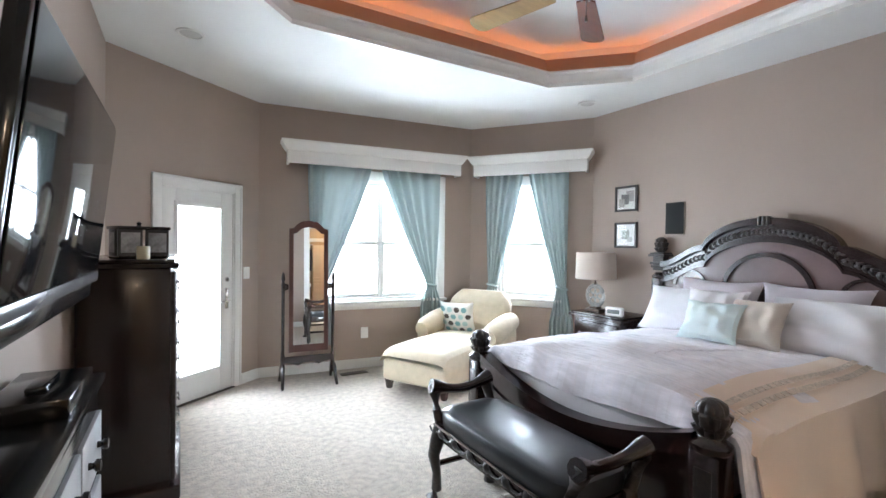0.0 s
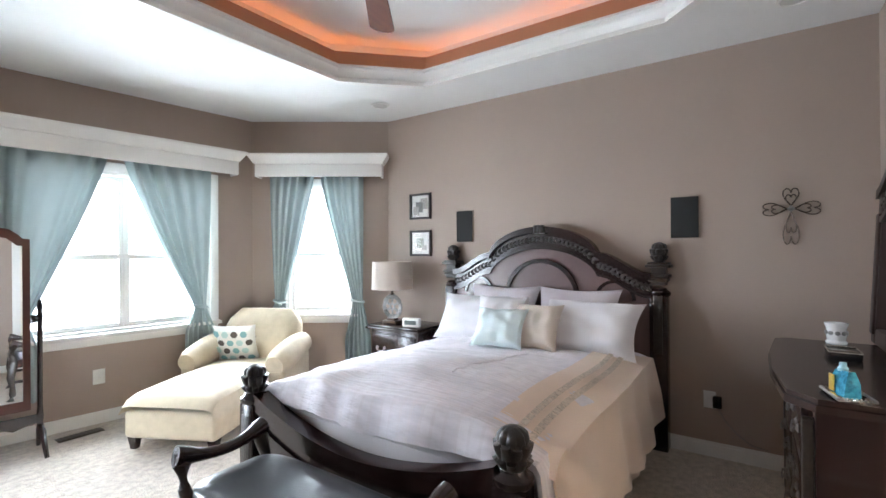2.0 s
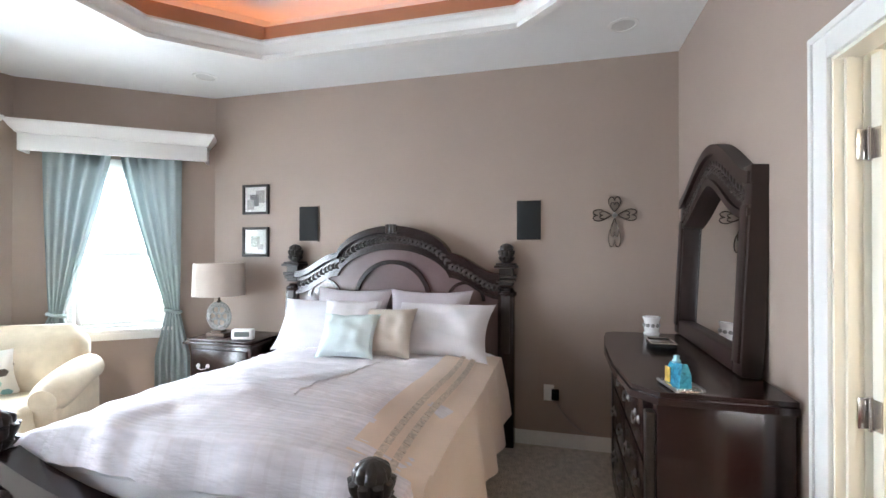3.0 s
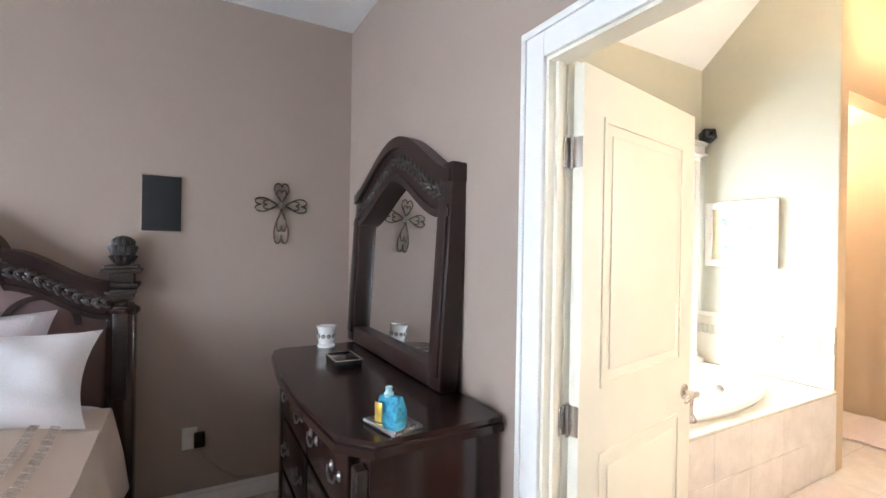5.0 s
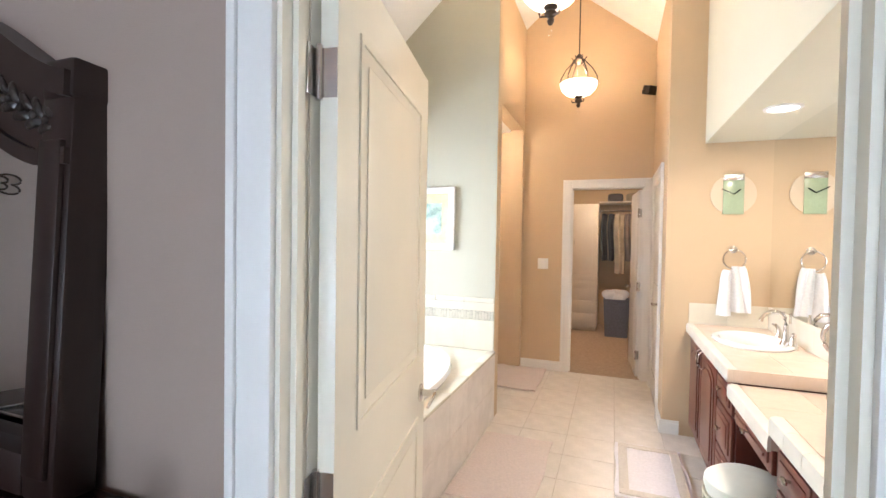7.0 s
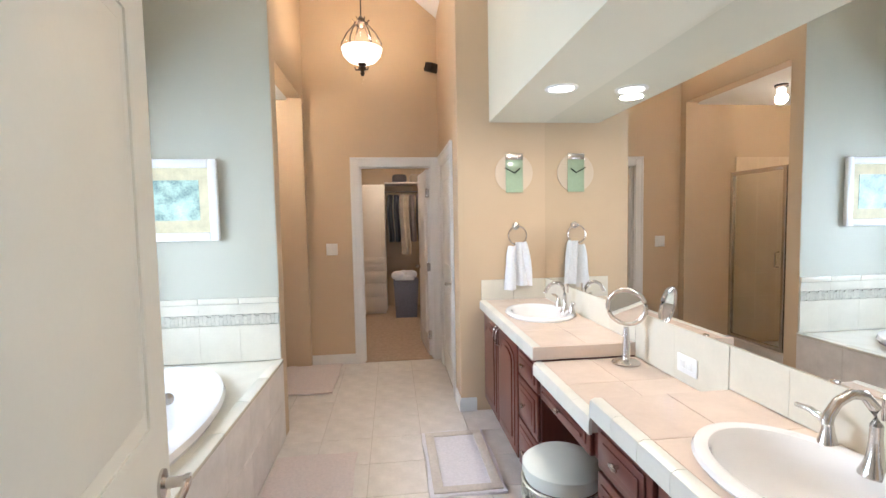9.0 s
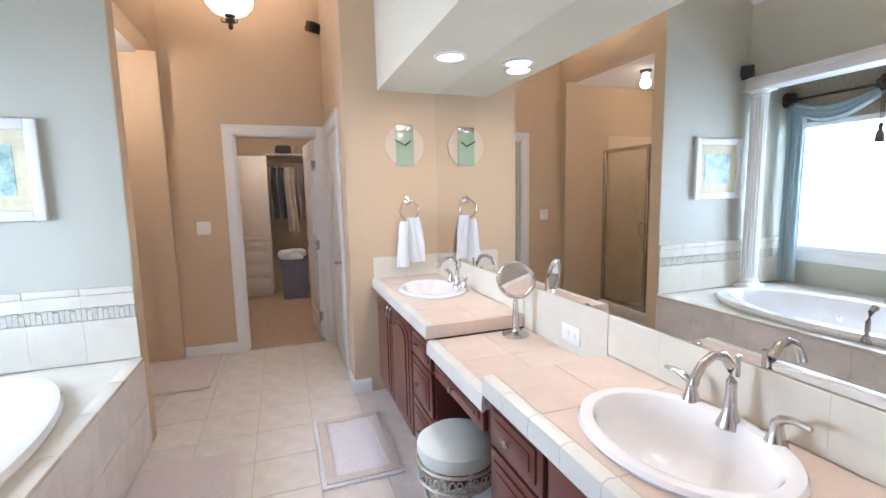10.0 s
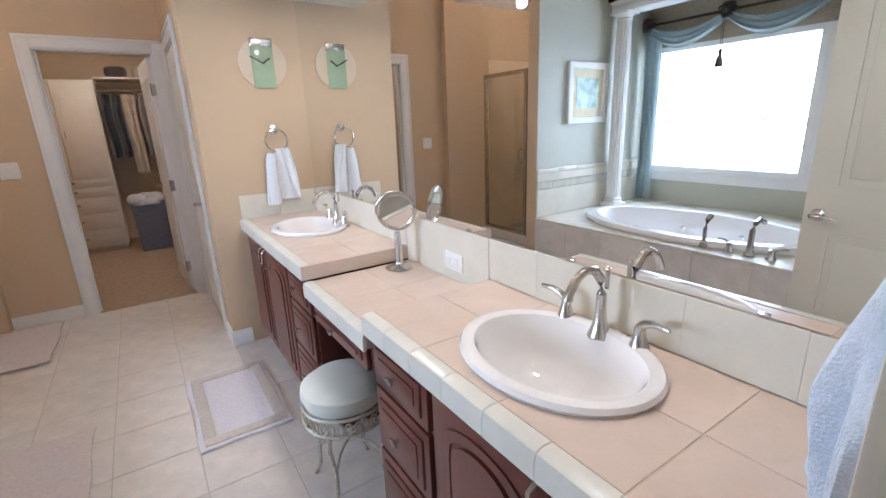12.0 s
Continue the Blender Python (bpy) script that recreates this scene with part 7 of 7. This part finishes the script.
col = thing("column", (4.48, -2.80, 0.55), "white fluted column at the end of the tub", "column")
bm = bmesh.new()
n_ = 48
rings = []
for z in (0.09, 1.70):
    rings.append([((0.062 + 0.004 * math.cos(16 * 2 * math.pi * i / n_)) * math.cos(2 * math.pi * i / n_), (0.062 + 0.004 * math.cos(16 * 2 * math.pi * i / n_)) * math.sin(2 * math.pi * i / n_), z) for i in range(n_)])
ring_loft(bm, rings)
part("shaft", bm, WHITE, col)
bm = bmesh.new()
box(bm, -0.088, 0.088, -0.088, 0.088, 0.0, 0.035, 0.003)
lathe(bm, [(0.085, 0.035), (0.088, 0.05), (0.075, 0.06), (0.078, 0.075), (0.066, 0.09)], 24)
part("base", bm, WHITE, col)
bm = bmesh.new()
lathe(bm, [(0.066, 1.70), (0.072, 1.715), (0.066, 1.73), (0.085, 1.755)], 24)
box(bm, -0.092, 0.092, -0.092, 0.092, 1.755, 1.775, 0.003)
part("capital", bm, WHITE, col)
bm = bmesh.new()
for o, z0_, z1_ in ((0.0, 2.325, 2.39), (0.02, 2.39, 2.405), (0.04, 2.405, 2.42)):
    box(bm, 4.42 - o, 4.62, -2.898, YB - 0.002, z0_, z1_, 0.003)
solid("trim_tub_beam", bm, WHITE, "white moulded beam over the tub", "beam", kind="structure")
"""Drapery at the tub window."""
tc = thing("tub_curtain", (0, 0, 0), "aqua side curtain at the tub window", "curtain")
part("cloth", sheet(bmesh.new(), lambda u, v: Vector((4.93 + 0.02 * math.sin(u * 34), -2.85 + 0.15 * u + 0.01 * math.sin(u * 9), 2.2 - 1.62 * v)), 40, 12), CURTAIN, tc)
sw = thing("swag_valance", (0, 0, 0), "aqua swag valance draped over dark bronze rosettes", "valance")
for y0_, y1_ in ((-2.86, -2.13), (-2.13, -1.40)):
    def swag(u, v, y0_=y0_, y1_=y1_):
        dip = 0.10 * math.sin(math.pi * u)
        return Vector((4.95 - 0.05 * math.sin(math.pi * u) - 0.018 * math.sin(v * 18), y0_ + (y1_ - y0_) * u, 2.25 - dip - (0.06 + 0.08 * math.sin(math.pi * u)) * v))
    part("swag", sheet(bmesh.new(), swag, 30, 14, 0.004), CURTAIN, sw)
for y_ in (-2.86, -2.13, -1.40):
    bm = bmesh.new()
    for k in range(7):
        a = 2 * math.pi * k / 7
        lump(bm, 0.06, 0.075, 0.05, pose(4.94, y_ + 0.045 * math.cos(a), 2.26 + 0.045 * math.sin(a)), 0.9, 10, 6)
    lump(bm, 0.09, 0.07, 0.07, pose(4.93, y_, 2.26), 0.9, 10, 6)
    part("rosette", bm, IRON, sw, "dark bronze rosette")
bm = bmesh.new()
tube(bm, [(4.98, -2.9, 2.26), (4.98, -1.36, 2.26)], 0.012, 8)
part("rod", bm, IRON, sw)

bm = bmesh.new()
prism(bm, [(-2.87, 2.04), (-1.36, 2.04), (-1.36, 2.50), (-2.87, 2.50)], 0.0, 0.02, Matrix(((0, 1, 0, 4.995), (1, 0, 0, 0), (0, 0, 1, 0), (0, 0, 0, 1))))
part("shade", bm, cloth("brown_woven_shade", (0.38, 0.32, 0.22), 0.1, vary=0.2, scale=40), sw, "brown woven shade behind the swags")
bm = bmesh.new()
for k in (-0.008, 0.008):
    tube(bm, [(4.90, -2.13 + k, 2.24), (4.90, -2.13 + k, 1.93)], 0.003, 6)
lathe(bm, [(0.0, 1.955), (0.014, 1.945), (0.018, 1.92), (0.012, 1.90), (0.026, 1.875), (0.034, 1.80), (0.0, 1.80)], 14, at=(4.90, -2.13, 0))
part("tassel", bm, cloth("dark_tassel", (0.10, 0.09, 0.06), 0), sw, "dark tassel on a cord")

"""Tile wainscot and picture on the tub's end wall."""
wc = tagged(new("wainscot"), "cream tile wainscot with a mosaic border behind the tub", "wainscot", kind="structure")
nw_ = 6
for k in range(nw_):
    a, b = 3.50 + 1.54 * k / nw_, 3.50 + 1.54 * (k + 1) / nw_
    for z0_, z1_ in ((0.555, 0.80), (0.875, 0.945)):
        part("tile", boxed(a + 0.0003, b - 0.0003, -2.899, -2.889, z0_, z1_ - 0.001, 0.0007, seg=1), SPLASH, wc, smooth=False)
    part("cap_tile", boxed(a + 0.001, b - 0.001, -2.899, -2.882, 0.946, 0.985, 0.004), SPLASH, wc)
MOS = material("mosaic_border", (0.57, 0.55, 0.46), 0.25, vary=0.12, scale=60, random_piece=0.07)
for k in range(60):
    a = 3.503 + 1.534 * k / 60
    h = (k * 7) % 3
    part("border_tile", boxed(a + 0.001, a + 0.0245, -2.899, -2.888, 0.803 + 0.008 * (h == 1), 0.872 - 0.012 * (h == 2)), MOS, wc, smooth=False)
pc = thing("framed_picture", (0, 0, 0), "white framed landscape print in blues and greens above the tub", "picture")
pc.matrix_basis = along((3.5, -2.90), (5.15, -2.90), 4.12 - 3.5, 0.002, 1.635)
bm = bmesh.new()
w_, h_, t_ = 0.54, 0.53, 0.055
for a in ((-w_ / 2, -w_ / 2 + t_), (w_ / 2 - t_, w_ / 2)):
    box(bm, a[0], a[1], 0, 0.03, -h_ / 2, h_ / 2, 0.006)
for a in ((-h_ / 2, -h_ / 2 + t_), (h_ / 2 - t_, h_ / 2)):
    box(bm, -w_ / 2 + t_, w_ / 2 - t_, 0, 0.029, a[0], a[1], 0.006)
part("frame", bm, WHITE, pc)
part("mat", boxed(-w_ / 2 + t_, w_ / 2 - t_, 0.001, 0.010, -h_ / 2 + t_, h_ / 2 - t_), material("yellow_mat", (0.62, 0.56, 0.36), 0.7, vary=0.15, scale=14), pc, smooth=False)
part("print", boxed(-0.15, 0.15, 0.010, 0.012, -0.13, 0.13), material("blue_green_print", (0.14, 0.30, 0.40), 0.4, vary=0.7, scale=12, tint=(0.42, 0.55, 0.45)), pc, smooth=False)


# ---- bathroom: pendants, speakers, shower, mats ----
def pendant(x, y, zb, label):
    """A bowl pendant whose lowest point is at zb."""
    p = thing("pendant_light", (x, y, zb), label, "pendant light", "bathroom pendants")
    bm = bmesh.new()
    lathe(bm, [(0.0, 0.16), (0.06, 0.165), (0.12, 0.19), (0.158, 0.235), (0.172, 0.285), (0.166, 0.285), (0.15, 0.238), (0.11, 0.198), (0.0, 0.175)], 32)
    part("bowl", bm, ALABASTER, p, "glowing alabaster glass bowl")
    bm = bmesh.new()
    lathe(bm, [(0.0, 0.06), (0.012, 0.065), (0.02, 0.085), (0.012, 0.10), (0.03, 0.115), (0.035, 0.13), (0.02, 0.145), (0.04, 0.158), (0.04, 0.168), (0.0, 0.17)], 16)
    for k in range(3):
        a = 2 * math.pi * k / 3 + 0.4
        tube(bm, [(0.02 * math.cos(a), 0.02 * math.sin(a), 0.11), (0.06 * math.cos(a), 0.06 * math.sin(a), 0.105), (0.065 * math.cos(a), 0.065 * math.sin(a), 0.125)], 0.006, 6)
    part("finial", bm, IRON, p, "dark bronze finial")
    bm = bmesh.new()
    lump(bm, 0.026, 0.026, 0.038, pose(0, 0, 0.02), 1.0, 10, 8)
    tube(bm, [(0, 0, 0.035), (0, 0, 0.065)], 0.0015, 5)
    part("crystal_drop", bm, GLASS, p, "clear crystal drop")
    for k in range(6):
        a = 2 * math.pi * k / 6
        bm = bmesh.new()
        c, s = math.cos(a), math.sin(a)
        tube(bm, [(0.172 * c, 0.172 * s, 0.285), (0.165 * c, 0.165 * s, 0.34), (0.12 * c, 0.12 * s, 0.42), (0.065 * c, 0.065 * s, 0.48), (0.05 * c, 0.05 * s, 0.51), (0.07 * c, 0.07 * s, 0.53)], 0.006, 6)
        part("arm", bm, IRON, p)
    bm = bmesh.new()
    lathe(bm, [(0.02, 0.46), (0.055, 0.49), (0.06, 0.50), (0.03, 0.515), (0.035, 0.53), (0.012, 0.56), (0.0, 0.57)], 18)
    part("crown", bm, IRON, p)
    for k in range(12):
        a = 2 * math.pi * k / 12
        bm = bmesh.new()
        for j in range(4):
            r = 0.15 - 0.022 * j
            lump(bm, 0.013, 0.013, 0.018, pose(r * math.cos(a), r * math.sin(a), 0.33 + 0.035 * j), 1.0, 6, 4)
        part("crystal_string", bm, GLASS, p)
    top_ = vault_z(x) - zb
    bm = bmesh.new()
    tube(bm, [(0, 0, 0.56), (0, 0, top_ - 0.02)], 0.006, 8)
    lathe(bm, [(0.012, top_ - 0.10), (0.06, top_ - 0.06), (0.065, top_ + 0.02)], 18)
    part("stem", bm, IRON, p)
    return p


pendant(2.945, -3.77, 2.66, "alabaster bowl pendant with bronze scrolls and crystals, lit")
pendant(2.96, -1.90, 2.60, "alabaster bowl pendant with bronze scrolls and crystals, lit")
for at_, t_ in (((2.30, -4.42, 3.02), 40), ((4.36, -2.84, 2.47), -120)):
    s_ = thing("surround_speaker", at_, "small black surround speaker on a bracket", "speaker")
    s_.matrix_basis = pose(*at_, 0, 0, t_) @ pose(0, 0, 0, -18, 0, 0)
    part("case", boxed(-0.05, 0.05, -0.04, 0.06, -0.045, 0.045, 0.008), BLACK, s_)
    bm = bmesh.new()
    tube(bm, [(0, -0.03, 0), (0, -0.07, -0.01), (0, -0.09, -0.01)], 0.01, 8)
    part("bracket", bm, BLACK, s_)
plate("light_switch", along((2.13, YC), (5.1, YC), 3.345 - 2.13, 0, 1.20), 0.115, 0.12, "white double light switch beside the closet doorway", slots="switch")

sh = thing("shower_screen", (4.20, -3.02, 0), "framed glass shower door with nickel rails", "shower door")
SHM = CHROME
SHOWER_TILE = material("tan_shower_tile", (0.66, 0.53, 0.37), 0.3, vary=0.08, scale=9.0, random_piece=0.04)
bm = bmesh.new()
for y0_, y1_ in ((-0.04, -0.005), (-0.72, -0.68), (-0.77, -0.73), (-1.46, -1.42)):
    box(bm, -0.02, 0.02, y0_, y1_, 0.10, 1.95, 0.003)
for z0_, z1_ in ((0.10, 0.14), (1.91, 1.95)):
    box(bm, -0.0195, 0.0195, -0.68, -0.04, z0_, z1_, 0.003)
    box(bm, -0.0195, 0.0195, -1.42, -0.77, z0_, z1_, 0.003)
part("frame", bm, SHM, sh, "brushed nickel frame")
part("pane", boxed(-0.004, 0.004, -0.68, -0.04, 0.14, 1.91), SHOWER_GLASS, sh, smooth=False).visible_shadow = False
dd = part("door", boxed(-0.004, 0.004, -1.42, -0.77, 0.14, 1.91), SHOWER_GLASS, sh, smooth=False)
dd.visible_shadow = False
bm = bmesh.new()
tube(bm, [(-0.02, -0.80, 0.95), (-0.06, -0.80, 0.95), (-0.06, -0.80, 1.10), (-0.02, -0.80, 1.10)], 0.008, 8)
part("handle", bm, CHROME, dd)
part("kerb", boxed(-0.05, 0.05, -1.463, -0.002, 0.0, 0.10, 0.006), TILE, sh, "tan tiled kerb")
for nm, a in (("wall_shower_tile_back", (4.25, 5.04, YC + 0.001, YC + 0.010)), ("wall_shower_tile_side", (4.25, 5.04, -3.09, -3.081))):
    sti = tagged(new(nm), "tan tiled shower wall", "tiled wall", kind="structure")
    for i in range(3):
        for j in range(8):
            part("tile", boxed(a[0] + 0.263 * i + 0.001, a[0] + 0.263 * (i + 1) - 0.001, a[2], a[3], 0.02 + 0.263 * j, 0.02 + 0.263 * (j + 1) - 0.002), SHOWER_TILE, sti, smooth=False)
sti = tagged(new("wall_shower_tile_end"), "tan tiled shower wall", "tiled wall", kind="structure")
for i in range(5):
    for j in range(8):
        part("tile", boxed(5.030, 5.039, -4.475 + 0.278 * i + 0.001, -4.475 + 0.278 * (i + 1) - 0.001, 0.02 + 0.263 * j, 0.02 + 0.263 * (j + 1) - 0.002), SHOWER_TILE, sti, smooth=False)
cd = thing("shower_caddy", (4.88, -4.15, 1.35), "chrome shower caddy with bottles on the shower wall", "shower caddy")
bm = bmesh.new()
for z in (0.0, 0.25, 0.42):
    tube(bm, [(0.12, -0.12, z), (0.0, -0.12, z), (0.0, 0.12, z), (0.12, 0.12, z)], 0.004, 6)
for y in (-0.1, 0.1):
    tube(bm, [(0.13, y, -0.02), (0.13, y, 0.62)], 0.004, 6)
part("wire_rack", bm, CHROME, cd)
for k, (y, z, c) in enumerate(((-0.07, 0.0, (0.1, 0.35, 0.5)), (0.02, 0.0, (0.6, 0.6, 0.62)), (0.08, 0.25, (0.05, 0.08, 0.2)), (-0.03, 0.25, (0.5, 0.15, 0.1)))):
    bm = bmesh.new()
    lathe(bm, [(0.03, 0), (0.03, 0.13), (0.012, 0.15), (0.012, 0.18), (0, 0.181)], 14, at=(0.06, y, z))
    part("bottle", bm, material("bottle_plastic", c, 0.3), cd)
sd = thing("shower_ceiling_light", (4.1, -3.75, 2.70), "small lit alcove ceiling light", "ceiling light")
bm = bmesh.new()
lathe(bm, [(0.06, 0), (0.055, -0.02), (0.03, -0.03)], 18)
part("base", bm, IRON, sd)
bm = bmesh.new()
lump(bm, 0.075, 0.075, 0.07, pose(0, 0, -0.055), 1.0, 14, 8)
part("globe", bm, BULB, sd, "glowing frosted globe")


def mat_rug(name, x0, x1, y0, y1, m_, label, border=None):
    r = thing(name, (0, 0, 0), label, "bath mat")

    def fn(u, v):
        return Vector((x0 + (x1 - x0) * u + 0.006 * math.sin(v * 9), y0 + (y1 - y0) * v + 0.005 * math.sin(u * 8), 0.014 + 0.004 * noise.noise(Vector((u * 6, v * 8, x0)))))
    part("cloth", sheet(bmesh.new(), fn, 24, 30, 0.012), m_, r)
    if border:
        k, w = 0.02, 0.055
        for a in ((x0 + k, x1 - k, y0 + k, y0 + k + w), (x0 + k, x1 - k, y1 - k - w, y1 - k), (x0 + k, x0 + k + w, y0 + k + w, y1 - k - w), (x1 - k - w, x1 - k, y0 + k + w, y1 - k - w)):
            part("border", boxed(a[0], a[1], a[2], a[3], 0.012, 0.0225, 0.003), border, r)


mat_rug("bath_mat", 2.14, 2.56, -2.80, -2.07, RUG_WHITE, "white bath mat with a woven border in front of the vanity", cloth("pale_beige_border", (0.66, 0.60, 0.53), 0, vary=0.12, scale=60, bump=1.0, bump_scale=180))
mat_rug("bath_mat", 2.98, 3.47, -2.61, -1.72, RUG, "pinkish beige bath mat beside the tub")
mat_rug("bath_mat", 3.27, 3.80, -4.42, -3.64, RUG, "beige bath mat at the shower alcove")
bt_ = thing("hanging_towel", (1.765, -0.022, 0), "pale blue terry towel hanging from a ring by the door", "towel")
bm = bmesh.new()
rings = []
for j in range(15):
    t = j / 14
    z = 1.20 - 0.42 * t
    ring = []
    for i in range(40):
        a = 2 * math.pi * i / 40
        k = 1 + 0.20 * math.sin(4 * a + 2.6 * t) + 0.12 * math.sin(7 * a - 5 * t) + 0.10 * noise.noise(Vector((math.cos(a) * 2, math.sin(a) * 2, t * 6)))
        w = 0.036 + 0.048 * min(1, t * 2.2)
        ring.append((w * 1.15 * k * math.cos(a), -0.085 + 0.75 * w * k * math.sin(a), z + 0.012 * math.sin(3 * a + t)))
    rings.append(ring)
ring_loft(bm, rings)
part("cloth", bm, BLUE_TOWEL, bt_)
bm = bmesh.new()
lathe(bm, [(0.026, 0.0), (0.026, 0.008), (0.010, 0.014), (0.010, 0.085), (0.0, 0.09)], 14, m=pose(0, 0, 1.33, 90, 0, 0))
tube(bm, [(0.07 * math.sin(2 * math.pi * i / 24), -0.08, 1.26 + 0.07 * math.cos(2 * math.pi * i / 24)) for i in range(25)], 0.005, 8)
part("ring", bm, CHROME, bt_, "brushed nickel towel ring")

# ---- closet ----
cl = thing("closet_cabinet", (2.855, -7.13, 0), "tall warm white closet cabinet with doors above drawers", "cabinet")
part("body", boxed(-0.02, 0.80, -0.42, 0.16, 0.06, 2.06, 0.003), PALE_WOOD, cl)
part("plinth", boxed(-0.0, 0.78, -0.40, 0.12, 0.0, 0.06), PALE_WOOD, cl, smooth=False)
z = 0.08
for h in (0.22, 0.21, 0.20, 0.12, 0.10):
    bm = bmesh.new()
    box(bm, 0.0, 0.78, 0.16, 0.184, z, z + h - 0.018, 0.005)
    box(bm, 0.05, 0.73, 0.182, 0.189, z + 0.03, z + h - 0.042, 0.003)
    d_ = part("drawer", bm, PALE_WOOD, cl)
    bm = bmesh.new()
    lathe(bm, [(0.006, 0), (0.006, 0.012), (0.014, 0.018), (0.0, 0.026)], 10, m=pose(0.39, 0.188, z + h / 2, -90, 0, 0))
    part("knob", bm, CHROME, d_)
    z += h
for k in range(2):
    a = 0.0 + 0.39 * k
    bm = bmesh.new()
    box(bm, a, a + 0.380, 0.16, 0.184, z, 2.04, 0.005)
    box(bm, a + 0.06, a + 0.322, 0.182, 0.190, z + 0.06, 1.98, 0.004)
    d_ = part("door", bm, PALE_WOOD, cl)
    bm = bmesh.new()
    tube(bm, [(a + (0.35 if k == 0 else 0.03), 0.18, 1.40), (a + (0.35 if k == 0 else 0.03), 0.20, 1.42), (a + (0.35 if k == 0 else 0.03), 0.20, 1.46), (a + (0.35 if k == 0 else 0.03), 0.18, 1.48)], 0.005, 6)
    part("handle", bm, CHROME, d_)
cr_ = thing("clothes_rail", (2.2, -7.15, 0), "closet hanging rail and shelf", "rail")
bm = bmesh.new()
tube(bm, [(-0.63, 0, 1.95), (0.63, 0, 1.95)], 0.014, 8)
part("rail", bm, CHROME, cr_)
part("shelf", boxed(-0.645, 0.63, -0.4, 0.12, 2.08, 2.10), PALE_WOOD, cr_, smooth=False)
for k, (x, c, lbl) in enumerate(((2.62, (0.02, 0.02, 0.025), "black"), (2.52, (0.02, 0.02, 0.03), "black"), (2.42, (0.55, 0.46, 0.33), "cream"), (2.33, (0.50, 0.40, 0.28), "tan"), (2.24, (0.25, 0.2, 0.18), "brown"), (2.12, (0.05, 0.05, 0.06), "black"))):
    g = thing("hanging_garment", (x + 0.14, -7.15, 0), lbl + " garment on a hanger in the closet", "garment", "closet clothes")
    ln = 0.95 if k in (2, 3) else 0.75

    def gar(u, v, k=k, ln=ln):
        w = 0.05 + 0.17 * min(1, v * 5) if v < 0.2 else 0.22 + 0.03 * v
        return Vector((0.03 * math.sin(u * 9 + k) + 0.012 * math.sin(v * 5), (2 * u - 1) * w, 1.90 - ln * v))
    part("cloth", sheet(bmesh.new(), gar, 20, 16, 0.03), cloth("garment_cloth", c, 0, vary=0.2), g)
    bm = bmesh.new()
    tube(bm, [(0, 0, 1.89), (0, 0, 1.93), (0, 0.015, 1.955), (0, 0.0, 1.967), (0, -0.012, 1.958)], 0.003, 5)
    part("hanger", bm, CHROME, g)
hp = thing("laundry_hamper", (2.54, -6.75, 0), "grey laundry hamper heaped with white clothes", "hamper")
bm = bmesh.new()
ring_loft(bm, [[(sx * a, sy * b, z) for sx, sy in ((-1, -1), (1, -1), (1, 1), (-1, 1))] for a, b, z in ((0.16, 0.13, 0), (0.19, 0.16, 0.58), (0.175, 0.145, 0.58), (0.15, 0.12, 0.03))])
part("basket", bm, material("grey_hamper_plastic", (0.16, 0.17, 0.22), 0.5, vary=0.2, scale=40, bump=0.6, bump_scale=90), hp)
bm = bmesh.new()
for k in range(5):
    lump(bm, 0.2, 0.16, 0.14, pose(-0.08 + 0.05 * k, 0.05 * math.sin(k * 2.2), 0.62 + 0.03 * math.cos(k * 3)), 0.9, 12, 8)
part("clothes", bm, TOWEL, hp)
for k in range(4):
    b_ = thing("shelf_bundle", (1.75 + 0.28 * k, -7.25, 2.101), "dark folded bundle on the closet shelf", "bundle", "closet shelf bundles")
    bm = bmesh.new()
    lump(bm, 0.24, 0.30, 0.14, pose(0, 0, 0.07), 0.5, 16, 8)
    part("cloth", bm, cloth("dark_bundle", (0.06, 0.05, 0.05) if k % 2 else (0.35, 0.28, 0.2), 0, vary=0.3), b_)

# ---- bathroom floor tiles, last ----
fl = bpy.data.objects["floor_bath"]
tile_mesh = None
T = 0.335
ix = 0
x = 1.56
while x < 4.2:
    y = YC
    j = 0
    while y < -0.07:
        x1_, y1_ = min(x + T, 4.2), min(y + T, -0.068)
        if (x < 3.5 or y < -3.02) and not (x1_ < 1.98) and not (x1_ < 2.25 and y < -3.2):
            if tile_mesh is None or abs(x1_ - x - T) > 1e-4 or abs(y1_ - y - T) > 1e-4:
                ob = part("tile", boxed(0.002, x1_ - x - 0.002, 0.002, y1_ - y - 0.002, -0.006, 0.0, 0.0015, seg=1), TILE, fl, smooth=False)
                if abs(x1_ - x - T) < 1e-4 and abs(y1_ - y - T) < 1e-4:
                    tile_mesh = ob.data
            else:
                ob = new("tile", tile_mesh)
                ob.parent = fl
            ob.matrix_basis = pose(x, y, 0)
        y += T
    x += T
